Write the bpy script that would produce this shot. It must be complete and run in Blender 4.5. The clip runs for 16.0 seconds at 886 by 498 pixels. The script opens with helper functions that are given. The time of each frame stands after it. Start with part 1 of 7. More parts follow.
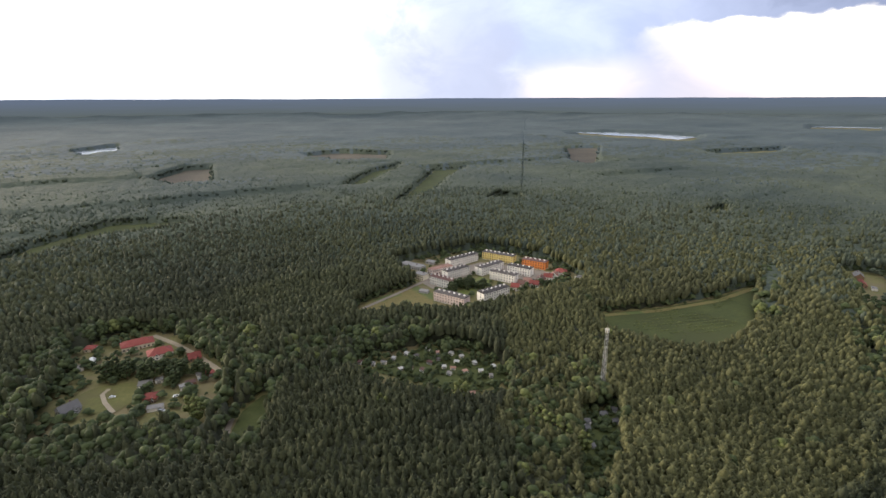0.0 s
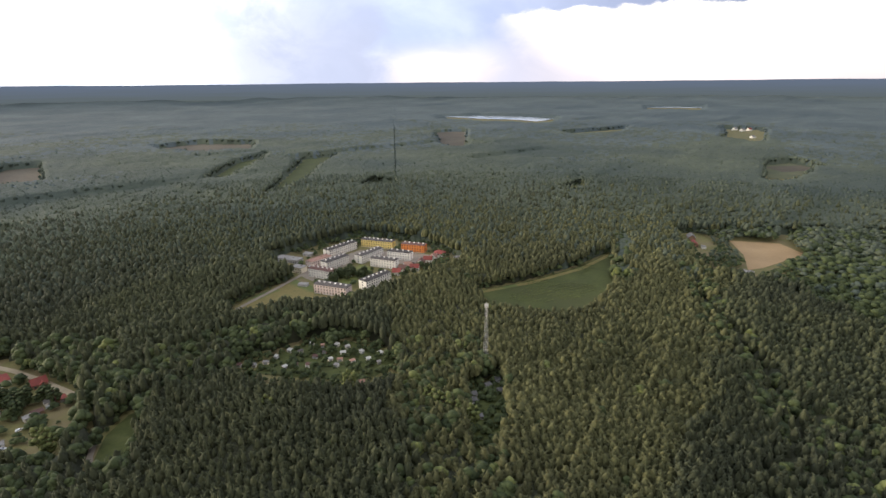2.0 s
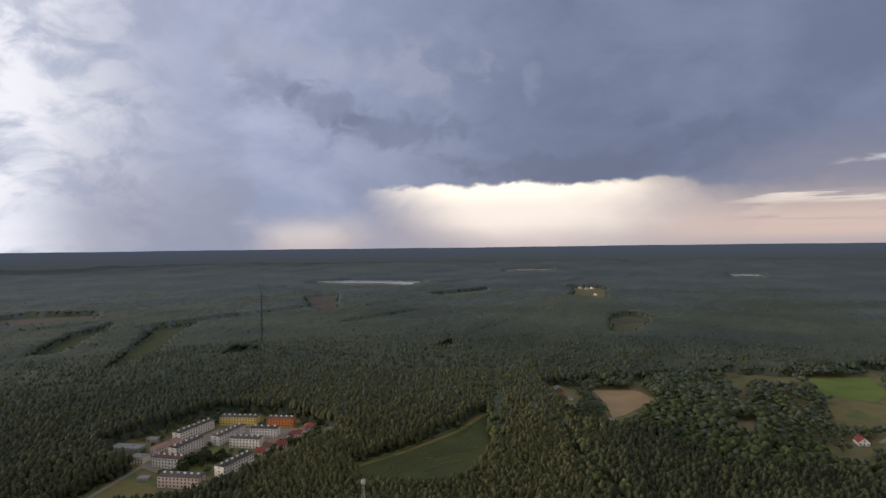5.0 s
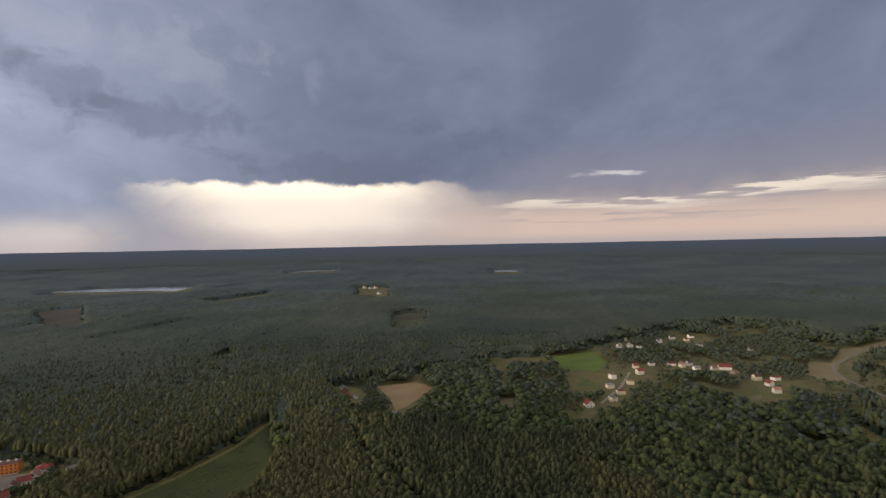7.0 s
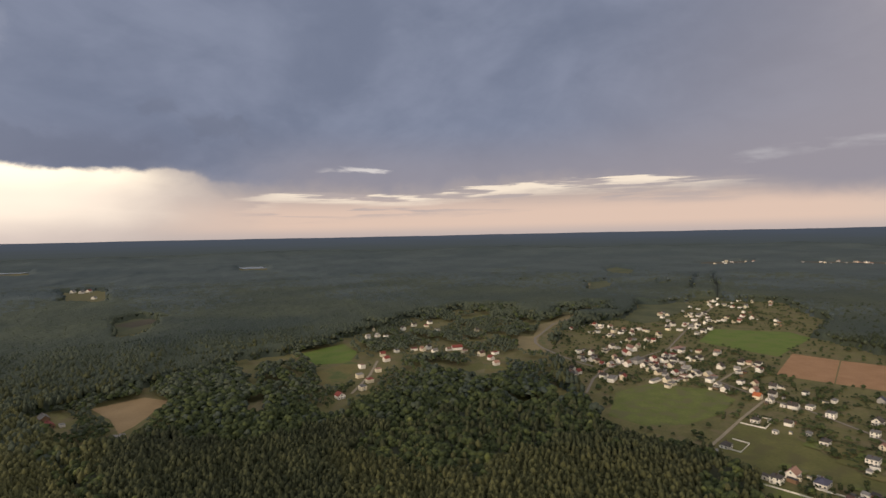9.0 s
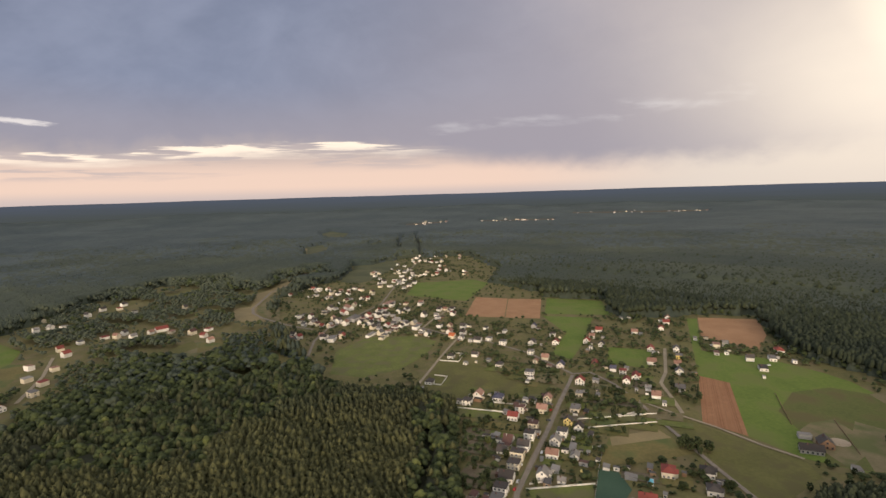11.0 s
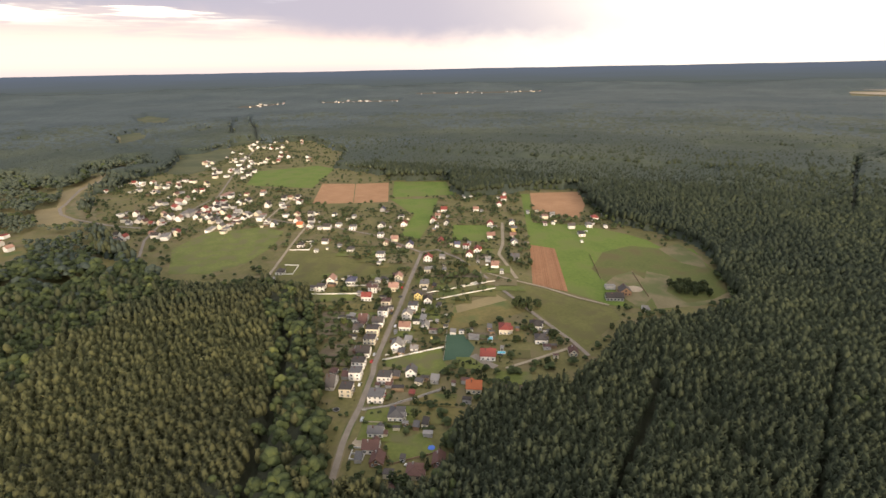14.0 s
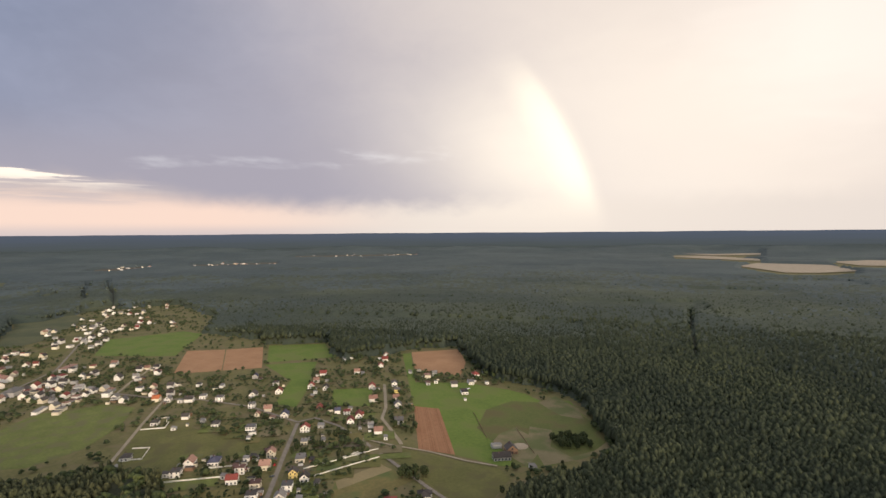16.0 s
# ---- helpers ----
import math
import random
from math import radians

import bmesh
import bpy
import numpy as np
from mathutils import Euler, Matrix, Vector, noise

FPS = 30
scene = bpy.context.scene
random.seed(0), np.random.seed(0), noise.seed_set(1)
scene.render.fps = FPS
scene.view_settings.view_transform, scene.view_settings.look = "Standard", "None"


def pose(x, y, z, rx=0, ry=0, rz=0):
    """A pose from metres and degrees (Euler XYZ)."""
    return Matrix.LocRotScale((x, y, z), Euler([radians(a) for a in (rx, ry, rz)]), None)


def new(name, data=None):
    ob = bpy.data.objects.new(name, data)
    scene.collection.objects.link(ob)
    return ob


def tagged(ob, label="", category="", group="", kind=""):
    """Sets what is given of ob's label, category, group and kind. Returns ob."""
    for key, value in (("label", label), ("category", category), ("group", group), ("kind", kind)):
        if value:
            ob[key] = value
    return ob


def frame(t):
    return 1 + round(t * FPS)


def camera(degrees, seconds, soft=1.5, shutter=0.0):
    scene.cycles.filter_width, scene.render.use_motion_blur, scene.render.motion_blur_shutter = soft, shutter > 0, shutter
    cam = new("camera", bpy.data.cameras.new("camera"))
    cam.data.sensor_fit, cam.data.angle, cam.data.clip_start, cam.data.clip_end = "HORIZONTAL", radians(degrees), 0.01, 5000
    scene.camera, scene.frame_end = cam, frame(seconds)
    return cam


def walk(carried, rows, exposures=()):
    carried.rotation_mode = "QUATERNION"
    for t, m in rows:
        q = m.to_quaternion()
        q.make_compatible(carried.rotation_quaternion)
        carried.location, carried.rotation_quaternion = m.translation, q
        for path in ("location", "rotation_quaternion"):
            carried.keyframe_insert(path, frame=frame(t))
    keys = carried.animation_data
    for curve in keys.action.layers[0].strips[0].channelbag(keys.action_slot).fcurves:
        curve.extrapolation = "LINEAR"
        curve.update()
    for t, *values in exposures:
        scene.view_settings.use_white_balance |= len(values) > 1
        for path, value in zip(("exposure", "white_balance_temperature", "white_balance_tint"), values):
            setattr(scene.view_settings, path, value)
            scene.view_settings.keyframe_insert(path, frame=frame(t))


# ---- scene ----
cam = camera(79.9, 16.0, soft=1.5)
PATH = [
    (0.0, pose(0, 0, 200, 74.08, 0.20, -0.00)),
    (0.5, pose(0, 0, 200, 73.99, 0.39, -4.47)),
    (1.0, pose(0, 0, 200, 73.97, 0.53, -8.75)),
    (1.5, pose(0, 0, 200, 73.94, 0.50, -12.75)),
    (2.0, pose(0, 0, 200, 72.50, 0.49, -13.70)),
    (2.5, pose(0, 0, 200, 73.29, 0.62, -14.24)),
    (3.0, pose(0, 0, 200, 82.96, 0.58, -14.45)),
    (3.2, pose(0, 0, 200, 86.01, 0.31, -14.63)),
    (5.3, pose(0, 0, 200, 90.20, 0.98, -31.71)),
    (5.5, pose(0, 0, 200, 90.11, 1.03, -34.94)),
    (6.0, pose(0, 0, 200, 89.92, 1.11, -41.24)),
    (6.5, pose(0, 0, 200, 89.79, 1.22, -45.96)),
    (7.0, pose(0, 0, 200, 89.56, 1.13, -50.56)),
    (7.5, pose(0, 0, 200, 89.21, 1.18, -56.55)),
    (8.0, pose(0, 0, 200, 88.97, 1.09, -63.30)),
    (8.5, pose(0, 0, 200, 88.73, 1.10, -70.35)),
    (9.0, pose(0, 0, 200, 88.50, 1.13, -77.15)),
    (9.5, pose(0, 0, 200, 88.19, 0.95, -83.92)),
    (10.0, pose(0, 0, 200, 87.30, 0.78, -91.29)),
    (10.2, pose(0, 0, 200, 86.76, 1.00, -94.85)),
    (12.3, pose(0, 0, 200, 79.04, 0.91, -119.23)),
    (12.5, pose(0, 0, 200, 78.24, 0.70, -120.12)),
    (13.0, pose(0, 0, 200, 75.68, 0.97, -122.08)),
    (13.5, pose(0, 0, 200, 73.09, 1.03, -123.23)),
    (14.0, pose(0, 0, 200, 71.19, 1.05, -123.78)),
    (14.5, pose(0, 0, 200, 71.24, 0.69, -125.60)),
    (15.0, pose(0, 0, 200, 88.20, 0.71, -127.49)),
    (15.5, pose(0, 0, 200, 88.30, 0.72, -130.01)),
    (16.0, pose(0, 0, 200, 88.23, 0.42, -136.59)),
]
EXPOSURES = [(0.0, 1.1, 6300, 10), (1.9, 1.08, 6300, 10), (2.5, 1.22, 6300, 10), (3.2, 1.02, 6300, 10), (5.3, -0.10, 6350, 13), (7.0, -0.08, 6600, 11), (8.0, -0.06, 6750, 11), (9.5, 0.12, 6950, 11), (10.2, 0.25, 6950, 12), (12.3, 0.4, 6950, 12), (13.0, 0.62, 6950, 12), (13.5, 0.9, 6950, 12), (14.5, 1.05, 6900, 12), (15.0, 0.85, 6800, 11), (15.5, 0.66, 6700, 11), (16.0, 0.45, 6700, 11)]
walk(cam, PATH, EXPOSURES)

# ---- light: low sun behind broken cloud, storm deck ahead ----
SUN_AZ, SUN_EL = -67.5, 8.5
world = bpy.data.worlds.new("storm_sky")
scene.world = world
world.use_nodes = True
WT = world.node_tree
WT.nodes.clear()


def wn(kind):
    return WT.nodes.new(kind)


def wput(sock, value):
    if hasattr(value, "is_output"):
        WT.links.new(value, sock)
    else:
        sock.default_value = value


def wm(op, a, b=0.0, c=0.0):
    n = wn("ShaderNodeMath")
    n.operation = op
    for s, v in zip(n.inputs, (a, b, c)):
        wput(s, v)
    return n.outputs[0]


def wstep(v, lo, hi, a=0.0, b=1.0):
    """Smooth step of v from a at lo to b at hi."""
    n = wn("ShaderNodeMapRange")
    n.interpolation_type = "SMOOTHSTEP"
    flip = lo > hi
    if flip:
        lo, hi, a, b = hi, lo, b, a
    for s, x in zip(n.inputs[:5], (v, lo, hi, a, b)):
        wput(s, x)
    return n.outputs[0]


def wmix(f, a, b):
    n = wn("ShaderNodeMix")
    n.data_type = "RGBA"
    wput(n.inputs[0], f)
    for s, x in ((n.inputs[6], a), (n.inputs[7], b)):
        wput(s, (*x, 1) if isinstance(x, tuple) else x)
    return n.outputs[2]


def wnoise(vec, scale, detail=4.0, rough=0.55, warp=0.0):
    n = wn("ShaderNodeTexNoise")
    wput(n.inputs["Vector"], vec)
    n.inputs["Scale"].default_value = scale
    n.inputs["Detail"].default_value = detail
    n.inputs["Roughness"].default_value = rough
    n.inputs["Distortion"].default_value = warp
    return n.outputs[0]


def wcurve(v, points, lo, hi, top):
    """A curve through (x, y) points; x from lo to hi, y from 0 to top."""
    n = wn("ShaderNodeFloatCurve")
    c = n.mapping.curves[0]
    pts = [((x - lo) / (hi - lo), y / top) for x, y in points]
    c.points[0].location, c.points[1].location = pts[0], pts[-1]
    for p in pts[1:-1]:
        c.points.new(*p)
    n.mapping.update()
    x = wm("DIVIDE", wm("SUBTRACT", v, lo), hi - lo)
    wput(n.inputs["Value"], x)
    return wm("MULTIPLY", n.outputs[0], top)


def wvec(x, y, z=0.0):
    n = wn("ShaderNodeCombineXYZ")
    for s, v in zip(n.inputs, (x, y, z)):
        wput(s, v)
    return n.outputs[0]


coord = wn("ShaderNodeTexCoord").outputs["Generated"]
split = wn("ShaderNodeSeparateXYZ")
wput(split.inputs[0], coord)
DX, DY, DZ = split.outputs
AZ = wm("MULTIPLY", wm("ARCTAN2", DX, DY), 180 / math.pi)
EL = wm("MULTIPLY", wm("ARCSINE", DZ), 180 / math.pi)

sky = wn("ShaderNodeTexSky")
sky.sky_type, sky.sun_disc = "NISHITA", False
sky.sun_elevation, sky.sun_rotation = radians(SUN_EL), radians(SUN_AZ)
clear = wn("ShaderNodeVectorMath")
clear.operation = "SCALE"
wput(clear.inputs[0], sky.outputs[0])
clear.inputs[3].default_value = 0.12
CLEAR = clear.outputs[0]

FLAT = wvec(AZ, wm("MULTIPLY", EL, 1.6))
STREAK = wvec(AZ, wm("MULTIPLY", EL, 11.0))
n_big = wnoise(FLAT, 0.045, 5.0, 0.55, 0.6)
n_mid = wnoise(FLAT, 0.16, 6.0, 0.6, 0.4)
n_streak = wnoise(STREAK, 0.075, 6.0, 0.6, 0.3)

n_rag = wnoise(wvec(AZ, wm("MULTIPLY", EL, 2.6)), 0.17, 4.0, 0.5, 0.3)
n_wisp = wnoise(wvec(wm("ADD", AZ, wm("MULTIPLY", EL, 1.5)), wm("MULTIPLY", EL, 4.0)), 0.22, 4.0, 0.5, 0.0)
n_puff = wnoise(wvec(AZ, wm("MULTIPLY", EL, 1.3)), 0.42, 3.0, 0.5, 0.3)
AZW = wm("ADD", AZ, wm("MULTIPLY", wm("SUBTRACT", n_mid, 0.5), 9.0))


def blob(az, el, w, h, rag=0.8):
    """A soft ragged cloud patch, 1 in its middle."""
    a = wm("DIVIDE", wm("SUBTRACT", AZ, az), w)
    e = wm("DIVIDE", wm("SUBTRACT", EL, el), h)
    d = wm("SQRT", wm("ADD", wm("MULTIPLY", a, a), wm("MULTIPLY", e, e)))
    return wstep(wm("ADD", d, wm("MULTIPLY", wm("SUBTRACT", n_rag, 0.5), rag * 3.2)), 1.35, 0.25)


n_round = wnoise(wvec(AZ, wm("MULTIPLY", EL, 1.3)), 0.26, 6.0, 0.58, 0.5)


def puff(az, el, w, h, soft=0.9):
    """A rounded ragged cloud patch with a firmer edge."""
    a = wm("DIVIDE", wm("SUBTRACT", AZ, az), w)
    e = wm("DIVIDE", wm("SUBTRACT", EL, el), h)
    d = wm("SQRT", wm("ADD", wm("MULTIPLY", a, a), wm("MULTIPLY", e, e)))
    return wstep(wm("ADD", d, wm("MULTIPLY", wm("SUBTRACT", n_round, 0.5), 3.4)), 1.2, 1.2 - soft)


# storm deck, slate blue, paler and warmer to the far side and to the bright side
tone = wm("ADD", wm("MULTIPLY", n_big, 0.75), wm("MULTIPLY", n_mid, 0.25))
deck = wmix(wstep(tone, 0.36, 0.66), (0.162, 0.196, 0.290), (0.222, 0.260, 0.370))
deck = wmix(wstep(wm("SUBTRACT", AZ, wm("MULTIPLY", EL, 0.8)), 72, 118, 0.0, 0.85), deck, (0.325, 0.308, 0.355))
deck = wmix(wm("MULTIPLY", wstep(EL, 12, 5.5, 0.0, 0.75), wstep(AZW, 50, 66)), deck, (0.300, 0.286, 0.340))
deck = wmix(wm("MULTIPLY", wstep(EL, 12, 7, 0.0, 0.55), wm("MULTIPLY", wstep(AZW, 58, 46), wstep(AZW, 10, 22))), deck, (0.165, 0.180, 0.255))
left_edge = wm("ADD", AZ, wm("MULTIPLY", wm("SUBTRACT", n_big, 0.5), 26.0))
deck = wmix(wstep(left_edge, 44, 4, 0.0, 0.9), deck, wmix(wstep(tone, 0.36, 0.62), (0.34, 0.385, 0.52), (0.50, 0.545, 0.70)))
bright = wmix(wstep(n_mid, 0.36, 0.60), (0.52, 0.56, 0.66), (0.95, 0.95, 0.98))
deck = wmix(wstep(left_edge, 5, -14), deck, bright)
for az, el, w, h, k in ((9.5, 16.4, 3.6, 2.6, 0.35), (15, 14.6, 4.6, 2.8, 0.4), (23, 12.6, 9.0, 1.8, 0.45), (40, 8.6, 12.0, 1.6, 0.45), (55, 11.2, 4.5, 1.3, 0.5), (49.5, 12.6, 1.6, 0.9, 0.4)):
    deck = wmix(wm("MULTIPLY", puff(az, el, w, h), k), deck, (0.148, 0.172, 0.248))
for az, el, w, h, k in ((24, 18.5, 7.0, 3.0, 0.5), (10, 19.5, 6.0, 2.2, 0.6), (37, 16.2, 1.4, 2.4, 0.22), (15, 18.5, 3.5, 1.2, 0.4)):
    deck = wmix(wm("MULTIPLY", puff(az, el, w, h, 1.1), k), deck, (0.40, 0.43, 0.53))
for az, el, w, h, k in ((129, 8.0, 5.0, 0.7, 0.8), (117, 7.3, 9.0, 0.5, 0.6), (108, 6.9, 4.0, 0.5, 0.5), (136, 8.3, 3.0, 0.8, 0.5)):
    deck = wmix(wm("MULTIPLY", wm("MULTIPLY", blob(az, el, w, h, 1.0), wstep(n_wisp, 0.36, 0.62)), k), deck, (0.46, 0.46, 0.51))
# bright side: sunlit rain veil round the bow
VEIL = wm("ADD", AZW, wm("MULTIPLY", wm("SUBTRACT", EL, 5.0), 0.9))
deck = wmix(wstep(VEIL, 122, 172, 0.0, 0.95), deck, (0.64, 0.575, 0.525))
deck = wmix(wm("MULTIPLY", blob(160, 9, 20, 13, 0.1), 0.30), deck, (0.86, 0.78, 0.69))
deck = wmix(wm("MULTIPLY", blob(176, 18, 14, 10, 0.1), 0.5), deck, (0.86, 0.80, 0.74))

# open band along the horizon
EDGE = wcurve(AZW, [(-60, 0), (-8, 0), (5, 3.0), (12, 5.0), (20, 6.2), (28, 6.7), (44, 6.8), (51, 6.8),
                    (56, 5.6), (66, 5.4), (76, 5.2), (88, 6.0), (104, 5.2), (116, 3.7), (127, 3.4), (140, 3.6), (180, 4.0)], -60, 180, 10.0)
rag = wm("ADD", wm("MULTIPLY", wm("SUBTRACT", n_mid, 0.5), 1.6), wm("MULTIPLY", wm("SUBTRACT", n_puff, 0.5), 1.3))
over = wm("SUBTRACT", wm("ADD", EDGE, rag), EL)
veil = wstep(AZW, 44, 62)
band = wmix(veil, wstep(over, -0.2, 0.45), wstep(over, -0.8, 1.9))
ray_az = wm("ADD", AZ, wm("ADD", wm("MULTIPLY", EL, 1.2), wm("MULTIPLY", wm("SUBTRACT", n_mid, 0.5), 5.0)))
band = wm("MULTIPLY", band, wstep(ray_az, 23, 36))
low = wm("MULTIPLY", wm("MULTIPLY", wstep(AZW, 3.0, 13.0), wstep(AZW, 22.5, 15.5)), wstep(EL, 4.6, 0.8, 0.0, 0.85))
band = wm("MAXIMUM", band, low)
gold = wmix(wstep(EL, 6.5, 4.0), (1.32, 1.18, 0.96), (1.04, 0.92, 0.80))
gold = wmix(wstep(EL, 2.6, 0.0), gold, (0.74, 0.64, 0.60))
core = wm("MAXIMUM", blob(34, 5.4, 19, 7.0, 0.12), wm("MULTIPLY", blob(13, 1.2, 5, 3.0, 0.35), 0.6))
gold = wmix(core, (0.52, 0.455, 0.44), gold)
peach = wmix(wstep(EL, 5.0, 2.2), (0.42, 0.37, 0.37), (0.70, 0.54, 0.465))
peach = wmix(wstep(EL, 1.3, 0.0, 0.0, 0.8), peach, (0.46, 0.41, 0.42))
peach = wmix(wstep(AZ, 112, 136), peach, (0.60, 0.545, 0.505))
# long bright cloud edge with thin dark bars
EDGE2 = wcurve(AZW, [(40, 4.0), (56, 4.4), (62, 4.8), (76, 4.8), (82, 5.2), (90, 5.7), (104, 5.5), (112, 4.7), (130, 4.2)], 40, 130, 10.0)
under = wm("SUBTRACT", wm("ADD", EDGE2, wm("MULTIPLY", wm("SUBTRACT", n_streak, 0.5), 2.4)), EL)
reach = wm("MULTIPLY", wstep(AZ, 54, 62), wstep(AZ, 112, 98))
n_bar = wnoise(wvec(AZ, wm("MULTIPLY", EL, 13.0)), 0.085, 4.0, 0.55, 0.2)
cream = wm("MULTIPLY", wm("MULTIPLY", wstep(under, 0.0, 0.25), wstep(under, 1.7, 0.4)), wm("MULTIPLY", reach, wstep(n_bar, 0.56, 0.47)))
bars = wm("MULTIPLY", wm("MULTIPLY", wstep(n_bar, 0.50, 0.58), wm("MULTIPLY", wstep(under, 0.1, 0.4), wstep(under, 3.2, 2.0))), reach)
wash = wm("MULTIPLY", wm("MULTIPLY", wstep(AZW, 14, 25), wstep(AZW, 58, 46)), wstep(EL, 7.0, 1.5, 0.0, 0.7))
deck = wmix(wash, deck, (0.47, 0.425, 0.44))
warm = wmix(veil, gold, peach)
colour = wmix(band, deck, warm)
colour = wmix(cream, colour, (0.88, 0.78, 0.67))
colour = wmix(wm("MULTIPLY", bars, 0.75), colour, (0.44, 0.39, 0.40))
wisp = wm("MULTIPLY", wstep(wm("ADD", n_wisp, wm("MULTIPLY", blob(69.5, 6.9, 4.0, 0.4, 0.6), 0.15)), 0.60, 0.72), blob(69.5, 6.8, 5.5, 0.8, 0.5))
colour = wmix(wm("MULTIPLY", wisp, 0.8), colour, (0.72, 0.70, 0.71))
# pale rain shaft down to the skyline
shaft = wm("MULTIPLY", wm("MULTIPLY", wstep(AZW, -12, -4), wstep(AZW, 9, 5)), wstep(EL, 12, 2, 0.2, 0.75))
colour = wmix(shaft, colour, (0.31, 0.325, 0.405))

# the bow: sunlit rain, brightest just inside 41 degrees of the point opposite the sun
anti = wvec(-math.sin(radians(SUN_AZ)) * math.cos(radians(SUN_EL)), -math.cos(radians(SUN_AZ)) * math.cos(radians(SUN_EL)), -math.sin(radians(SUN_EL)))
dot = wn("ShaderNodeVectorMath")
dot.operation = "DOT_PRODUCT"
wput(dot.inputs[0], coord)
wput(dot.inputs[1], anti)
ANG = wm("MULTIPLY", wm("ARCCOSINE", dot.outputs["Value"]), 180 / math.pi)
inside = wm("MULTIPLY", wstep(ANG, 14, 40.5), wstep(ANG, 43.0, 40.9))
glow = wm("MULTIPLY", inside, wm("MULTIPLY", wstep(EL, 19, 8), wstep(EL, -2.0, 8.0)))
colour = wmix(wm("MULTIPLY", wm("MULTIPLY", glow, wstep(AZ, 116, 150)), 0.32), colour, (1.24, 1.12, 0.90))
streak = wm("MULTIPLY", wm("MULTIPLY", wstep(ANG, 37.5, 40.6), wstep(ANG, 42.2, 41.0)), wm("MULTIPLY", wstep(EL, 20, 11), wstep(EL, 1.0, 7.0)))
colour = wmix(wm("MULTIPLY", wm("MULTIPLY", streak, wstep(AZ, 138, 146)), 0.32), colour, (1.30, 1.18, 0.92))
haze_glow = wm("MULTIPLY", blob(150, 8.5, 24, 13, 0.02), 0.12)
colour = wmix(haze_glow, colour, (1.10, 1.00, 0.82))

# behind, out of view: broken cloud made bright to light the land, clear sky between
back = wm("MAXIMUM", wstep(AZ, -38, -70), wstep(AZ, -150, -180))
behind = wmix(wstep(n_big, 0.42, 0.6), CLEAR, (1.15, 1.06, 0.98))
colour = wmix(back, colour, behind)
# Unseen overhead sky brightened to add soft fill on the ground.
colour = wmix(wstep(EL, 34, 66, 0.0, 0.8), colour, (0.68, 0.71, 0.78))
bg = wn("ShaderNodeBackground")
wput(bg.inputs[0], colour)
bg.inputs[1].default_value = 1.0
wout = wn("ShaderNodeOutputWorld")
wput(wout.inputs[0], bg.outputs[0])

lamp = bpy.data.lights.new("sun", "SUN")
lamp.energy, lamp.angle, lamp.color = 2.2, radians(9.0), (1.0, 0.84, 0.66)
sun = new("sun", lamp)
sd = Vector((math.sin(radians(SUN_AZ)) * math.cos(radians(SUN_EL)), math.cos(radians(SUN_AZ)) * math.cos(radians(SUN_EL)), math.sin(radians(SUN_EL))))
sun.rotation_euler = sd.to_track_quat("Z", "Y").to_euler()
sun.location = (0, 0, 400)


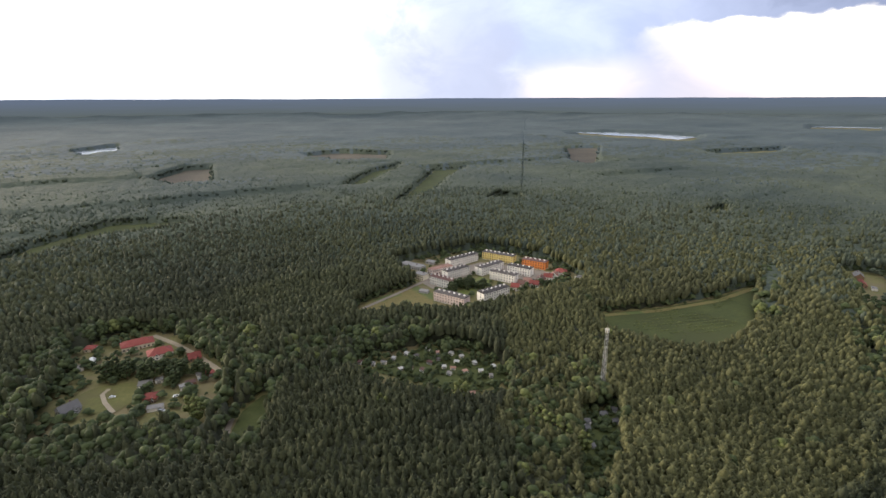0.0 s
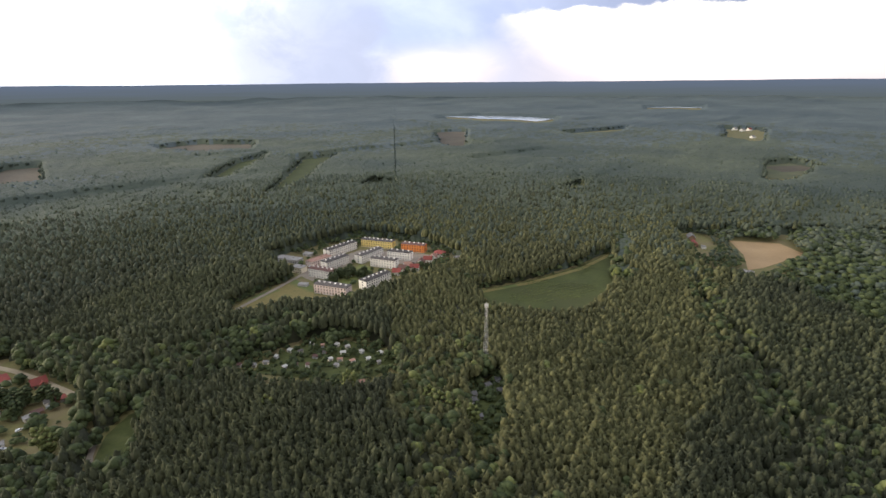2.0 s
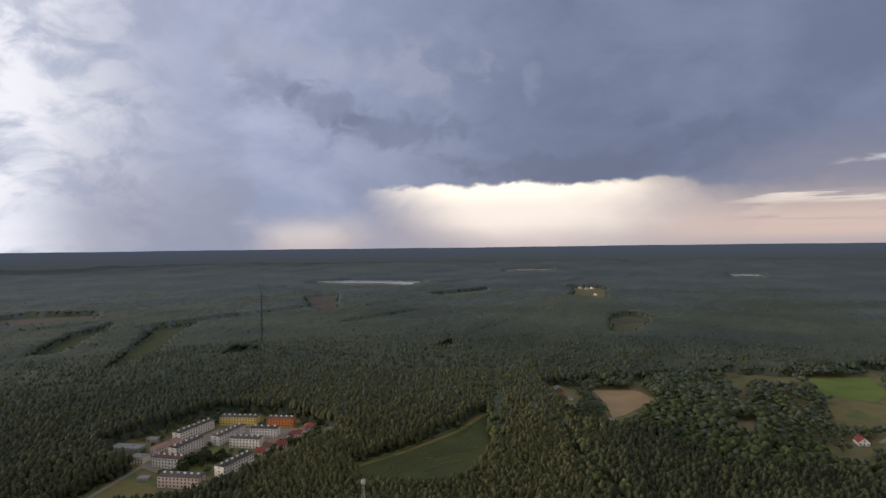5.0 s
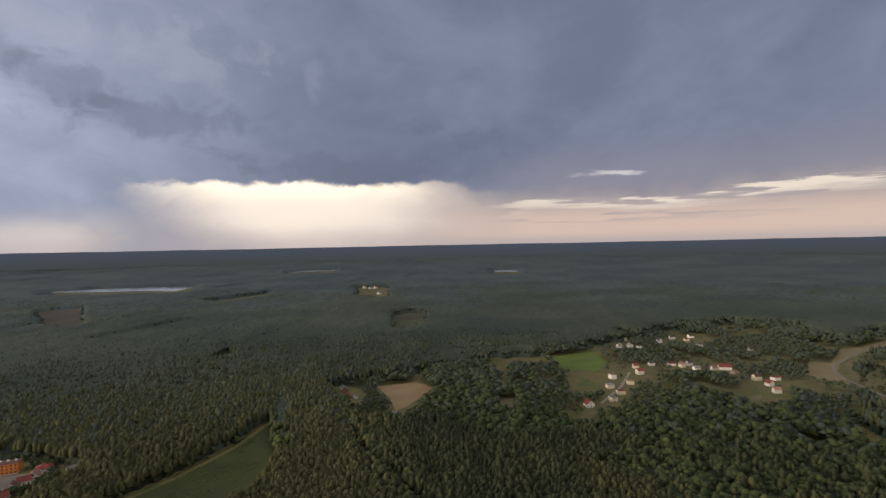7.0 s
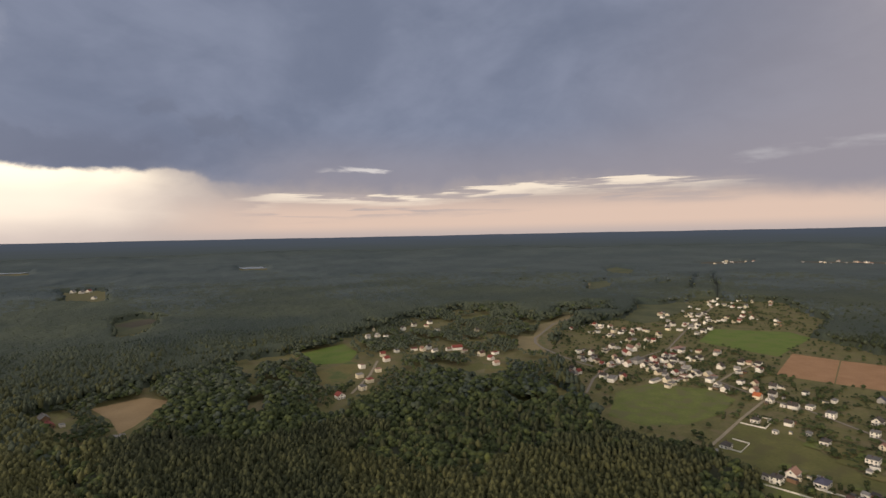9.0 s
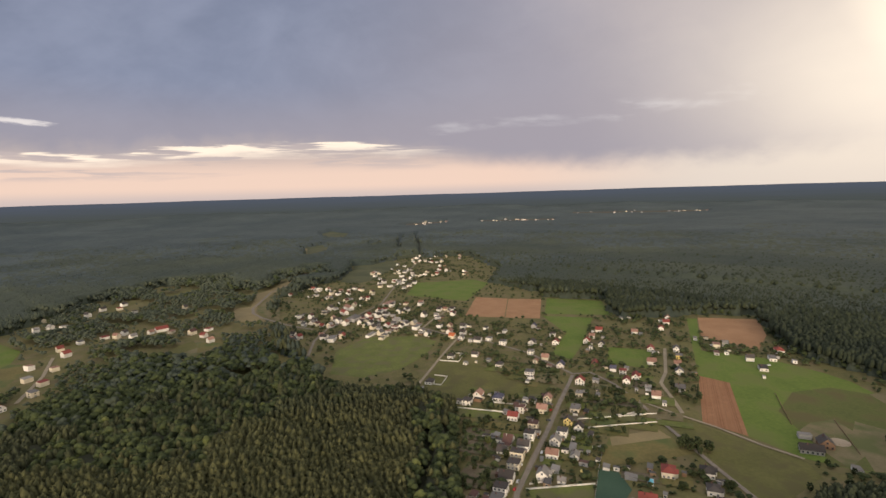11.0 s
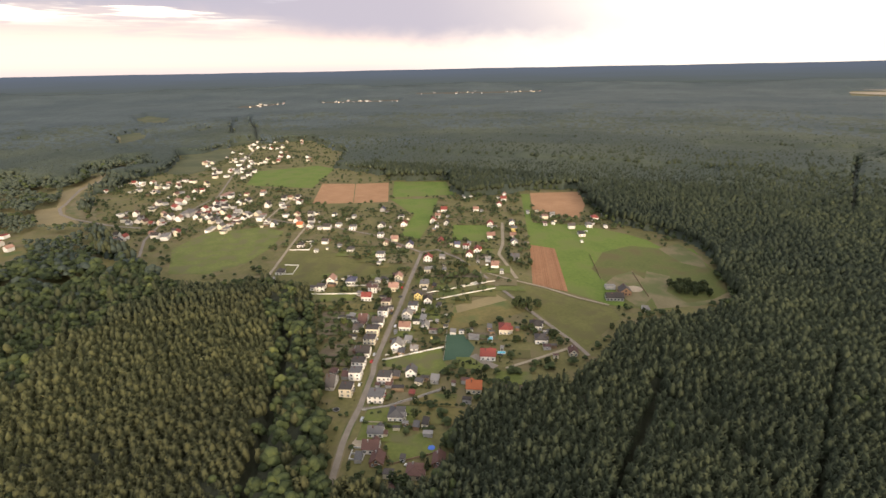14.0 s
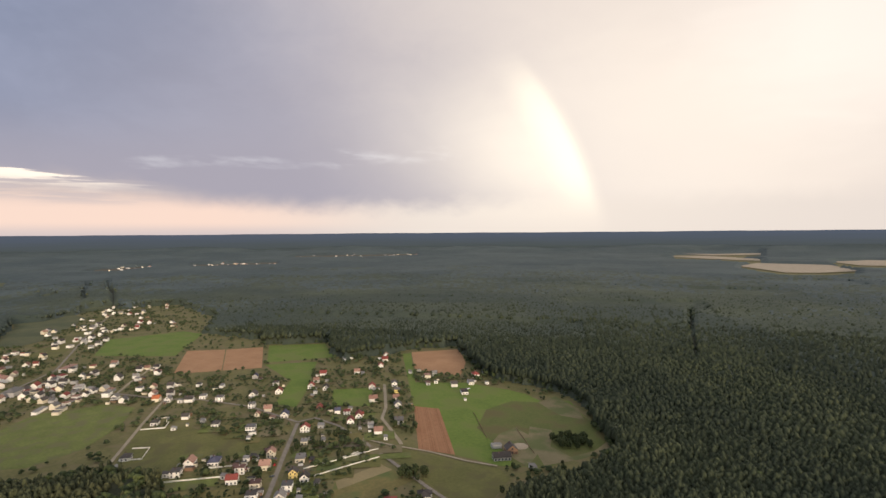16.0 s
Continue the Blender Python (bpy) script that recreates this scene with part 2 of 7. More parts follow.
# ---- materials ----
def surface(name, dark, light, scale=0.5, fine=6.0, rough=0.9, bump=0.0, island=0.0, objrand=0.0, metal=0.0, far=0.0, stretch=(1, 1, 1), contrast=(0.3, 0.7), mottle=None):
    """A two-scale mottled surface. island / objrand: share of the mix that varies piece by piece."""
    m = bpy.data.materials.new(name)
    m.use_nodes = True
    t = m.node_tree
    b = t.nodes["Principled BSDF"]
    b.inputs["Roughness"].default_value, b.inputs["Metallic"].default_value = rough, metal
    b.inputs["Specular IOR Level"].default_value = 0.25 if rough > 0.6 else 0.5
    tc = t.nodes.new("ShaderNodeTexCoord")
    mp = t.nodes.new("ShaderNodeMapping")
    mp.inputs["Scale"].default_value = stretch
    t.links.new(tc.outputs["Object"], mp.inputs[0])
    facs = []
    for s, w in ((scale, 0.55), (fine, 0.45)):
        n = t.nodes.new("ShaderNodeTexNoise")
        n.inputs["Scale"].default_value, n.inputs["Detail"].default_value = s, 4
        t.links.new(mp.outputs[0], n.inputs["Vector"])
        facs.append((n.outputs[0], w))
    if island:
        facs.append((t.nodes.new("ShaderNodeNewGeometry").outputs["Random Per Island"], island))
    if objrand:
        facs.append((t.nodes.new("ShaderNodeObjectInfo").outputs["Random"], objrand))
    total, acc = sum(w for _, w in facs), None
    for s, w in facs:
        k = t.nodes.new("ShaderNodeMath")
        k.operation = "MULTIPLY_ADD"
        t.links.new(s, k.inputs[0])
        k.inputs[1].default_value, k.inputs[2].default_value = w / total, 0.0
        if acc:
            t.links.new(acc, k.inputs[2])
        acc = k.outputs[0]
    r = t.nodes.new("ShaderNodeValToRGB")
    r.color_ramp.elements[0].position, r.color_ramp.elements[1].position = contrast
    r.color_ramp.elements[0].color, r.color_ramp.elements[1].color = (*dark, 1), (*light, 1)
    t.links.new(acc, r.inputs[0])
    out = r.outputs[0]
    if mottle:
        n = t.nodes.new("ShaderNodeTexNoise")
        n.inputs["Scale"].default_value, n.inputs["Detail"].default_value = mottle[0], 3
        t.links.new(mp.outputs[0], n.inputs["Vector"])
        k = t.nodes.new("ShaderNodeMapRange")
        k.inputs[1].default_value, k.inputs[2].default_value = 0.48, 0.62
        t.links.new(n.outputs[0], k.inputs[0])
        x = t.nodes.new("ShaderNodeMix")
        x.data_type = "RGBA"
        t.links.new(k.outputs[0], x.inputs[0])
        t.links.new(out, x.inputs[6])
        x.inputs[7].default_value = (*mottle[1], 1)
        out = x.outputs[2]
    t.links.new(out, b.inputs["Base Color"])
    if bump:
        p = t.nodes.new("ShaderNodeBump")
        p.inputs["Strength"].default_value, p.inputs["Distance"].default_value = bump, 0.6 / fine
        t.links.new(facs[1][0], p.inputs["Height"])
        t.links.new(p.outputs[0], b.inputs["Normal"])
    return m


M_GRASS = surface("grass_ground", (0.082, 0.079, 0.028), (0.175, 0.154, 0.060), 0.03, 0.3, mottle=(0.05, (0.150, 0.122, 0.060)))
M_PINE = surface("pine_needles", (0.026, 0.032, 0.016), (0.066, 0.071, 0.032), 0.012, 1.1, bump=0.7, island=0.35, mottle=(0.0045, (0.034, 0.039, 0.021)))
M_PINE_Y = surface("olive_pine_needles", (0.040, 0.0435, 0.0175), (0.102, 0.102, 0.042), 0.012, 1.1, bump=0.7, island=0.35, mottle=(0.006, (0.056, 0.058, 0.025)))
M_PINE_D = surface("dark_pine_needles", (0.021, 0.029, 0.0155), (0.053, 0.062, 0.031), 0.012, 1.1, bump=0.7, island=0.35, mottle=(0.0045, (0.028, 0.036, 0.020)))
M_HEATH = surface("felled_ground", (0.055, 0.045, 0.03), (0.11, 0.09, 0.06), 0.01, 0.1)
M_LEAF = surface("broad_leaves", (0.019, 0.028, 0.0105), (0.058, 0.073, 0.026), 0.015, 0.9, bump=0.8, island=0.55)
M_LEAF_Y = surface("pale_leaves", (0.060, 0.074, 0.022), (0.118, 0.130, 0.042), 0.1, 0.9, bump=0.8, island=0.8)
# Bluer than the near pines: mild haze painted into the far green.
M_CANOPY = surface("far_canopy_hazed", (0.032, 0.043, 0.031), (0.079, 0.091, 0.057), 0.004, 0.10, bump=0.45, mottle=(0.0022, (0.041, 0.054, 0.042)))
# Haze over the outer woods is painted in as this blue-grey base colour.
M_HAZE_WOODS = surface("haze_blue_canopy", (0.039, 0.053, 0.053), (0.083, 0.103, 0.099), 0.004, 0.10, bump=0.45, mottle=(0.0022, (0.048, 0.065, 0.066)))
# Near-black floor colour, also used for the shade sheet between crowns.
M_FLOOR = surface("shaded_forest_floor", (0.014, 0.017, 0.009), (0.04, 0.042, 0.022), 0.05, 0.8)
M_BARK = surface("bark", (0.06, 0.04, 0.025), (0.20, 0.12, 0.07), 0.5, 4.0, island=0.6)
M_MEADOW = surface("green_meadow", (0.075, 0.118, 0.020), (0.152, 0.196, 0.037), 0.03, 0.3, mottle=(0.03, (0.125, 0.148, 0.038)))
M_OLIVE = surface("dry_meadow", (0.115, 0.098, 0.034), (0.205, 0.165, 0.062), 0.03, 0.35, mottle=(0.03, (0.09, 0.11, 0.035)))
M_MEADOW2 = surface("garden_grass", (0.084, 0.104, 0.024), (0.160, 0.172, 0.048), 0.05, 0.35, mottle=(0.06, (0.125, 0.120, 0.05)))
M_OLIVE2 = surface("grazed_grass", (0.086, 0.087, 0.025), (0.150, 0.138, 0.046), 0.04, 0.35, mottle=(0.05, (0.105, 0.095, 0.036)))
M_PLANT = surface("young_plantation", (0.038, 0.047, 0.013), (0.074, 0.084, 0.023), 0.04, 0.35, mottle=(0.03, (0.052, 0.058, 0.018)))
# Olive meadow tone with the shadow on that side painted in.
M_MEADOW_DULL = surface("dull_shadowed_grass", (0.068, 0.084, 0.022), (0.124, 0.132, 0.038), 0.03, 0.35, mottle=(0.03, (0.105, 0.092, 0.036)))
M_ROUGH = surface("rough_far_meadow", (0.070, 0.075, 0.034), (0.112, 0.110, 0.055), 0.02, 0.2, mottle=(0.012, (0.06, 0.07, 0.034)))
M_COURT = surface("court_net", (0.04, 0.08, 0.05), (0.06, 0.105, 0.065), 0.05, 0.8)
M_PADDOCK = surface("dry_trodden_grass", (0.13, 0.11, 0.055), (0.21, 0.17, 0.095), 0.04, 0.5, mottle=(0.03, (0.10, 0.11, 0.04)))
M_STUBBLE2 = surface("dry_hay_strip", (0.19, 0.15, 0.075), (0.26, 0.205, 0.105), 0.04, 0.5)
M_STRIP = surface("strip_ploughed_soil", (0.23, 0.108, 0.052), (0.35, 0.178, 0.092), 0.03, 0.22, bump=0.4, stretch=(1, 1, 1))
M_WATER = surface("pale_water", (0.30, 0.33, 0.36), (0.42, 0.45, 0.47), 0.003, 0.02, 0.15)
M_STUBBLE = surface("tan_stubble", (0.24, 0.16, 0.08), (0.34, 0.235, 0.125), 0.03, 0.6)
M_PLOUGH = surface("ploughed_soil", (0.26, 0.138, 0.068), (0.39, 0.222, 0.118), 0.04, 0.5, bump=0.4, stretch=(1, 1, 1))
M_ROAD = surface("worn_asphalt", (0.17, 0.142, 0.112), (0.27, 0.228, 0.18), 0.15, 1.5)
M_TRACK = surface("sandy_track", (0.22, 0.18, 0.125), (0.36, 0.30, 0.21), 0.1, 1.0)
M_SAND = surface("bare_sand", (0.25, 0.20, 0.14), (0.40, 0.33, 0.24), 0.05, 0.6)


# ---- mesh tools ----
def flat_mesh(name, V, F, mats, index=None, smooth=False):
    """A mesh from arrays: V (n, 3), F (m, 3 or 4)."""
    V, F = np.asarray(V, np.float32), np.asarray(F, np.int32)
    me = bpy.data.meshes.new(name)
    k = F.shape[1]
    me.vertices.add(len(V))
    me.vertices.foreach_set("co", V.ravel())
    me.loops.add(F.size)
    me.loops.foreach_set("vertex_index", F.ravel())
    me.polygons.add(len(F))
    me.polygons.foreach_set("loop_start", np.arange(0, F.size, k, dtype=np.int32))
    for m in (mats if isinstance(mats, (list, tuple)) else [mats]):
        me.materials.append(m)
    if index is not None:
        me.polygons.foreach_set("material_index", np.asarray(index, np.int32))
    if smooth:
        me.polygons.foreach_set("use_smooth", np.ones(len(F), bool))
    me.update(calc_edges=True)
    return me


def inside_poly(x, y, poly):
    p = np.array(poly, float)
    res = np.zeros(np.shape(x), bool)
    for (x0, y0), (x1, y1) in zip(p, np.roll(p, -1, 0)):
        if y0 != y1:
            res ^= ((y0 > y) != (y1 > y)) & (x < (x1 - x0) * (y - y0) / (y1 - y0) + x0)
    return res


def near_line(x, y, line, width):
    p = np.array(line, float)
    res = np.zeros(np.shape(x), bool)
    for a, b in zip(p[:-1], p[1:]):
        d = b - a
        s = np.clip(((x - a[0]) * d[0] + (y - a[1]) * d[1]) / (d @ d), 0, 1)
        res |= np.hypot(x - a[0] - s * d[0], y - a[1] - s * d[1]) < width
    return res


def wob(x, y, s, seed=0.0):
    """Cheap smooth noise from -1 to 1 at wavelength s."""
    a, b = x / s * 2 * math.pi + seed, y / s * 2 * math.pi + seed * 1.7
    return (np.sin(a + 1.3 * np.sin(b * 0.7 + seed)) + np.sin(b * 1.1 + 1.7 * np.sin(a * 0.6)) + np.sin(0.7 * a - 0.8 * b + 2 * seed)) / 3


def stand(x, y):
    """Height of the planted stands, block by block."""
    c, q = math.cos(0.52), math.sin(0.52)
    u, v = x * c + y * q, -x * q + y * c
    i, j = np.floor(u / 330 + 0.10 * wob(x, y, 900, 5.0)), np.floor(v / 190 + 0.10 * wob(x, y, 700, 6.0))
    k = np.sin(i * 12.9898 + j * 78.233) * 43758.5453
    k = k - np.floor(k)
    far = np.clip((np.hypot(x, y) - 650) / 400, 0, 1)
    return 1 + far * (np.where(k < 0.06, 0.66, 0.84 + 0.26 * k) - 1)


HALF_FLAT, RIM = 2600.0, 4850.0


def ground_z(r):
    """Level to 2.6 km, then raised to fit the skyline in the camera's view."""
    return 50.0 * (np.clip((np.asarray(r, float) - HALF_FLAT) / (RIM - HALF_FLAT), 0, 1)) ** 1.6


# ---- plan of the open land ----
VILLAGE = [(206, -65), (256, -82), (295, -96), (364, -117), (448, -145), (500, -121), (509, -69), (544, -37), (742, -4), (869, 21), (1115, 0), (1252, -102), (1278, -215), (1628, -365), (1580, -574), (1250, -537), (1078, -435), (958, -481), (893, -471), (819, -562), (697, -491), (655, -590), (662, -616), (605, -688), (520, -606), (445, -566), (364, -575), (322, -563), (277, -516), (206, -442), (201, -409), (205, -376), (221, -339), (225, -311), (203, -254), (204, -234), (213, -196), (221, -183), (214, -162), (207, -144), (200, -134), (188, -130), (177, -101)]
ESTATE = [(-90, 486), (-72, 512), (-52, 537), (-28, 555), (-67, 628), (4, 677), (55, 703), (128, 654), (150, 607), (160, 560), (146, 540), (116, 522), (86, 501), (65, 490), (39, 474), (20, 462), (-2, 458), (-36, 462), (-60, 446), (-80, 446)]
ALLOT = [(-72, 377), (-54, 393), (-37, 394), (-14, 408), (17, 403), (34, 388), (49, 359), (50, 325), (36, 310), (18, 306), (-3, 314), (-34, 321), (-56, 332), (-70, 352)]
FIELD = [(144, 473), (209, 485), (278, 512), (344, 551), (274, 428), (230, 391), (198, 381), (173, 396), (142, 416)]
HAMLET = [(-306, 384), (-292, 420), (-272, 438), (-238, 425), (-167, 365), (-150, 318), (-155, 286), (-182, 285), (-199, 278), (-228, 271), (-248, 267), (-278, 337), (-279, 357)]
PLOT = [(88, 303), (115, 312), (101, 254), (79, 225), (70, 229)]
CUT_A = [(-92, 999), (-59, 1242), (-23, 1513), (62, 1548), (8, 1349), (-18, 1163), (-45, 1044)]
CUT_B = [(-224, 1205), (-197, 1482), (-132, 1606), (-144, 1425), (-187, 1205)]
CUT_C = [(-542, 589), (-557, 633), (-573, 711), (-543, 847), (-433, 870), (-407, 814), (-497, 756), (-523, 645)]
CUT_D = [(-732, 1328), (-742, 1533), (-689, 1569), (-566, 1279), (-645, 1239)]
CUT_E = [(-503, 1907), (-394, 2023), (-195, 1955), (-193, 1741), (-330, 1683), (-433, 1781)]
CUT_F = [(500, 2198), (637, 2193), (445, 1577), (412, 1722)]
CUT_G = [(447, 900), (516, 957), (506, 918), (454, 873)]
CUT_H = [(83, 1018), (152, 1017), (160, 1077), (113, 1091)]
CUT_I = [(971, 1974), (1337, 2093), (1169, 1888), (946, 1840)]
CUT_J = [(1040, 1048), (1143, 1039), (1127, 971), (1024, 972)]
CUT_K = [(323, -548), (283, -537), (257, -489), (286, -505)]
LAKE = [(707, 3140), (986, 3092), (1204, 2912), (1310, 2735), (1131, 2594), (1057, 2761), (916, 2864)]
POND_A = [(-1439, 2082), (-1397, 2289), (-1300, 2146), (-1337, 1994)]
POND_B = [(2237, 3317), (2425, 3271), (2549, 3139), (2491, 3063), (2353, 3170), (2208, 3247)]
POND_C = [(3043, 2080), (3149, 1931), (2997, 1826), (2910, 1936)]
TAN_A = [(793, -3142), (767, -3403), (433, -3443), (280, -3110), (406, -2905), (525, -2842)]
TAN_B = [(1483, -4024), (1362, -4334), (988, -4459), (893, -4141), (1164, -3940)]
TAN_C = [(464, -3690), (307, -3908), (67, -3950), (58, -3508), (318, -3480)]
TAN_D = [(1444, -3739), (1180, -3872), (829, -3747), (794, -3588), (1104, -3622)]
TOWN_A = [(3173, -704), (3368, -801), (3415, -1086), (3196, -1015), (3026, -812)]
TOWN_B = [(3117, -1208), (3327, -1307), (3144, -1760), (2882, -1621)]
TOWN_C = [(3443, -1976), (3615, -2178), (3071, -2937), (2865, -2743), (3086, -2330)]
SCRUB = [(405, 470), (470, 600), (600, 570), (760, 500), (940, 430), (1120, 400), (1330, 310), (1430, 160), (1300, 100), (1060, 60), (953, 75), (765, 10),
         (609, -40), (507, -118), (470, -135), (500, -98), (565, -37), (600, 22), (580, 75), (540, 127), (493, 190), (455, 265), (440, 330), (408, 407)]
VALLEY = [(765, 10), (953, 75), (1060, 110), (1240, 60), (1400, -20), (1520, -60), (1500, -110), (1400, -110), (1250, -30), (1000, 10), (880, 0)]
FLAT_LAND = [(1830, -85), (2160, -80), (2200, -175), (1850, -125)]
GLADE = [(-126, 268), (-133, 287), (-134, 308), (-127, 328), (-120, 331), (-118, 303), (-112, 280), (-117, 268)]
GULLY = [(366, 430), (320, 347), (307, 308), (295, 270), (273, 232), (252, 196)]
BROOK = [(403, -107), (357, -95), (308, -71), (274, -57), (248, -41), (224, -31), (205, -24)]
RIDES = [([(167, -274), (150, -238), (137, -211), (121, -173), (110, -150)], 2.6), ([(168, -267), (140, -260), (112, -252), (81, -239)], 2.3), ([(115, -394), (97, -337), (86, -303), (68, -253), (58, -225)], 2.0),
         ([(266, -831), (461, -1384)], 4), (BROOK, 3.6), ([(-133, 270), (-140, 311), (-152, 340)], 3), (GULLY, 2.4), ([(1673, -436), (1998, -514), (2546, -645)], 9), ([(1807, -389), (2094, -461), (2523, -569)], 7)]
FAR_HAMLET = [(1700, 1960), (1800, 1850), (1640, 1660), (1437, 1466), (1396, 1595), (1560, 1760)]
FAR_MEADOW = [(1065, 1065), (1154, 1078), (1153, 1019), (1044, 935), (955, 900), (930, 920), (990, 985)]
FARM = [(425, 500), (462, 600), (500, 598), (492, 560), (470, 520)]
OPEN = [FAR_HAMLET, FAR_MEADOW, FARM, GLADE, FLAT_LAND, VILLAGE, SCRUB, VALLEY, ESTATE, ALLOT, FIELD, HAMLET, PLOT, CUT_A, CUT_B, CUT_C, CUT_D, CUT_E, CUT_F, CUT_G, CUT_H, CUT_I, CUT_J, CUT_K, LAKE, POND_A, POND_B, POND_C,
        TAN_A, TAN_B, TAN_C, TAN_D, TOWN_A, TOWN_B, TOWN_C]
VALLEY_FIELDS = [[(2916, -206), (3081, -287), (2848, -346), (2511, -287), (2633, -219)], [(2189, -352), (2244, -392), (2112, -384), (2046, -340)], [(1676, -352), (1721, -437), (1664, -440), (1590, -336)],
                 [(1445, -184), (1587, -319), (1493, -330), (1244, -210), (1196, -155), (1256, -128)], [(1533, -198), (1524, -249), (1447, -232), (1465, -189)], [(2198, -103), (2251, -165), (2095, -179), (1928, -125), (1884, -86)]]
OPEN += VALLEY_FIELDS
# openings widened towards the camera so far waters and fields stay in view
for p, reach in [(p, (90, 180, 270)) for p in (LAKE, POND_B, POND_C, TAN_A, TAN_B, TAN_C, TAN_D)] + [(POND_A, (60, 120))] + [(p, (45, 90)) for p in VALLEY_FIELDS + [FAR_HAMLET, FAR_MEADOW]]:
    for k in reach:
        OPEN.append([(px * (1 - k / math.hypot(px, py)), py * (1 - k / math.hypot(px, py))) for px, py in p])


def is_open(x, y):
    res = np.zeros(np.shape(x), bool)
    loose = np.clip((np.hypot(x, y) - 600) / 500, 0, 1) * 16
    xw, yw = x + loose * wob(x, y, 75, 2.0) + 1.5 * loose * wob(x, y, 210, 6.0), y + loose * wob(y, x, 85, 4.0)
    for p in OPEN:
        if p is SCRUB or p is VALLEY:
            res |= inside_poly(xw + 26 * wob(x, y, 150, 3.0) + 14 * wob(y, x, 48, 1.0), yw + 26 * wob(y, x, 170, 5.0) + 14 * wob(x, y, 52, 2.0), p)
        elif p is VILLAGE:
            res |= inside_poly(xw, yw, p)
        else:
            res |= inside_poly(x, y, p)
    return res


def on_ride(x, y):
    res = np.zeros(np.shape(x), bool)
    for line, w in RIDES:
        res |= near_line(x, y, line, w)
    return res


# ---- ground: one sheet to the skyline ----
def polar(radii, angles):
    R, A = np.meshgrid(radii, angles, indexing="ij")
    return R, A, R * np.sin(A), R * np.cos(A)


def grid_faces(n, m, closed):
    i, j = np.meshgrid(np.arange(n - 1), np.arange(m if closed else m - 1), indexing="ij")
    k = (j + 1) % m
    return np.stack([i * m + j, i * m + k, (i + 1) * m + k, (i + 1) * m + j], -1).reshape(-1, 4)


rad = np.concatenate([[0.5], np.geomspace(20, RIM, 110)])
ang = np.linspace(0, 2 * math.pi, 240, endpoint=False)
R, A, X, Y = polar(rad, ang)
ground = new("ground", flat_mesh("ground", np.stack([X, Y, ground_z(R)], -1).reshape(-1, 3), grid_faces(len(rad), len(ang), True), M_GRASS, smooth=True))
tagged(ground, "wide level land of rough grass under the woods", "ground", kind="structure")

# blue distance beyond the last woods: glowing ring, haze painted into its emission
M_DISTANCE = bpy.data.materials.new("distance_haze_glow")
M_DISTANCE.use_nodes = True
dt = M_DISTANCE.node_tree
dt.nodes.clear()
d_pos = dt.nodes.new("ShaderNodeTexCoord")
d_map = dt.nodes.new("ShaderNodeMapping")
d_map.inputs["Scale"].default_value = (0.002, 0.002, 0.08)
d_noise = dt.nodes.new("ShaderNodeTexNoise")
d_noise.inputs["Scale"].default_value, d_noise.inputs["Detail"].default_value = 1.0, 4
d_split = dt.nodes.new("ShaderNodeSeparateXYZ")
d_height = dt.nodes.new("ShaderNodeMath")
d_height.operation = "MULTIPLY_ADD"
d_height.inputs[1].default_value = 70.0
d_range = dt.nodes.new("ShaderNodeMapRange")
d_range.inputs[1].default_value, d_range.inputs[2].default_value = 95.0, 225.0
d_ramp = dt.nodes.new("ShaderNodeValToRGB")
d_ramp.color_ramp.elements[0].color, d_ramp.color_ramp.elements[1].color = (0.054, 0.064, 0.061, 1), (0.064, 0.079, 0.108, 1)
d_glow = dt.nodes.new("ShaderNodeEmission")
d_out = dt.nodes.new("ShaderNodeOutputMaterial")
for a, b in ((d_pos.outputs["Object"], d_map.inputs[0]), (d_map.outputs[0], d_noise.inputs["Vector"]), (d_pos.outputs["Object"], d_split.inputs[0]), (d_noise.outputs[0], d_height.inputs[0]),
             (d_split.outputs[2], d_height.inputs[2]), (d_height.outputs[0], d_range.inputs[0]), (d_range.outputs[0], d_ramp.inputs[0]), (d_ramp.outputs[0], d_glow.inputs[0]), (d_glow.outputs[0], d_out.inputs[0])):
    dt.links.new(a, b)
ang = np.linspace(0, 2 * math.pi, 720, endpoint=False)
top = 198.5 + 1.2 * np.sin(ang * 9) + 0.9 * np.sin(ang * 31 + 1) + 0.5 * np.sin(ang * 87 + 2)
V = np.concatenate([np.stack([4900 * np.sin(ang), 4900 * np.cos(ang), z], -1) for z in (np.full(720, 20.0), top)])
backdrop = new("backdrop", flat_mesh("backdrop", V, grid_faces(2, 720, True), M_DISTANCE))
tagged(backdrop, "glowing backdrop ring painted as hazy blue wooded distance", "distance", kind="structure")

# ---- woods ----
rng = np.random.default_rng(7)
A0, A1 = radians(-62), radians(200)


def near_open(x, y, d):
    """Open land or within d metres of it."""
    res = is_open(x, y)
    for i in range(8):
        res |= is_open(x + d * math.cos(i * 0.7854), y + d * math.sin(i * 0.7854))
    return res


def haze_share(x, y):
    """Share of the outer woods painted in the blue-grey haze tint, rising with distance."""
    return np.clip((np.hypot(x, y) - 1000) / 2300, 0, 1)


# dark sheet among the near crowns, standing in for the shade in their gaps
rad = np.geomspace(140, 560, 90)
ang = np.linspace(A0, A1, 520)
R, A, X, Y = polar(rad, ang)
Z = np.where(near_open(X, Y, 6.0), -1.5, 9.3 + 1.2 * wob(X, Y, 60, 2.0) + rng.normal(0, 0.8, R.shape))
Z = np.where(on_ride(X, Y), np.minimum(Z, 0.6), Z)
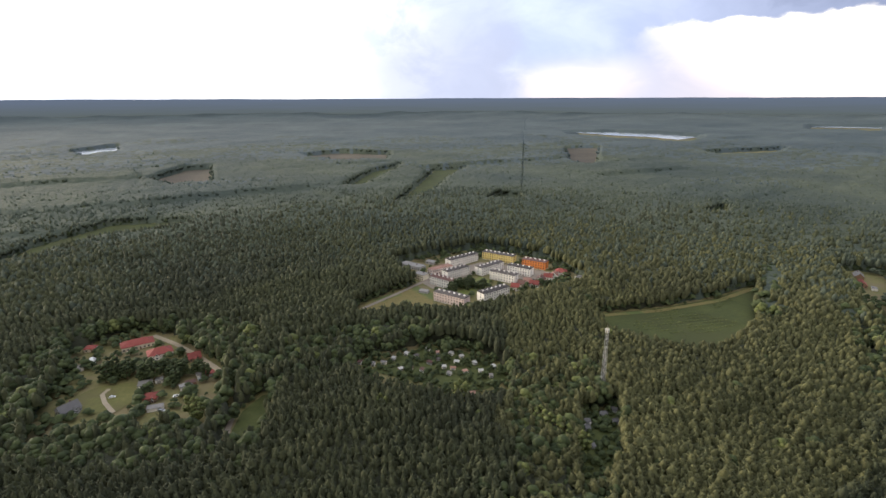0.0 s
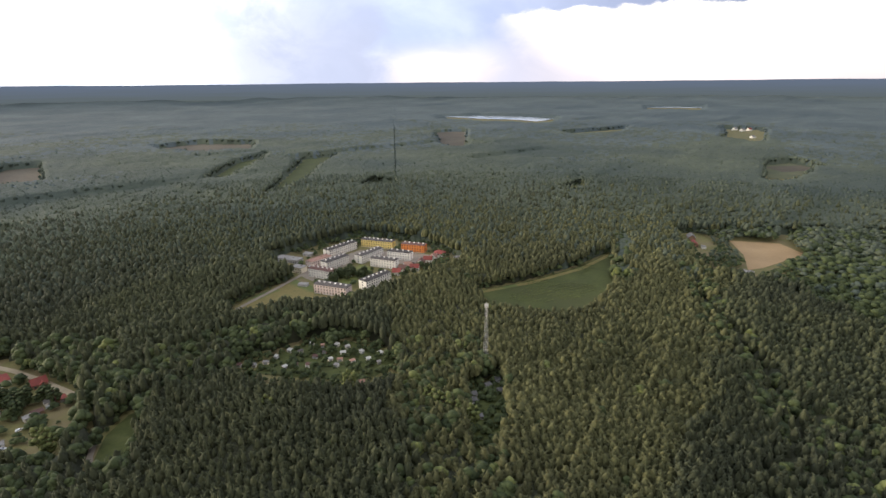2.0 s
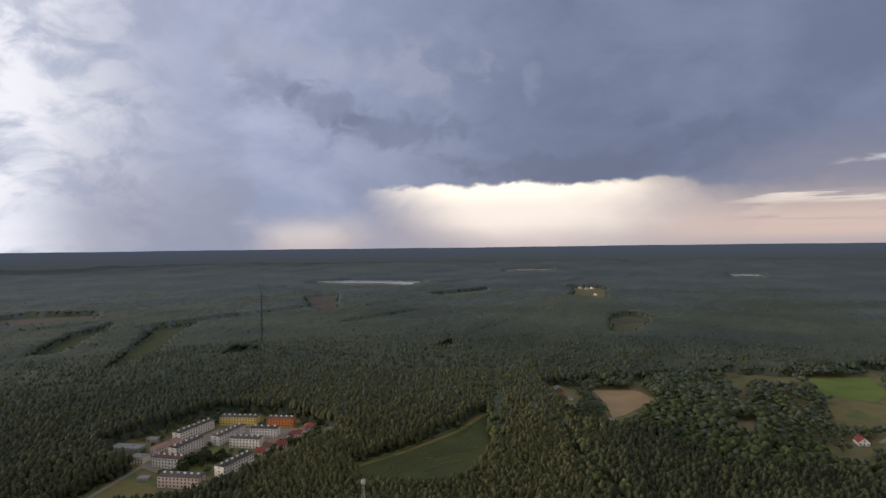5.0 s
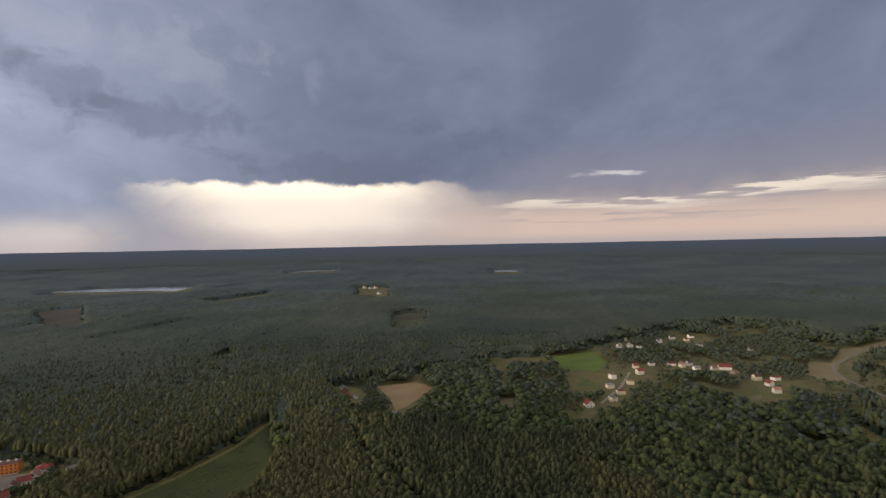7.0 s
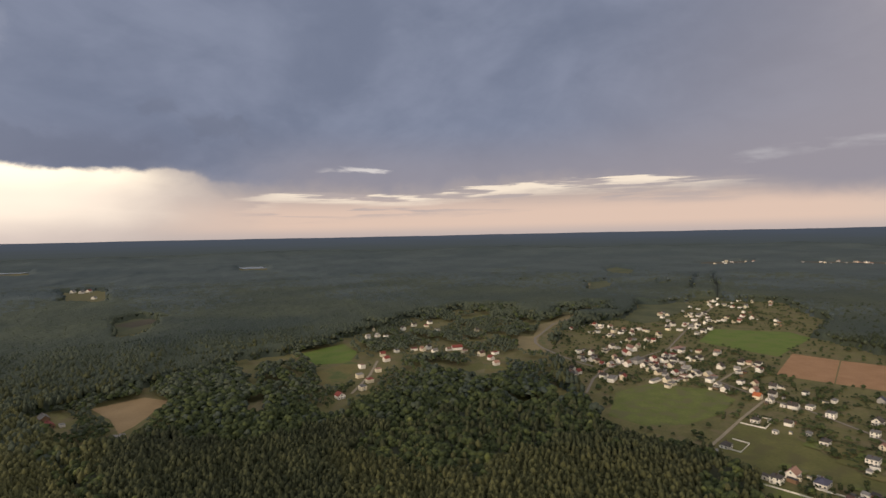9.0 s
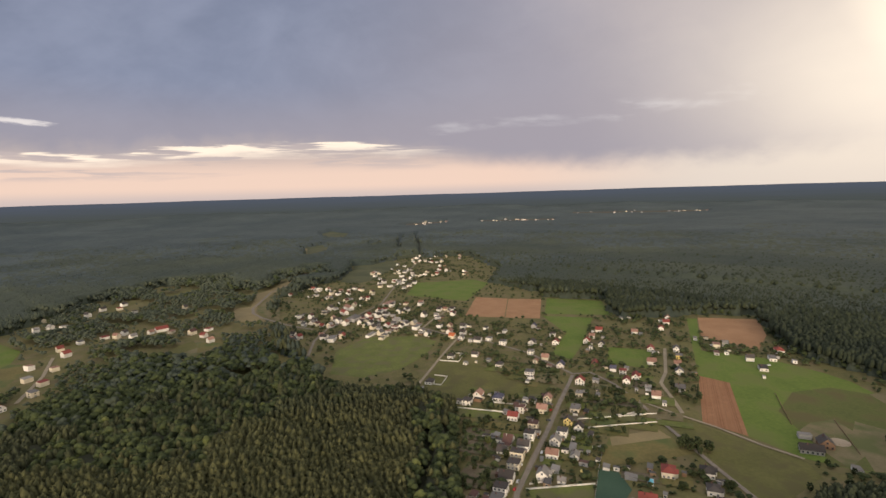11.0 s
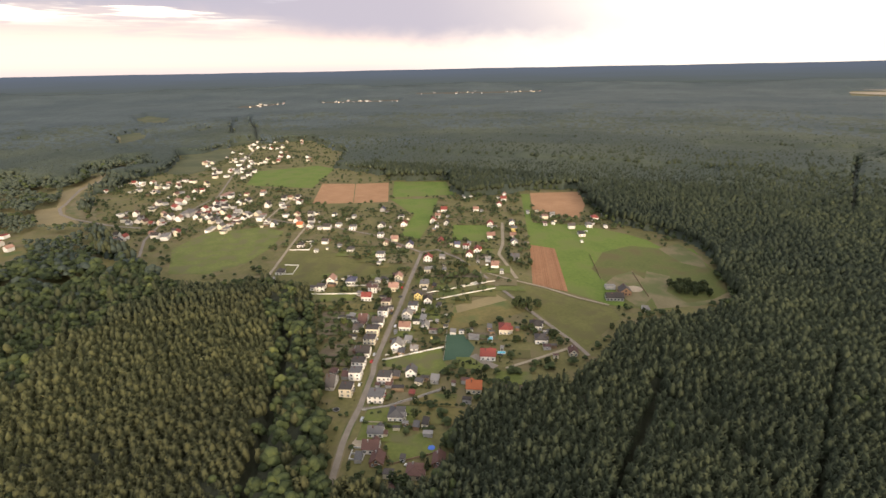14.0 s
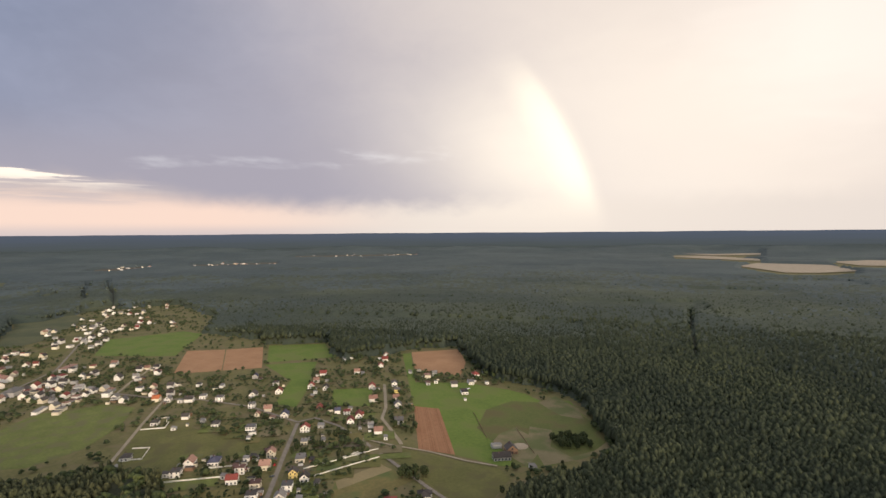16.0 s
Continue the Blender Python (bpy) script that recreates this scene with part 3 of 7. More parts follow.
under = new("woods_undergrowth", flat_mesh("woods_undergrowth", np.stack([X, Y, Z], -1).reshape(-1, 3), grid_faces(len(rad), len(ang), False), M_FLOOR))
tagged(under, "dark sheet standing in for shade between close-set pines", "undergrowth", kind="stuff")
rad = np.geomspace(550, RIM, 190)
RIDE_AZ = radians(8.5)
ang = np.sort(np.concatenate([np.linspace(A0, A1, 720), RIDE_AZ + np.array([-0.0012, -0.0006, 0.0, 0.0006, 0.0012])]))
R, A, X, Y = polar(rad, ang)
gap = near_open(X, Y, 5.0) | on_ride(X, Y) | ((np.abs(A - RIDE_AZ) < 0.0005) & (R > 1000) & (R < 2500))
top = np.interp(R, [550, 620, 900, 1500], [9.5, 12.0, 14.5, 16.5])
tall = 1.0 + 0.14 * wob(X, Y, 420, 1.0) + 0.10 * wob(X, Y, 130, 2.0)
Z = top * tall * stand(X, Y) + rng.normal(0, 1, R.shape) * np.interp(R, [500, 1200, 2600, 4500], [0.4, 0.9, 1.0, 0.8])
Z = np.where(gap, -1.5, Z) + ground_z(R) + np.clip((R - 4100) / 700, 0, 1) * (14 + 20 * wob(X, Y, 1500, 2.0) + 8 * wob(X, Y, 380, 1.0))
# Faces turn blue-grey at random, more so with distance, as painted haze.
hazed = (rng.random(R.shape) * 0.5 + 0.25 + 0.25 * wob(X, Y, 640, 3.0) < haze_share(X, Y))[:-1, :-1]
canopy = new("woods_canopy", flat_mesh("woods_canopy", np.stack([X, Y, Z], -1).reshape(-1, 3), grid_faces(len(rad), len(ang), False), [M_CANOPY, M_HAZE_WOODS], hazed.ravel(), smooth=True))
tagged(canopy, "dense dark pine woods reaching to the skyline, haze painted blue-grey", "woods", kind="stuff")
rad = np.geomspace(140, RIM, 60)
ang = np.linspace(A1, A0 + 2 * math.pi, 60)
R, A, X, Y = polar(rad, ang)
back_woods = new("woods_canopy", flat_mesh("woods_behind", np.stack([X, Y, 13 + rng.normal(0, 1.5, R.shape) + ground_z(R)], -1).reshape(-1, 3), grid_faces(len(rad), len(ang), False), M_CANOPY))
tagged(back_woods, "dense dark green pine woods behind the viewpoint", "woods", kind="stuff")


def clump(c, r, rz_, rnd):
    """An eight-sided leaf clump with uneven corners."""
    V = np.array([(1, 0, 0), (0, 1, 0), (-1, 0, 0), (0, -1, 0), (0, 0, 1), (0, 0, -1)], float)
    V *= (0.65 + 0.7 * rnd.random((6, 1)))
    a = rnd.random() * 6.28
    V[:, :2] = V[:, :2] @ np.array([[math.cos(a), -math.sin(a)], [math.sin(a), math.cos(a)]])
    F = np.array([(0, 1, 4), (1, 2, 4), (2, 3, 4), (3, 0, 4), (1, 0, 5), (2, 1, 5), (3, 2, 5), (0, 3, 5)])
    return V * (r, r, rz_) + c, F


def shell(c, profile, m, rnd, jag=0.2, lean=0.0):
    """A ragged crown, open below: rings (height, radius) from the foot up, m corners each, closed by the last height."""
    V, F = [], []
    lx, ly = rnd.normal(0, lean, 2)
    for i, (z, r) in enumerate(profile[:-1]):
        a = rnd.random() * 0.5 + (np.arange(m) + 0.5 * (i % 2)) * 2 * math.pi / m
        rr = r * (1 + jag * rnd.normal(0, 1, m).clip(-1.6, 1.6))
        V.append(np.c_[rr * np.cos(a) + lx * z, rr * np.sin(a) + ly * z, z + rnd.normal(0, 0.12 * r, m)])
    n = len(profile) - 1
    V.append(np.array([(lx * profile[-1][0], ly * profile[-1][0], profile[-1][0])]))
    for i in range(n - 1):
        for j in range(m):
            k = (j + 1) % m
            p, q, u, v = i * m + j, i * m + k, (i + 1) * m + j, (i + 1) * m + k
            F += [(p, q, v), (p, v, u)] if i % 2 else [(p, q, u), (q, v, u)]
    F += [((n - 1) * m + j, (n - 1) * m + (j + 1) % m, n * m) for j in range(m)]
    return np.concatenate(V) + c, np.array(F)


def spike(c, d, r, length, rnd):
    """A pointed three-sided spray of needles from c along d."""
    d = Vector(d).normalized()
    u = d.orthogonal().normalized()
    v = d.cross(u)
    a = rnd.random() * 6.283
    V = [Vector(c) + r * (math.cos(a + i * 2.094) * u + math.sin(a + i * 2.094) * v) for i in range(3)] + [Vector(c) + length * d]
    return np.array(V), np.array([(0, 1, 3), (1, 2, 3), (2, 0, 3)])


PINE_FORM = ((0.46, 0.105), (0.60, 0.122), (0.73, 0.112), (0.86, 0.078), (0.945, 0.036), (1.0, 0.0))


def lobes(n, reach, size, low, high, m, rings, rnd):
    """Rounded boughs set round a crown's middle, one on top."""
    parts = []
    for i in range(n):
        t = i / max(n - 1, 1)
        a = i * 2.4 + rnd.random()
        k = reach * (1 - 0.85 * t ** 2) * (0.8 + 0.4 * rnd.random())
        z = low + (high - low) * t
        s = size * (0.8 + 0.4 * rnd.random())
        form = [(-0.5 * s, 0.75 * s)] * (rings > 2) + [(0.0, s), (0.6 * s, 0.72 * s), (0.95 * s, 0.0)]
        parts.append(shell((k * math.cos(a), k * math.sin(a), z), form, m, rnd, 0.16))
    return parts


def crown(kind, rnd):
    """Unit tree crown, 1 high from its foot."""
    parts = []
    if kind == "pine":
        parts.append(shell((0, 0, 0), PINE_FORM, 5, rnd, 0.24, 0.03))
        for i in range(15):
            z = 0.50 + 0.46 * (i + rnd.random()) / 15
            r = 0.80 * np.interp(z, [f[0] for f in PINE_FORM], [f[1] for f in PINE_FORM])
            a = i * 2.4 + rnd.random()
            parts.append(spike((r * math.cos(a), r * math.sin(a), z), (math.cos(a), math.sin(a), 0.55 + 0.6 * rnd.random()), 0.030, 0.085 + 0.035 * rnd.random(), rnd))
    elif kind == "leaf":
        parts += lobes(7, 0.20, 0.175, 0.46, 0.80, 5, 3, rnd)
    elif kind == "mid":
        parts.append(shell((0, 0, 0), [(0.48, 0.128), (0.63, 0.142), (0.78, 0.116), (0.91, 0.065), (1.0, 0.0)], 5, rnd, 0.26, 0.03))
        for i in range(6):
            z, a = 0.56 + 0.36 * (i + rnd.random()) / 6, i * 2.4 + rnd.random()
            r = 0.8 * np.interp(z, (0.48, 0.63, 0.78, 0.91, 1.0), (0.128, 0.142, 0.116, 0.065, 0.0))
            parts.append(spike((r * math.cos(a), r * math.sin(a), z), (math.cos(a), math.sin(a), 0.9), 0.036, 0.10 + 0.03 * rnd.random(), rnd))
    elif kind == "bush":
        parts += lobes(4, 0.17, 0.25, 0.30, 0.62, 5, 2, rnd)
    elif kind == "one":
        parts.append(clump((0, 0, 0.68), 0.19, 0.32, rnd))
    elif kind == "dome":
        parts += lobes(3, 0.16, 0.20, 0.48, 0.72, 4, 2, rnd)
    else:
        parts.append(shell((0, 0, 0), [(0.48, 0.14), (0.70, 0.165), (0.89, 0.105), (1.0, 0.0)], 4, rnd, 0.24, 0.03))
    V, F, o = [], [], 0
    for v, f in parts:
        V.append(v)
        F.append(f + o)
        o += len(v)
    return np.concatenate(V), np.concatenate(F)


def wood(name, kind, x, y, h, mat, label, spread=1.0, seed=3):
    """A wood of many crowns in one mesh."""
    if not len(x):
        return None
    rnd = np.random.default_rng(seed)
    shapes = [crown(kind, rnd) for _ in range(7)]
    pick = rnd.integers(0, len(shapes), len(x))
    VV, FF, o = [], [], 0
    for k, (V, F) in enumerate(shapes):
        s = np.nonzero(pick == k)[0]
        if not len(s):
            continue
        a = rnd.random(len(s)) * 6.283
        c, sn = np.cos(a)[:, None], np.sin(a)[:, None]
        w = (h[s] * spread * (0.85 + 0.3 * rnd.random(len(s))))[:, None]
        P = np.empty((len(s), len(V), 3))
        P[:, :, 0] = (V[:, 0] * c - V[:, 1] * sn) * w + x[s][:, None]
        P[:, :, 1] = (V[:, 0] * sn + V[:, 1] * c) * w + y[s][:, None]
        P[:, :, 2] = V[:, 2] * h[s][:, None] + ground_z(np.hypot(x[s], y[s]))[:, None]
        VV.append(P.reshape(-1, 3))
        FF.append((F[None] + (np.arange(len(s)) * len(V))[:, None, None]).reshape(-1, 3) + o)
        o += len(s) * len(V)
    ob = new(name, flat_mesh(name, np.concatenate(VV), np.concatenate(FF), mat, smooth=True))
    return tagged(ob, label, "woods", kind="stuff")


def spots(r0, r1, step, jitter=0.34, a0=radians(-47), a1=radians(184)):
    """Uneven planting spots in a ring sector round the viewpoint."""
    g = np.arange(-r1, r1, step)
    x, y = np.meshgrid(g, g)
    x, y = x.ravel(), y.ravel()
    x = x + rng.uniform(-jitter, jitter, x.shape) * step
    y = y + rng.uniform(-jitter, jitter, y.shape) * step
    r, a = np.hypot(x, y), np.arctan2(x, y)
    a = np.where(a < A0, a + 2 * math.pi, a)
    k = (r > r0) & (r < r1) & (a > a0) & (a < a1)
    return x[k], y[k]


def height(x, y, base, s=1.0):
    near = np.clip((900 - np.hypot(x, y)) / 300, 0, 1)
    return base * stand(x, y) * (1 + 0.12 * wob(x, y, 420, 1.0) + 0.10 * wob(x, y, 130, 2.0) + near * 0.09 * wob(x, y, 46, 4.0) + s * 0.065 * rng.normal(0, 1, x.shape))


# stands of broadleaf trees, with the share of broadleaf among the pines
LEAFY = [([(-330, 440), (-310, 300), (-250, 240), (-165, 240), (-107, 243), (-104, 269), (-114, 299), (-116, 328), (-111, 343), (-92, 344), (-74, 347), (-45, 367), (-10, 387), (-6, 431), (-32, 441), (-73, 424), (-103, 424), (-129, 394), (-146, 375), (-160, 440)], 0.75),
         ([(467, -138), (397, -133), (340, -133), (297, -105), (262, -92), (240, -88), (196, -66), (180, -40), (205, -18), (259, -44), (292, -60), (349, -87), (409, -91), (440, -95)], 0.9),
         ([(399, 70), (455, 48), (497, 6), (515, -52), (485, -93), (444, -140), (520, -128), (560, -39), (620, 30), (560, 110), (480, 200), (430, 190)], 0.85),
         ([(363, 454), (401, 456), (336, 352), (312, 289), (290, 248), (280, 224), (263, 188), (236, 181), (238, 199), (252, 228), (270, 264), (294, 323), (332, 396)], 0.7),
         ([(40, 379), (115, 372), (112, 323), (88, 310), (74, 264), (66, 231), (85, 222), (91, 210), (78, 190), (30, 195), (40, 300)], 0.55),
         ([(170, 160), (211, 185), (240, 190), (275, 213), (310, 200), (260, 130)], 0.45),
         ([(369, 586), (390, 581), (300, 435), (283, 446)], 0.9)]


def leafy(x, y):
    """Share of broadleaf trees at a spot."""
    res = np.full(x.shape, 0.02)
    for p, share in LEAFY:
        res = np.where(inside_poly(x + 10 * wob(x, y, 60), y + 10 * wob(y, x, 60), p), share, res)
    return res


for r0, r1, step, kind, wide, seed in ((15, 185, 5.6, "mid", 1.0, 9), (185, 380, 3.95, "pine", 1.0, 10), (380, 560, 4.3, "mid", 1.0, 11), (560, 820, 5.2, "far", 0.95, 12), (820, 1150, 7.2, "one", 1.1, 13),
                                       (1150, 1700, 11.0, "one", 1.5, 14), (1700, 2600, 21.0, "one", 1.9, 15)):
    x, y = spots(r0, r1, step)
    k = ~is_open(x, y) & ~on_ride(x, y)
    x, y = x[k], y[k]
    lf = pale = np.zeros(len(x), bool)
    if r1 < 1200:
        share, die = leafy(x, y), rng.random(len(x))
        lf = die < share
        k = ~(lf & (rng.random(len(x)) < 0.45))
        x, y, lf, share = x[k], y[k], lf[k], share[k]
        pale = lf & (rng.random(len(x)) < np.where((x > 0) & (y > 150), 0.22, 0.05)) & (r1 < 600)
    h = height(x, y, 17.0 if r1 < 600 else 18.5 if r1 < 1200 else 18.0, 1.0 if r1 < 1200 else 0.5)
    # Stand tone goes by bearing from the camera, to match each view.
    az = np.degrees(np.arctan2(x, y)) + 3 * wob(x, y, 90, 3.0)
    young = ~lf & (((az > 8) & (az < 44)) | ((az > 64) & (az < 112) & (np.hypot(x, y) < 470))) & (r1 < 850)
    dark = ~lf & (az >= 112)
    away = np.hypot(x, y)
    # More crowns take the bluish canopy colours further out, painting in haze.
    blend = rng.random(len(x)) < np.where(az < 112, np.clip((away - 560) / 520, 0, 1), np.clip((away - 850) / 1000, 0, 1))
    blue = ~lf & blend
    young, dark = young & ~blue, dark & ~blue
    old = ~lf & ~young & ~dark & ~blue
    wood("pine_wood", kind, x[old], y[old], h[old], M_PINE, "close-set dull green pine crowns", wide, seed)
    # Outer crowns get the painted haze colour, likelier with distance.
    hazed = blue & (rng.random(len(x)) * 0.5 + 0.25 + 0.25 * wob(x, y, 640, 3.0) < haze_share(x, y))
    blue &= ~hazed
    wood("pine_wood", kind, x[blue], y[blue], h[blue], M_CANOPY, "close-set pine crowns further off, tinted blue-green for haze", wide, seed + 120)
    wood("spruce_wood", kind, x[hazed], y[hazed], h[hazed], M_HAZE_WOODS, "close-set crowns of the outer woods, painted blue-grey for haze", wide, seed + 140)
    wood("pine_wood", kind, x[dark], y[dark], h[dark], M_PINE_D, "tall dark green pine stand", wide * 1.12, seed + 80)
    if young.any():
        wood("pine_wood", kind, x[young], y[young], h[young] * 0.92, M_PINE_Y, "olive green pine stand", wide * (1.18 if kind == "pine" else 1.05), seed + 40)
    if r1 < 1200:
        k = near_open(x, y, 9.0) & (rng.random(len(x)) < 0.75)
        wood("edge_shrubs", "bush", x[k] + rng.normal(0, 1.5, k.sum()), y[k] + rng.normal(0, 1.5, k.sum()), rng.uniform(4, 10, k.sum()), M_LEAF, "shrubs and low boughs along the edge of the woods", 1.1, seed + 60)
    for k, mat, label in ((lf & ~pale, M_LEAF, "dark green broadleaf crowns between the pines"), (pale, M_LEAF_Y, "pale yellow-green broadleaf crowns between the pines")):
        if k.sum():
            wood("broadleaf_wood", "leaf" if r1 < 600 else "dome", x[k], y[k], h[k] * rng.uniform(0.62, 1.02, k.sum()), mat, label, 1.0 if r1 < 600 else 1.2, seed + 20)


# ---- fields, tracks ----
FIELDS, ROADS = [], []


def field(name, poly, mat, z, label):
    FIELDS.append(poly)
    z = z + 0.006 * len(FIELDS)
    bm = bmesh.new()
    bm.faces.new([bm.verts.new((px, py, z + float(ground_z(math.hypot(px, py))))) for px, py in poly])
    bmesh.ops.triangulate(bm, faces=bm.faces[:])
    bmesh.ops.recalc_face_normals(bm, faces=bm.faces[:])
    for f in bm.faces:
        if f.normal.z < 0:
            f.normal_flip()
    me = bpy.data.meshes.new(name)
    bm.to_mesh(me)
    bm.free()
    me.materials.append(mat)
    return tagged(new(name, me), label, name.split("_")[-1], kind="structure")


def strip(name, line, width, mat, z, label):
    ROADS.append((line, width / 2 + 2.5))
    z = z + 0.3 + 0.006 * len(ROADS)
    p = np.array(line, float)
    d = np.gradient(p, axis=0)
    d /= np.linalg.norm(d, axis=1)[:, None]
    n = np.stack([-d[:, 1], d[:, 0]], -1) * width / 2
    V = np.concatenate([np.c_[p + n, np.full(len(p), z)], np.c_[p - n, np.full(len(p), z)]])
    m = len(p)
    F = [(i + m, i + m + 1, i + 1, i) for i in range(m - 1)]
    return tagged(new(name, flat_mesh(name, V, F, mat)), label, name.split("_")[-1], kind="structure")


field("brown_field", [(941, -353), (902, -402), (766, -335), (800, -280)], M_PLOUGH, 0.1, "bare ploughed brown field at the village edge")
field("brown_field", [(900, -403), (871, -456), (737, -383), (765, -336)], M_PLOUGH, 0.1, "bare ploughed brown field beside a green strip")
field("green_field", [(874, -469), (812, -545), (714, -496), (761, -404)], M_MEADOW, 0.1, "bright green hay field by the woods")
field("green_field", [(752, -395), (707, -459), (632, -400), (587, -366), (539, -321), (568, -311), (604, -341), (643, -375)], M_MEADOW, 0.12, "bright green strip of meadow between gardens")
field("green_field", [(565, -390), (534, -430), (479, -381), (514, -353)], M_MEADOW, 0.12, "green paddock behind village houses")
field("brown_field", [(645, -603), (600, -672), (530, -609), (486, -547), (559, -529)], M_PLOUGH, 0.14, "bare ploughed brown field by the pine wood")
field("brown_field", [(441, -415), (413, -428), (316, -348), (349, -334)], M_STRIP, 0.16, "narrow ploughed strip in the green meadow")
field("green_field", [(648, -585), (639, -596), (510, -483), (459, -526), (400, -539), (371, -539), (339, -527), (319, -553), (278, -514), (231, -487), (223, -453), (235, -427), (246, -377), (273, -357), (316, -348), (413, -428), (441, -415)], M_MEADOW, 0.08, "wide bright green horse meadow")
# Overlay darkens this side: olive ground plus painted shadow.
field("dry_field", [(372, -462), (368, -505), (340, -524), (310, -535), (270, -508), (233, -484), (225, -440), (240, -385), (262, -366), (293, -385), (344, -412)], M_MEADOW_DULL, 0.1, "dull olive side of the horse meadow, shadow painted in")
field("bare_field", [(310, -395), (317, -415), (315, -439), (292, -431), (265, -408), (254, -372), (273, -377)], M_PADDOCK, 0.12, "trodden bare sandy paddock by the barn")
field("dry_field", [(343, -522), (339, -555), (297, -534), (274, -506), (300, -501)], M_PADDOCK, 0.11, "dry brown heath corner of the meadow")
field("dry_field", [(306, -451), (284, -458), (263, -422), (237, -414), (228, -440), (230, -481), (219, -447), (228, -416), (245, -383), (289, -423)], M_PADDOCK, 0.115, "brown grazed ground around a copse")
field("dry_field", [(352, -243), (352, -292), (308, -288), (309, -250), (317, -213)], M_OLIVE, 0.1, "dry olive mown field")
field("tan_field", [(353, -245), (351, -290), (335, -290), (340, -238)], M_STUBBLE2, 0.13, "dry tan strip of the mown field")
field("green_field", [(360, -324), (269, -352), (252, -343), (232, -275), (292, -293), (351, -305)], M_OLIVE2, 0.1, "olive green grazed field")
field("green_field", [(595, -45), (686, -61), (733, -110), (719, -171), (677, -195), (620, -163), (580, -121), (570, -79)], M_MEADOW2, 0.08, "green meadow beside the lane")
field("dry_field", [(513, -128), (602, -179), (560, -214), (481, -235), (474, -258), (454, -244), (466, -202), (489, -184), (469, -158)], M_OLIVE2, 0.1, "olive mown field beside the lane")
field("green_field", [(308, -149), (297, -194), (281, -184), (266, -180), (273, -162), (298, -147)], M_MEADOW2, 0.1, "mown lawn between street gardens")
field("ball_court", [(314, -209), (305, -219), (283, -214), (274, -202), (281, -184)], M_COURT, 0.14, "dark green netted play court")
field("green_lawn", [(226, -107), (222, -130), (203, -129), (210, -103)], M_MEADOW2, 0.1, "mown lawn inside a wooden fence")
field("bare_field", [(237, -92), (252, -112), (249, -120), (232, -103), (229, -94)], M_SAND, 0.1, "bare sandy building plot")
field("green_field", [(1019, -233), (1154, -290), (1136, -420), (1078, -435), (915, -323)], M_MEADOW, 0.1, "green field by the woods")
field("green_field", [(457, -151), (433, -186), (417, -176), (436, -144)], M_MEADOW2, 0.1, "long green garden plot")
field("green_field", [(1335, -301), (1562, -372), (1640, -408), (1283, -300), (1052, -191), (1086, -149)], M_OLIVE2, 0.09, "rough green ground below the upper village")
field("tan_field", [(517, 554), (568, 525), (561, 481), (475, 454), (454, 453), (489, 498)], M_STUBBLE, 0.1, "tan stubble field among trees")
field("tan_field", [(564, 379), (590, 366), (545, 338), (536, 352)], M_PADDOCK, 0.1, "small bare tan clearing in scrub")
field("green_field", [(830, 449), (919, 405), (854, 351), (779, 335), (760, 382)], M_MEADOW, 0.1, "green meadow by the wood")
field("dry_field", [(718, 361), (786, 338), (780, 308), (679, 300), (662, 325)], M_OLIVE, 0.1, "dry olive ground by the hamlet lane")
field("dry_field", [(1098, 329), (1186, 315), (1197, 284), (1088, 299)], M_OLIVE2, 0.1, "long pale green garden plot")
field("dry_field", [(1239, 245), (1319, 200), (1284, 174), (1189, 225)], M_OLIVE2, 0.1, "long pale green garden plot")
field("dry_field", [(780, 148), (811, 114), (757, 95), (730, 121)], M_PADDOCK, 0.1, "brown rough meadow between copses")
field("green_field", [(781, 155), (818, 128), (777, 116), (744, 142)], M_OLIVE2, 0.1, "rough green meadow in scrub")
field("bare_field", [(933, 84), (1034, 89), (1035, 60), (1173, 53), (1216, 27), (1277, 7), (1373, -36), (1419, -72), (1343, -63), (1239, -14), (1171, 19), (1121, 31), (1050, 48), (978, 49), (900, 30), (906, 62)], M_STUBBLE2, 0.1, "pale sandy river flat")
field("bare_field", [(2126, -88), (2188, -168), (1972, -127), (1942, -98)], M_STUBBLE2, 0.1, "pale sandy valley floor far off")
field("green_field", [(1339, -79), (1448, -125), (1309, -115), (1277, -82)], M_OLIVE2, 0.1, "small green meadow in the valley")
field("dry_field", [(799, 119), (810, 91), (771, 82), (747, 114)], M_OLIVE, 0.1, "dry meadow patch among bushes")
field("dry_field", [(703, 18), (707, -9), (657, -6), (663, 16)], M_OLIVE, 0.1, "dry meadow patch beside a copse")
field("tan_field", [(1086, 28), (1008, 6), (896, 10), (930, 29), (990, 48), (1058, 39)], M_PADDOCK, 0.12, "dry tan meadow inside a bend")
field("green_field", [(143, 470), (208, 483), (276, 509), (342, 548), (274, 428), (230, 391), (198, 381), (173, 396), (142, 416)], M_PLANT, 0.08, "green young plantation with bush rows")
field("dry_field", [(-86, 485), (-72, 510), (-51, 533), (-32, 555), (-12, 528), (-10, 489), (-36, 468), (-58, 452), (-76, 450)], M_OLIVE, 0.1, "dry grass open ground by the estate")
field("green_field", [(9, 546), (43, 583), (55, 569), (39, 528), (20, 512)], M_MEADOW2, 0.12, "green yard between apartment blocks")
field("garden_ground", [(-57, 362), (-43, 382), (-12, 404), (18, 393), (38, 371), (50, 353), (30, 335), (6, 335), (-23, 348)], M_PLANT, 0.06, "dark green allotment ground")
field("wood_glade", GLADE, M_PLANT, 0.06, "dim grassy glade beside a wood road")
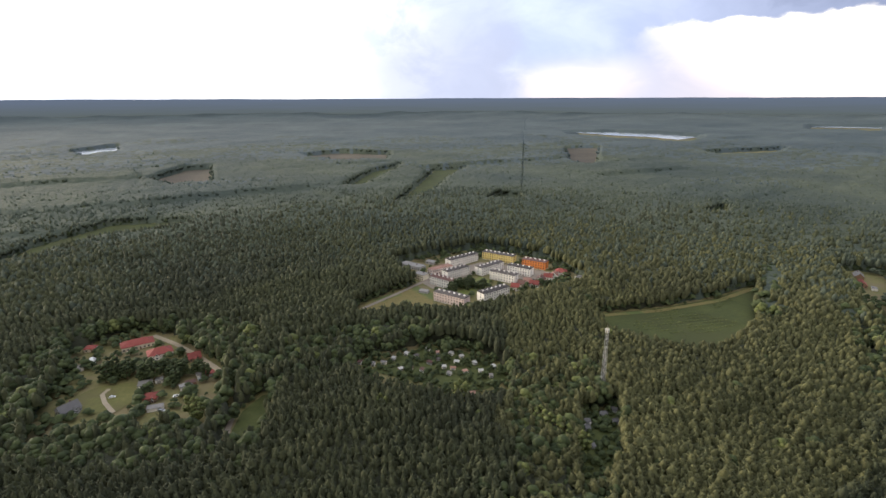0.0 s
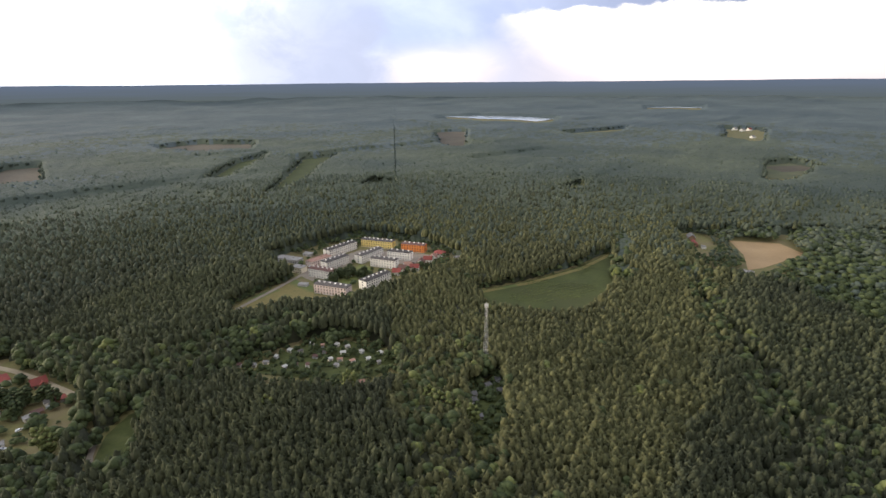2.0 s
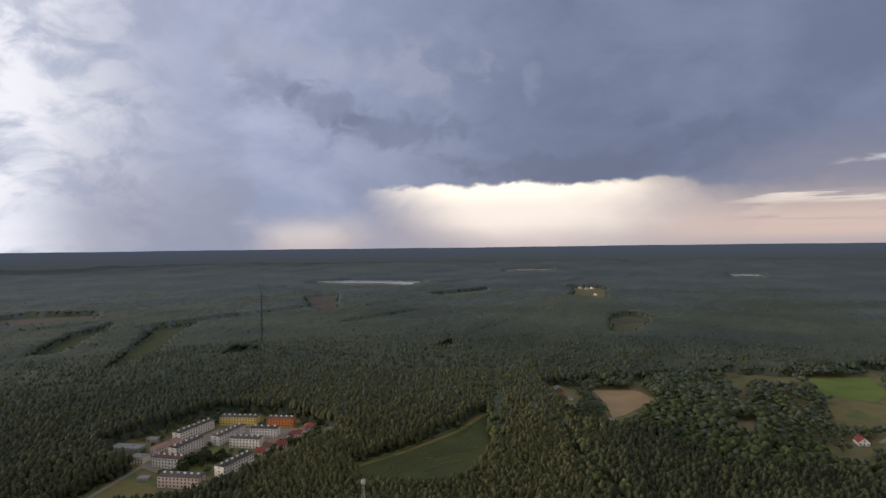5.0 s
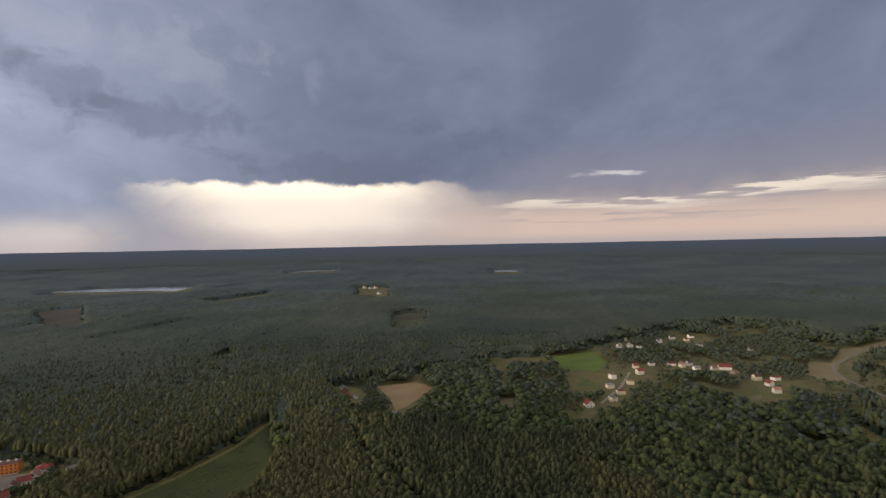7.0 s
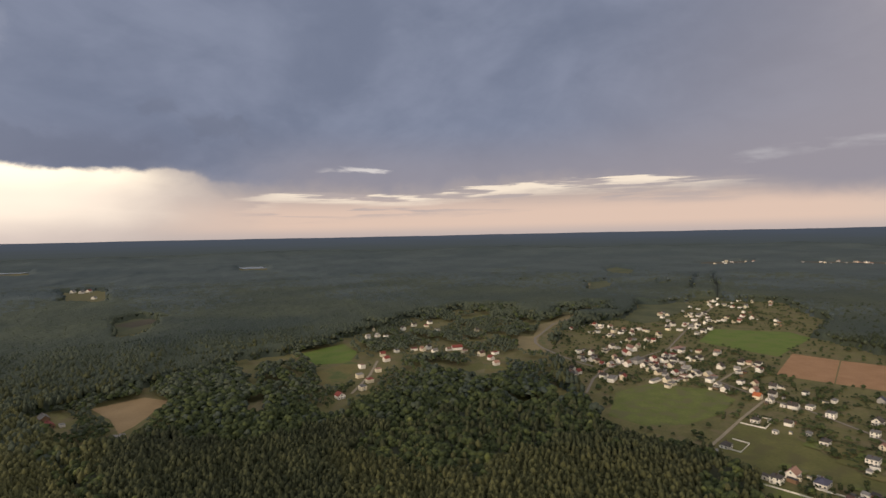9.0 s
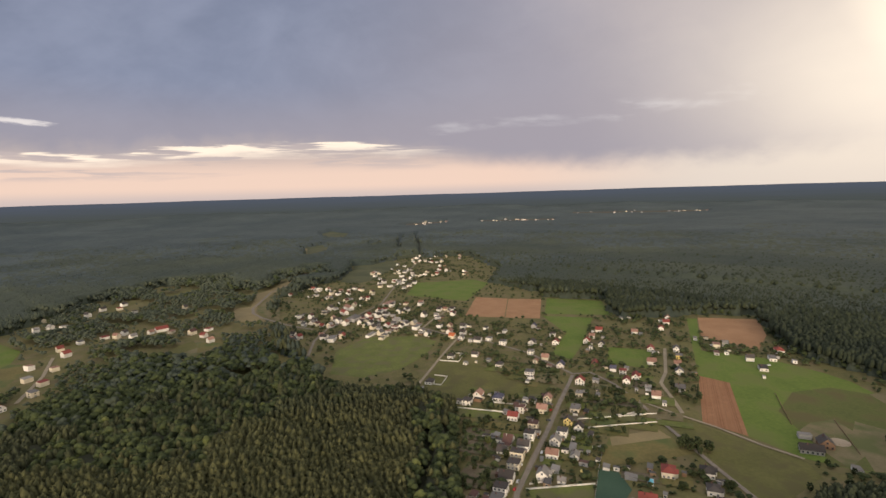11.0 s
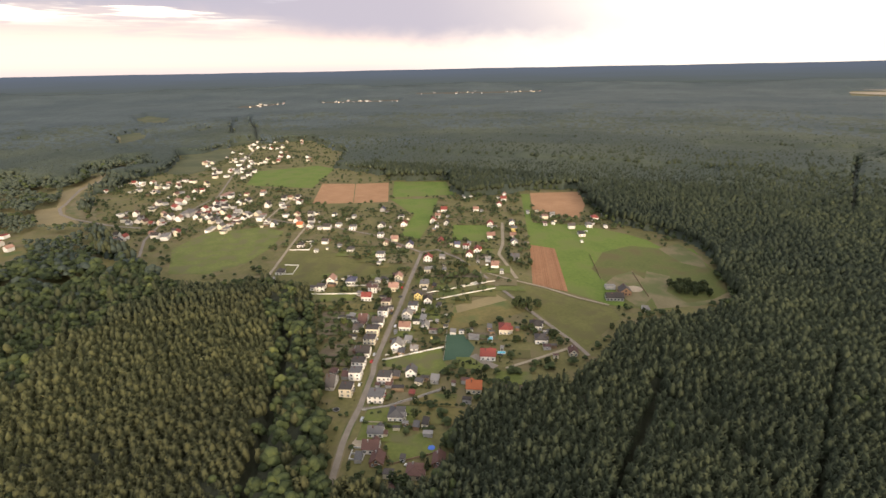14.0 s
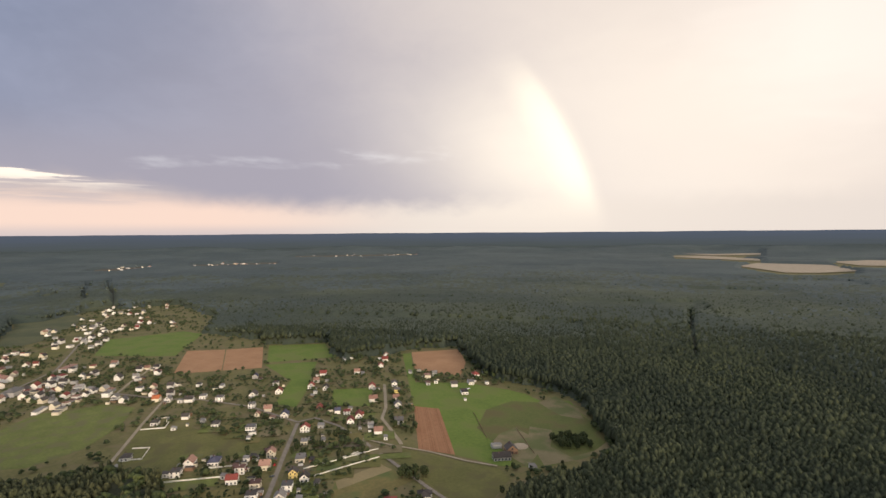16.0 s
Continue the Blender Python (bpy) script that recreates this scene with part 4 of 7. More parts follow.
field("garden_ground", [(88, 303), (115, 312), (101, 254), (79, 225), (70, 229)], M_PLANT, 0.06, "dark green ground of a small wood plot")
field("dry_field", [(-261, 321), (-251, 339), (-227, 347), (-211, 326), (-218, 308), (-237, 305)], M_OLIVE2, 0.1, "worn olive lawn in the hamlet")
field("asphalt_yard", [(-26, 564), (10, 609), (46, 638), (84, 626), (133, 593), (111, 563), (75, 579), (44, 600), (9, 564), (-12, 542)], M_ROAD, 0.13, "grey asphalt yard of the estate")
M_FURROW = surface("turned_soil_ridge", (0.20, 0.095, 0.046), (0.31, 0.158, 0.082), 0.05, 0.6, island=0.6)


def furrows(quad, n, parent):
    """Low ridges of turned soil from one end of a field to the other."""
    a, b, c, d = (np.array(p, float) for p in quad)
    V, F = [], []
    for i in range(n):
        t = (i + 0.5 + rng.uniform(-0.2, 0.2)) / n
        p, q = a + (b - a) * (0.02 + 0.96 * t), d + (c - d) * (0.02 + 0.96 * t)
        w = (b - a) / np.linalg.norm(b - a) * rng.uniform(0.35, 0.9)
        o = len(V)
        V += [(*(p - w), 0.02), (*p, 0.32), (*(p + w), 0.02), (*(q - w), 0.02), (*q, 0.32), (*(q + w), 0.02)]
        F += [(o, o + 3, o + 4, o + 1), (o + 1, o + 4, o + 5, o + 2)]
    ob = new("furrows", flat_mesh("furrows", np.array(V) + (0, 0, 0.12), F, M_FURROW))
    ob.parent = parent
    ob["kind"] = "stuff"


furrows(((441, -415), (413, -428), (316, -348), (349, -334)), 15, bpy.data.objects["brown_field.003"])
strip("grass_verge", [(203, -63), (210, -67), (239, -87), (250, -96), (266, -111), (296, -135), (306, -141), (342, -171), (381, -204), (426, -240), (491, -294)], 5.6, M_PADDOCK, 0.1, "worn earth verge of the village road")
strip("asphalt_road", [(203, -63), (210, -67), (239, -87), (250, -96), (266, -111), (296, -135), (306, -141), (342, -171), (381, -204), (426, -240), (491, -294)], 3.7, M_ROAD, 0.2, "straight worn asphalt village road")
strip("asphalt_road", [(494, -296), (492, -316), (453, -319), (406, -312), (368, -304), (320, -294), (286, -287), (245, -280), (225, -274)], 3.4, M_ROAD, 0.22, "narrow asphalt lane past gardens")
strip("asphalt_road", [(676, -25), (745, -37), (805, -60), (878, -114), (952, -170), (1218, -266), (1541, -397)], 3.4, M_ROAD, 0.21, "village street between old houses")
strip("asphalt_road", [(494, -296), (581, -286), (653, -256), (685, -228), (753, -196), (800, -161), (878, -114)], 3.4, M_ROAD, 0.21, "village street leading to the old centre")
strip("asphalt_road", [(753, -196), (801, -227), (829, -249), (868, -276)], 3.5, M_TRACK, 0.22, "pale side street among houses")
strip("sandy_track", [(419, -311), (370, -325), (338, -337), (300, -345), (274, -355)], 2.7, M_TRACK, 0.18, "pale sandy track to the horse barn")
strip("sandy_track", [(369, -331), (397, -345), (437, -364), (461, -390), (533, -449)], 3.6, M_TRACK, 0.18, "curved pale village lane")
strip("sandy_track", [(510, -120), (550, -145), (611, -182), (679, -226)], 3.2, M_TRACK, 0.18, "pale gravel lane beside the meadow")
strip("sandy_track", [(263, -110), (256, -125), (253, -146), (252, -166)], 2.7, M_ROAD, 0.18, "grey lane to the orange-roofed house")
strip("sandy_track", [(247, -214), (244, -239), (241, -272)], 2.7, M_TRACK, 0.18, "pale track along garden plots")
strip("paved_drive", [(275, -206), (263, -207), (252, -209)], 6, M_ROAD, 0.18, "grey paved drive of the red-roofed house")
strip("sandy_track", [(625, 266), (714, 275), (799, 294)], 4, M_TRACK, 0.18, "pale hamlet lane")
strip("asphalt_road", [(812, -40), (831, -23), (862, 0), (889, 15), (928, 37), (972, 53), (1019, 56), (1050, 48), (1115, 37), (1176, 26), (1245, -6), (1392, -70), (1455, -90), (1753, -108)], 5, M_ROAD, 0.18, "dark bend of the valley road")
strip("sandy_track", [(-255, 426), (-226, 408), (-201, 389), (-170, 362)], 4.5, M_TRACK, 0.18, "pale street along the hamlet")
strip("sandy_track", [(-219, 307), (-232, 319), (-240, 329), (-240, 337)], 3, M_TRACK, 0.18, "pale curved drive in the hamlet")
strip("grass_track", [(146, 466), (209, 478), (278, 503), (338, 541)], 6, M_OLIVE, 0.16, "pale mown grass track along the plantation")
strip("asphalt_road", [(-81, 485), (-51, 525), (-27, 559), (-13, 584)], 4.5, M_ROAD, 0.18, "grey approach road to the estate")
strip("sandy_track", [(-132, 275), (-136, 289), (-139, 311)], 3.5, M_ROAD, 0.18, "short grey wood road")

# ---- more materials ----
ROOFS = {"red": ((0.15, 0.038, 0.030), (0.25, 0.062, 0.048)), "orange": ((0.30, 0.085, 0.035), (0.42, 0.13, 0.055)), "dark": ((0.040, 0.034, 0.031), (0.085, 0.074, 0.067)),
         "slate": ((0.075, 0.071, 0.070), (0.135, 0.128, 0.124)), "brown": ((0.075, 0.04, 0.034), (0.14, 0.075, 0.06)), "grey": ((0.15, 0.138, 0.125), (0.26, 0.243, 0.222)),
         "pale": ((0.30, 0.285, 0.26), (0.45, 0.43, 0.39)), "tan": ((0.20, 0.11, 0.08), (0.34, 0.20, 0.15)), "blue": ((0.050, 0.050, 0.078), (0.088, 0.088, 0.125))}
WALLS = {"white": ((0.58, 0.545, 0.49), (0.80, 0.765, 0.70)), "cream": ((0.50, 0.44, 0.33), (0.68, 0.61, 0.47)), "grey": ((0.28, 0.27, 0.255), (0.42, 0.40, 0.38)), "yellow": ((0.62, 0.47, 0.16), (0.78, 0.62, 0.26)),
         "brown": ((0.14, 0.085, 0.055), (0.26, 0.16, 0.10)), "orange": ((0.55, 0.18, 0.045), (0.68, 0.26, 0.075)), "pink": ((0.58, 0.46, 0.41), (0.74, 0.62, 0.56)), "wood": ((0.16, 0.11, 0.07), (0.30, 0.21, 0.13))}
M_ROOF = {k: surface("roof_" + k, *v, 0.25, 5.0, 0.75, bump=0.5, objrand=0.5, stretch=(1, 1, 1)) for k, v in ROOFS.items()}
M_WALL = {k: surface("render_" + k, *v, 0.3, 4.0, 0.85, bump=0.1, objrand=0.5) for k, v in WALLS.items()}
M_GARDEN = surface("garden_soil", (0.10, 0.075, 0.05), (0.17, 0.135, 0.09), 0.2, 0.9, mottle=(0.12, (0.085, 0.10, 0.035)))
M_GLASS = surface("window_glass", (0.02, 0.025, 0.03), (0.05, 0.06, 0.07), 0.6, 4.0, 0.08)
M_FRAME = surface("white_frame", (0.55, 0.55, 0.54), (0.78, 0.78, 0.76), 1.0, 8.0, 0.5)
M_DOOR = surface("door_wood", (0.09, 0.05, 0.03), (0.20, 0.12, 0.07), 0.8, 8.0, 0.6)
M_STEEL = surface("galvanised_steel", (0.24, 0.24, 0.24), (0.38, 0.38, 0.37), 0.4, 5.0, 0.5, metal=0.4)
M_CONC = surface("concrete", (0.36, 0.35, 0.33), (0.55, 0.53, 0.49), 0.3, 4.0, 0.9, objrand=0.4)
M_POOL = surface("pool_water", (0.10, 0.42, 0.55), (0.16, 0.52, 0.64), 0.3, 3.0, 0.08)
M_TARP = surface("blue_tarp", (0.03, 0.10, 0.42), (0.06, 0.17, 0.55), 0.3, 3.0, 0.45)
M_CARW = surface("white_car_paint", (0.66, 0.66, 0.66), (0.80, 0.80, 0.79), 0.5, 5.0, 0.25)
M_RUBBER = surface("rubber", (0.015, 0.015, 0.015), (0.03, 0.03, 0.03), 1.0, 8.0, 0.8)


def part(name, bm, mat, parent, label=""):
    me = bpy.data.meshes.new(name)
    bm.to_mesh(me)
    bm.free()
    me.materials.append(mat)
    ob = new(name, me)
    ob.parent = parent
    if label:
        ob["label"] = label
    return ob


def reuse(name, me, parent, m):
    ob = new(name, me)
    ob.parent = parent
    ob.matrix_local = m
    return ob


def box(bm, x0, y0, z0, x1, y1, z1):
    v = [bm.verts.new((x, y, z)) for x in (x0, x1) for y in (y0, y1) for z in (z0, z1)]
    for f in ((0, 1, 3, 2), (4, 6, 7, 5), (0, 4, 5, 1), (2, 3, 7, 6), (0, 2, 6, 4), (1, 5, 7, 3)):
        bm.faces.new([v[i] for i in f])
    return v


def prism(bm, ring_a, ring_b):
    """A solid between two like rings of points."""
    a, b = [bm.verts.new(p) for p in ring_a], [bm.verts.new(p) for p in ring_b]
    n = len(a)
    bm.faces.new(a)
    bm.faces.new(b[::-1])
    for i in range(n):
        bm.faces.new((a[(i + 1) % n], a[i], b[i], b[(i + 1) % n]))
    bmesh.ops.recalc_face_normals(bm, faces=bm.faces[:])


def beam(bm, p, q, w, sides=4):
    """A thin bar from p to q."""
    p, q = Vector(p), Vector(q)
    m = (q - p).to_track_quat("Z", "Y").to_matrix()
    ring = [m @ Vector((math.cos(6.2832 * i / sides + 0.785) * w, math.sin(6.2832 * i / sides + 0.785) * w, 0)) for i in range(sides)]
    a, b = [bm.verts.new(p + r) for r in ring], [bm.verts.new(q + r) for r in ring]
    for i in range(sides):
        bm.faces.new((a[i], a[(i + 1) % sides], b[(i + 1) % sides], b[i]))
    bm.faces.new(a[::-1])
    bm.faces.new(b)


def kept_mesh(name, fill, mat):
    bm = bmesh.new()
    fill(bm)
    me = bpy.data.meshes.new(name)
    bm.to_mesh(me)
    bm.free()
    me.materials.append(mat)
    return me


def frame_shape(w, h):
    def fill(bm):
        for b in ((-w / 2 - 0.09, -h / 2 - 0.09, -w / 2, h / 2 + 0.09), (w / 2, -h / 2 - 0.09, w / 2 + 0.09, h / 2 + 0.09), (-w / 2, h / 2, w / 2, h / 2 + 0.09), (-w / 2, -h / 2 - 0.12, w / 2, -h / 2), (-0.04, -h / 2, 0.04, h / 2)):
            box(bm, b[0], -0.07, b[1], b[2], 0.03, b[3])
    return fill


ME_FRAME = kept_mesh("window_frame", frame_shape(1.3, 1.35), M_FRAME)
ME_PANE = kept_mesh("pane", lambda bm: box(bm, -0.65, -0.035, -0.675, 0.65, 0.02, 0.675), M_GLASS)
ME_DOOR = kept_mesh("door", lambda bm: (box(bm, -0.5, -0.06, 0, 0.5, 0.03, 2.05), box(bm, -0.62, -0.09, 0, -0.5, 0.03, 2.17), box(bm, 0.5, -0.09, 0, 0.62, 0.03, 2.17), box(bm, -0.5, -0.09, 2.05, 0.5, 0.03, 2.17)), M_DOOR)
ME_GATE = kept_mesh("garage_door", lambda bm: [box(bm, -1.2, -0.05 - 0.01 * (i % 2), i * 0.42, 1.2, 0.02, i * 0.42 + 0.41) for i in range(5)], M_STEEL)


ME_SMALL = kept_mesh("window", lambda bm: (box(bm, -0.65, -0.035, -0.675, 0.65, 0.02, 0.675), box(bm, -0.7, -0.12, -0.78, 0.7, 0.02, -0.69)), M_GLASS)


def window(parent, m, near=True):
    """A near window has a frame and a pane; a far one is glass with a sill."""
    f = reuse("window", ME_FRAME if near else ME_SMALL, parent, m)
    if near:
        reuse("pane", ME_PANE, f, Matrix.Identity(4))


def sides(w, d):
    """The four walls: the way out from each, and its length."""
    return ((0, w, d / 2), (180, w, d / 2), (90, d, w / 2), (-90, d, w / 2))


WORD = {"F": "flat-roofed", "G": "gabled", "H": "hip-roofed", "S": "lean-to"}
HOUSES = []


def house(kind, x, y, rot, w, d, h, roof, wall):
    """A house or shed at its foot's middle; the ridge runs along w. F flat, G gable, H hip, S single pitch."""
    far = math.hypot(x, y)
    shed = kind == "S"
    HOUSES.append((x, y, max(w, d)))
    name = "shed" if shed else "house"
    base = new(name)
    base.matrix_basis = pose(x, y, float(ground_z(far)), 0, 0, rot)
    tagged(base, f"{WORD[kind]} {'outbuilding' if shed else 'village house'} with {wall} walls and {roof} roof", "shed" if shed else "house", "village sheds" if shed else "village houses")
    a, b, o, th = w / 2, d / 2, 0.45, 0.22
    if shed:
        o = 0.25
    bm = bmesh.new()
    rise = {"F": 0.0, "G": d * 0.40, "H": d * 0.30, "S": d * 0.12}[kind]
    if kind == "G":
        prism(bm, [(-a, -b, -0.3), (-a, b, -0.3), (-a, b, h), (-a, 0, h + rise), (-a, -b, h)], [(a, -b, -0.3), (a, b, -0.3), (a, b, h), (a, 0, h + rise), (a, -b, h)])
    elif kind == "S":
        prism(bm, [(-a, -b, -0.3), (-a, b, -0.3), (-a, b, h + rise), (-a, -b, h)], [(a, -b, -0.3), (a, b, -0.3), (a, b, h + rise), (a, -b, h)])
    else:
        box(bm, -a, -b, -0.3, a, b, h)
    part("wall", bm, M_WALL[wall], base)
    bm = bmesh.new()
    if kind == "G":
        s = rise / b
        for q in (-1, 1):
            e = b + o
            prism(bm, [(-a - o, q * e, h - o * s + 0.02), (-a - o, 0, h + rise + 0.02), (-a - o, 0, h + rise + th + 0.02), (-a - o, q * e, h - o * s + th + 0.02)],
                  [(a + o, q * e, h - o * s + 0.02), (a + o, 0, h + rise + 0.02), (a + o, 0, h + rise + th + 0.02), (a + o, q * e, h - o * s + th + 0.02)])
        beam(bm, (-a - o, 0, h + rise + th), (a + o, 0, h + rise + th), 0.13)
    elif kind == "H":
        e, g = a + o, b + o
        lo = [bm.verts.new(p) for p in ((-e, -g, h), (e, -g, h), (e, g, h), (-e, g, h))]
        mid = [bm.verts.new(p) for p in ((-e, -g, h + th), (e, -g, h + th), (e, g, h + th), (-e, g, h + th))]
        k = max(a - b, 0.4)
        r0, r1 = bm.verts.new((-k, 0, h + th + rise)), bm.verts.new((k, 0, h + th + rise))
        bm.faces.new(lo[::-1])
        for i in range(4):
            bm.faces.new((lo[i], lo[(i + 1) % 4], mid[(i + 1) % 4], mid[i]))
        bm.faces.new((mid[0], mid[1], r1, r0))
        bm.faces.new((mid[2], mid[3], r0, r1))
        bm.faces.new((mid[1], mid[2], r1))
        bm.faces.new((mid[3], mid[0], r0))
    elif kind == "S":
        prism(bm, [(-a - o, -b - o, h), (-a - o, b + o, h + rise + 0.05), (-a - o, b + o, h + rise + 0.2), (-a - o, -b - o, h + 0.15)],
              [(a + o, -b - o, h), (a + o, b + o, h + rise + 0.05), (a + o, b + o, h + rise + 0.2), (a + o, -b - o, h + 0.15)])
    else:
        box(bm, -a - 0.2, -b - 0.2, h, a + 0.2, b + 0.2, h + 0.22)
        for c in ((-a - 0.2, -b - 0.2, -a, b + 0.2), (a, -b - 0.2, a + 0.2, b + 0.2), (-a, -b - 0.2, a, -b), (-a, b, a, b + 0.2)):
            box(bm, c[0], c[1], h + 0.22, c[2], c[3], h + 0.40)
    part("roof", bm, M_ROOF[roof], base)
    if kind in "GH" and w >= 8.5 and far < 620 and (int(x) + int(y)) % 2:
        # cross wing with its own small gable
        cx, f, g, rs = (a * 0.35 if int(x) % 2 else -a * 0.35), 2.0, b + 1.6, 1.7
        hw = h - 0.25
        bm = bmesh.new()
        prism(bm, [(cx - f, -g, -0.3), (cx + f, -g, -0.3), (cx + f, -g, hw), (cx, -g, hw + rs), (cx - f, -g, hw)], [(cx - f, -b * 0.4, -0.3), (cx + f, -b * 0.4, -0.3), (cx + f, -b * 0.4, hw), (cx, -b * 0.4, hw + rs), (cx - f, -b * 0.4, hw)])
        part("wing_wall", bm, M_WALL[wall], base)
        bm = bmesh.new()
        for q in (-1, 1):
            e = f + 0.35
            lo = hw - 0.35 * rs / f
            prism(bm, [(cx + q * e, -g - 0.35, lo + 0.02), (cx, -g - 0.35, hw + rs + 0.02), (cx, -g - 0.35, hw + rs + 0.2), (cx + q * e, -g - 0.35, lo + 0.2)],
                  [(cx + q * e, -b * 0.15, lo + 0.02), (cx, -b * 0.15, hw + rs + 0.02), (cx, -b * 0.15, hw + rs + 0.2), (cx + q * e, -b * 0.15, lo + 0.2)])
        part("wing_roof", bm, M_ROOF[roof], base)
        window(base, pose(cx, -g, 1.55), far < 430)
        window(base, pose(cx, -g, hw + 0.45) @ Matrix.Diagonal((0.7, 1, 0.7, 1)), far < 430)
    if kind == "F" and not shed and far < 520 and (int(x) + int(y)) % 3 == 0:
        # balcony over the front
        bm = bmesh.new()
        box(bm, -1.8, -b - 1.3, 2.75, 1.8, -b, 2.9)
        part("balcony_slab", bm, M_CONC, base, "grey balcony slab")
        bm = bmesh.new()
        for c in ((-1.8, -b - 1.3, 1.8, -b - 1.22), (-1.8, -b - 1.22, -1.72, -b), (1.72, -b - 1.22, 1.8, -b)):
            box(bm, c[0], c[1], 2.9, c[2], c[3], 3.85)
        part("balcony_rail", bm, M_ROOF["red" if int(x) % 2 else "slate"], base, "coloured balcony panel")
    if not shed and far < 1000:
        bm = bmesh.new()
        cx, cy, top = a * 0.35, b * 0.25, h + (rise if kind in "GH" else 0.3) + 0.9
        box(bm, cx - 0.3, cy - 0.3, h, cx + 0.3, cy + 0.3, top)
        box(bm, cx - 0.36, cy - 0.36, top, cx + 0.36, cy + 0.36, top + 0.12)
        part("chimney", bm, M_ROOF["brown"] if roof != "brown" else M_WALL["grey"], base)
    if far > 720:
        return base
    storeys = 1 if h < 4.8 else 2
    for i, (turn, length, out) in enumerate(sides(w, d)):
        if far > 480 and i in (1, 2):
            continue
        n = max(1, int(length / (3.0 if not shed else 4.5)))
        for st in range(storeys):
            for j in range(n):
                u = (j + 0.5) / n * length - length / 2
                m = pose(0, 0, 0, 0, 0, turn) @ pose(u, -out, 1.55 + 2.75 * st)
                if st == 0 and i == 0 and j == n // 2:
                    reuse("garage_door" if shed else "door", ME_GATE if shed else ME_DOOR, base, pose(0, 0, 0, 0, 0, turn) @ pose(u, -out, 0.02))
                elif not shed or j % 2 == 0 and h > 2.5:
                    window(base, m, far < 430)
        if kind == "G" and abs(turn) == 90:
            window(base, pose(0, 0, 0, 0, 0, turn) @ pose(0, -out, h + rise * 0.25), far < 430)
    return base


def apartment_block(x, y, rot, length, roof, wall, depth=11.0, h=9.6):
    base = new("apartment_block")
    base.matrix_basis = pose(x, y, 0, 0, 0, rot)
    tagged(base, f"three-storey {wall} rendered apartment block with {roof} flat roof", "apartment block", "estate blocks")
    HOUSES.append((x, y, length))
    a, b = length / 2, depth / 2
    bm = bmesh.new()
    box(bm, -a, -b, 0.6, a, b, h)
    part("wall", bm, M_WALL[wall], base)
    bm = bmesh.new()
    box(bm, -a + 0.06, -b + 0.06, -0.3, a - 0.06, b - 0.06, 0.6)
    part("plinth", bm, M_CONC, base, "grey concrete plinth")
    bm = bmesh.new()
    prism(bm, [(-a - 0.3, -b - 0.4, h), (-a - 0.3, b + 0.4, h), (-a - 0.3, b + 0.4, h + 0.3), (-a - 0.3, 0, h + 1.1), (-a - 0.3, -b - 0.4, h + 0.3)],
          [(a + 0.3, -b - 0.4, h), (a + 0.3, b + 0.4, h), (a + 0.3, b + 0.4, h + 0.3), (a + 0.3, 0, h + 1.1), (a + 0.3, -b - 0.4, h + 0.3)])
    part("roof", bm, M_ROOF[roof], base)
    n = max(3, int(length / 6))
    for i in range(n):
        u = (i + 0.5) / n * length - a
        bm = bmesh.new()
        box(bm, u - 0.9, -0.5, h + 0.6, u + 0.9, 0.5, h + 2.1)
        box(bm, u - 1.0, -0.6, h + 2.1, u + 1.0, 0.6, h + 2.25)
        part("chimney", bm, M_WALL["white"], base, "white rendered vent stack")
    n = int(length / 3.2)
    for turn in (0, 180):
        for st in range(3):
            for j in range(n):
                u = (j + 0.5) / n * length - a
                if st == 0 and j % 4 == 2:
                    reuse("door", ME_DOOR, base, pose(0, 0, 0, 0, 0, turn) @ pose(u, -b, 0.6))
                else:
                    window(base, pose(0, 0, 0, 0, 0, turn) @ pose(u, -b, 2.2 + 2.9 * st), False)
    for turn in (90, -90):
        for st in range(3):
            window(base, pose(0, 0, 0, 0, 0, turn) @ pose(0, -a, 2.2 + 2.9 * st), False)
    return base


ME_PANEL = {c: kept_mesh("panel", lambda bm: (box(bm, -1.2, -0.04, 0.05, 1.2, 0.04, 0.62), box(bm, -1.2, -0.04, 0.64, 1.2, 0.04, 1.22)), M_WALL[c] if c in M_WALL else M_CONC) for c in ("white", "grey", "wood")}
ME_POST = {c: kept_mesh("post", lambda bm: (box(bm, -0.09, -0.09, -0.2, 0.09, 0.09, 1.32), box(bm, -0.12, -0.12, 1.32, 0.12, 0.12, 1.4)), M_WALL[c] if c in M_WALL else M_CONC) for c in ("white", "grey", "wood")}


def fence(line, colour, h):
    base = new("fence")
    base.matrix_basis = pose(line[0][0], line[0][1], 0.02)
    tagged(base, {"white": "low white slab wall round a garden plot", "grey": "grey concrete slab fence along a plot", "wood": "weathered wooden board fence along grass"}[colour], "fence")
    o = Vector((*line[0], 0))
    for p, q in zip(line[:-1], line[1:]):
        p, q = Vector((*p, 0)) - o, Vector((*q, 0)) - o
        n = max(1, round((q - p).length / 2.5))
        a = math.degrees(math.atan2(q.y - p.y, q.x - p.x))
        k = (q - p).length / n / 2.5
        for i in range(n):
            c = p.lerp(q, (i + 0.5) / n)
            e = p.lerp(q, i / n)
            reuse("panel", ME_PANEL[colour], base, pose(c.x, c.y, 0, 0, 0, a) @ Matrix.Diagonal((k * 1.02, 1.6, h / 1.3, 1)))
            reuse("post", ME_POST[colour], base, pose(e.x, e.y, 0, 0, 0, a) @ Matrix.Diagonal((1, 1, h / 1.3, 1)))
    return base


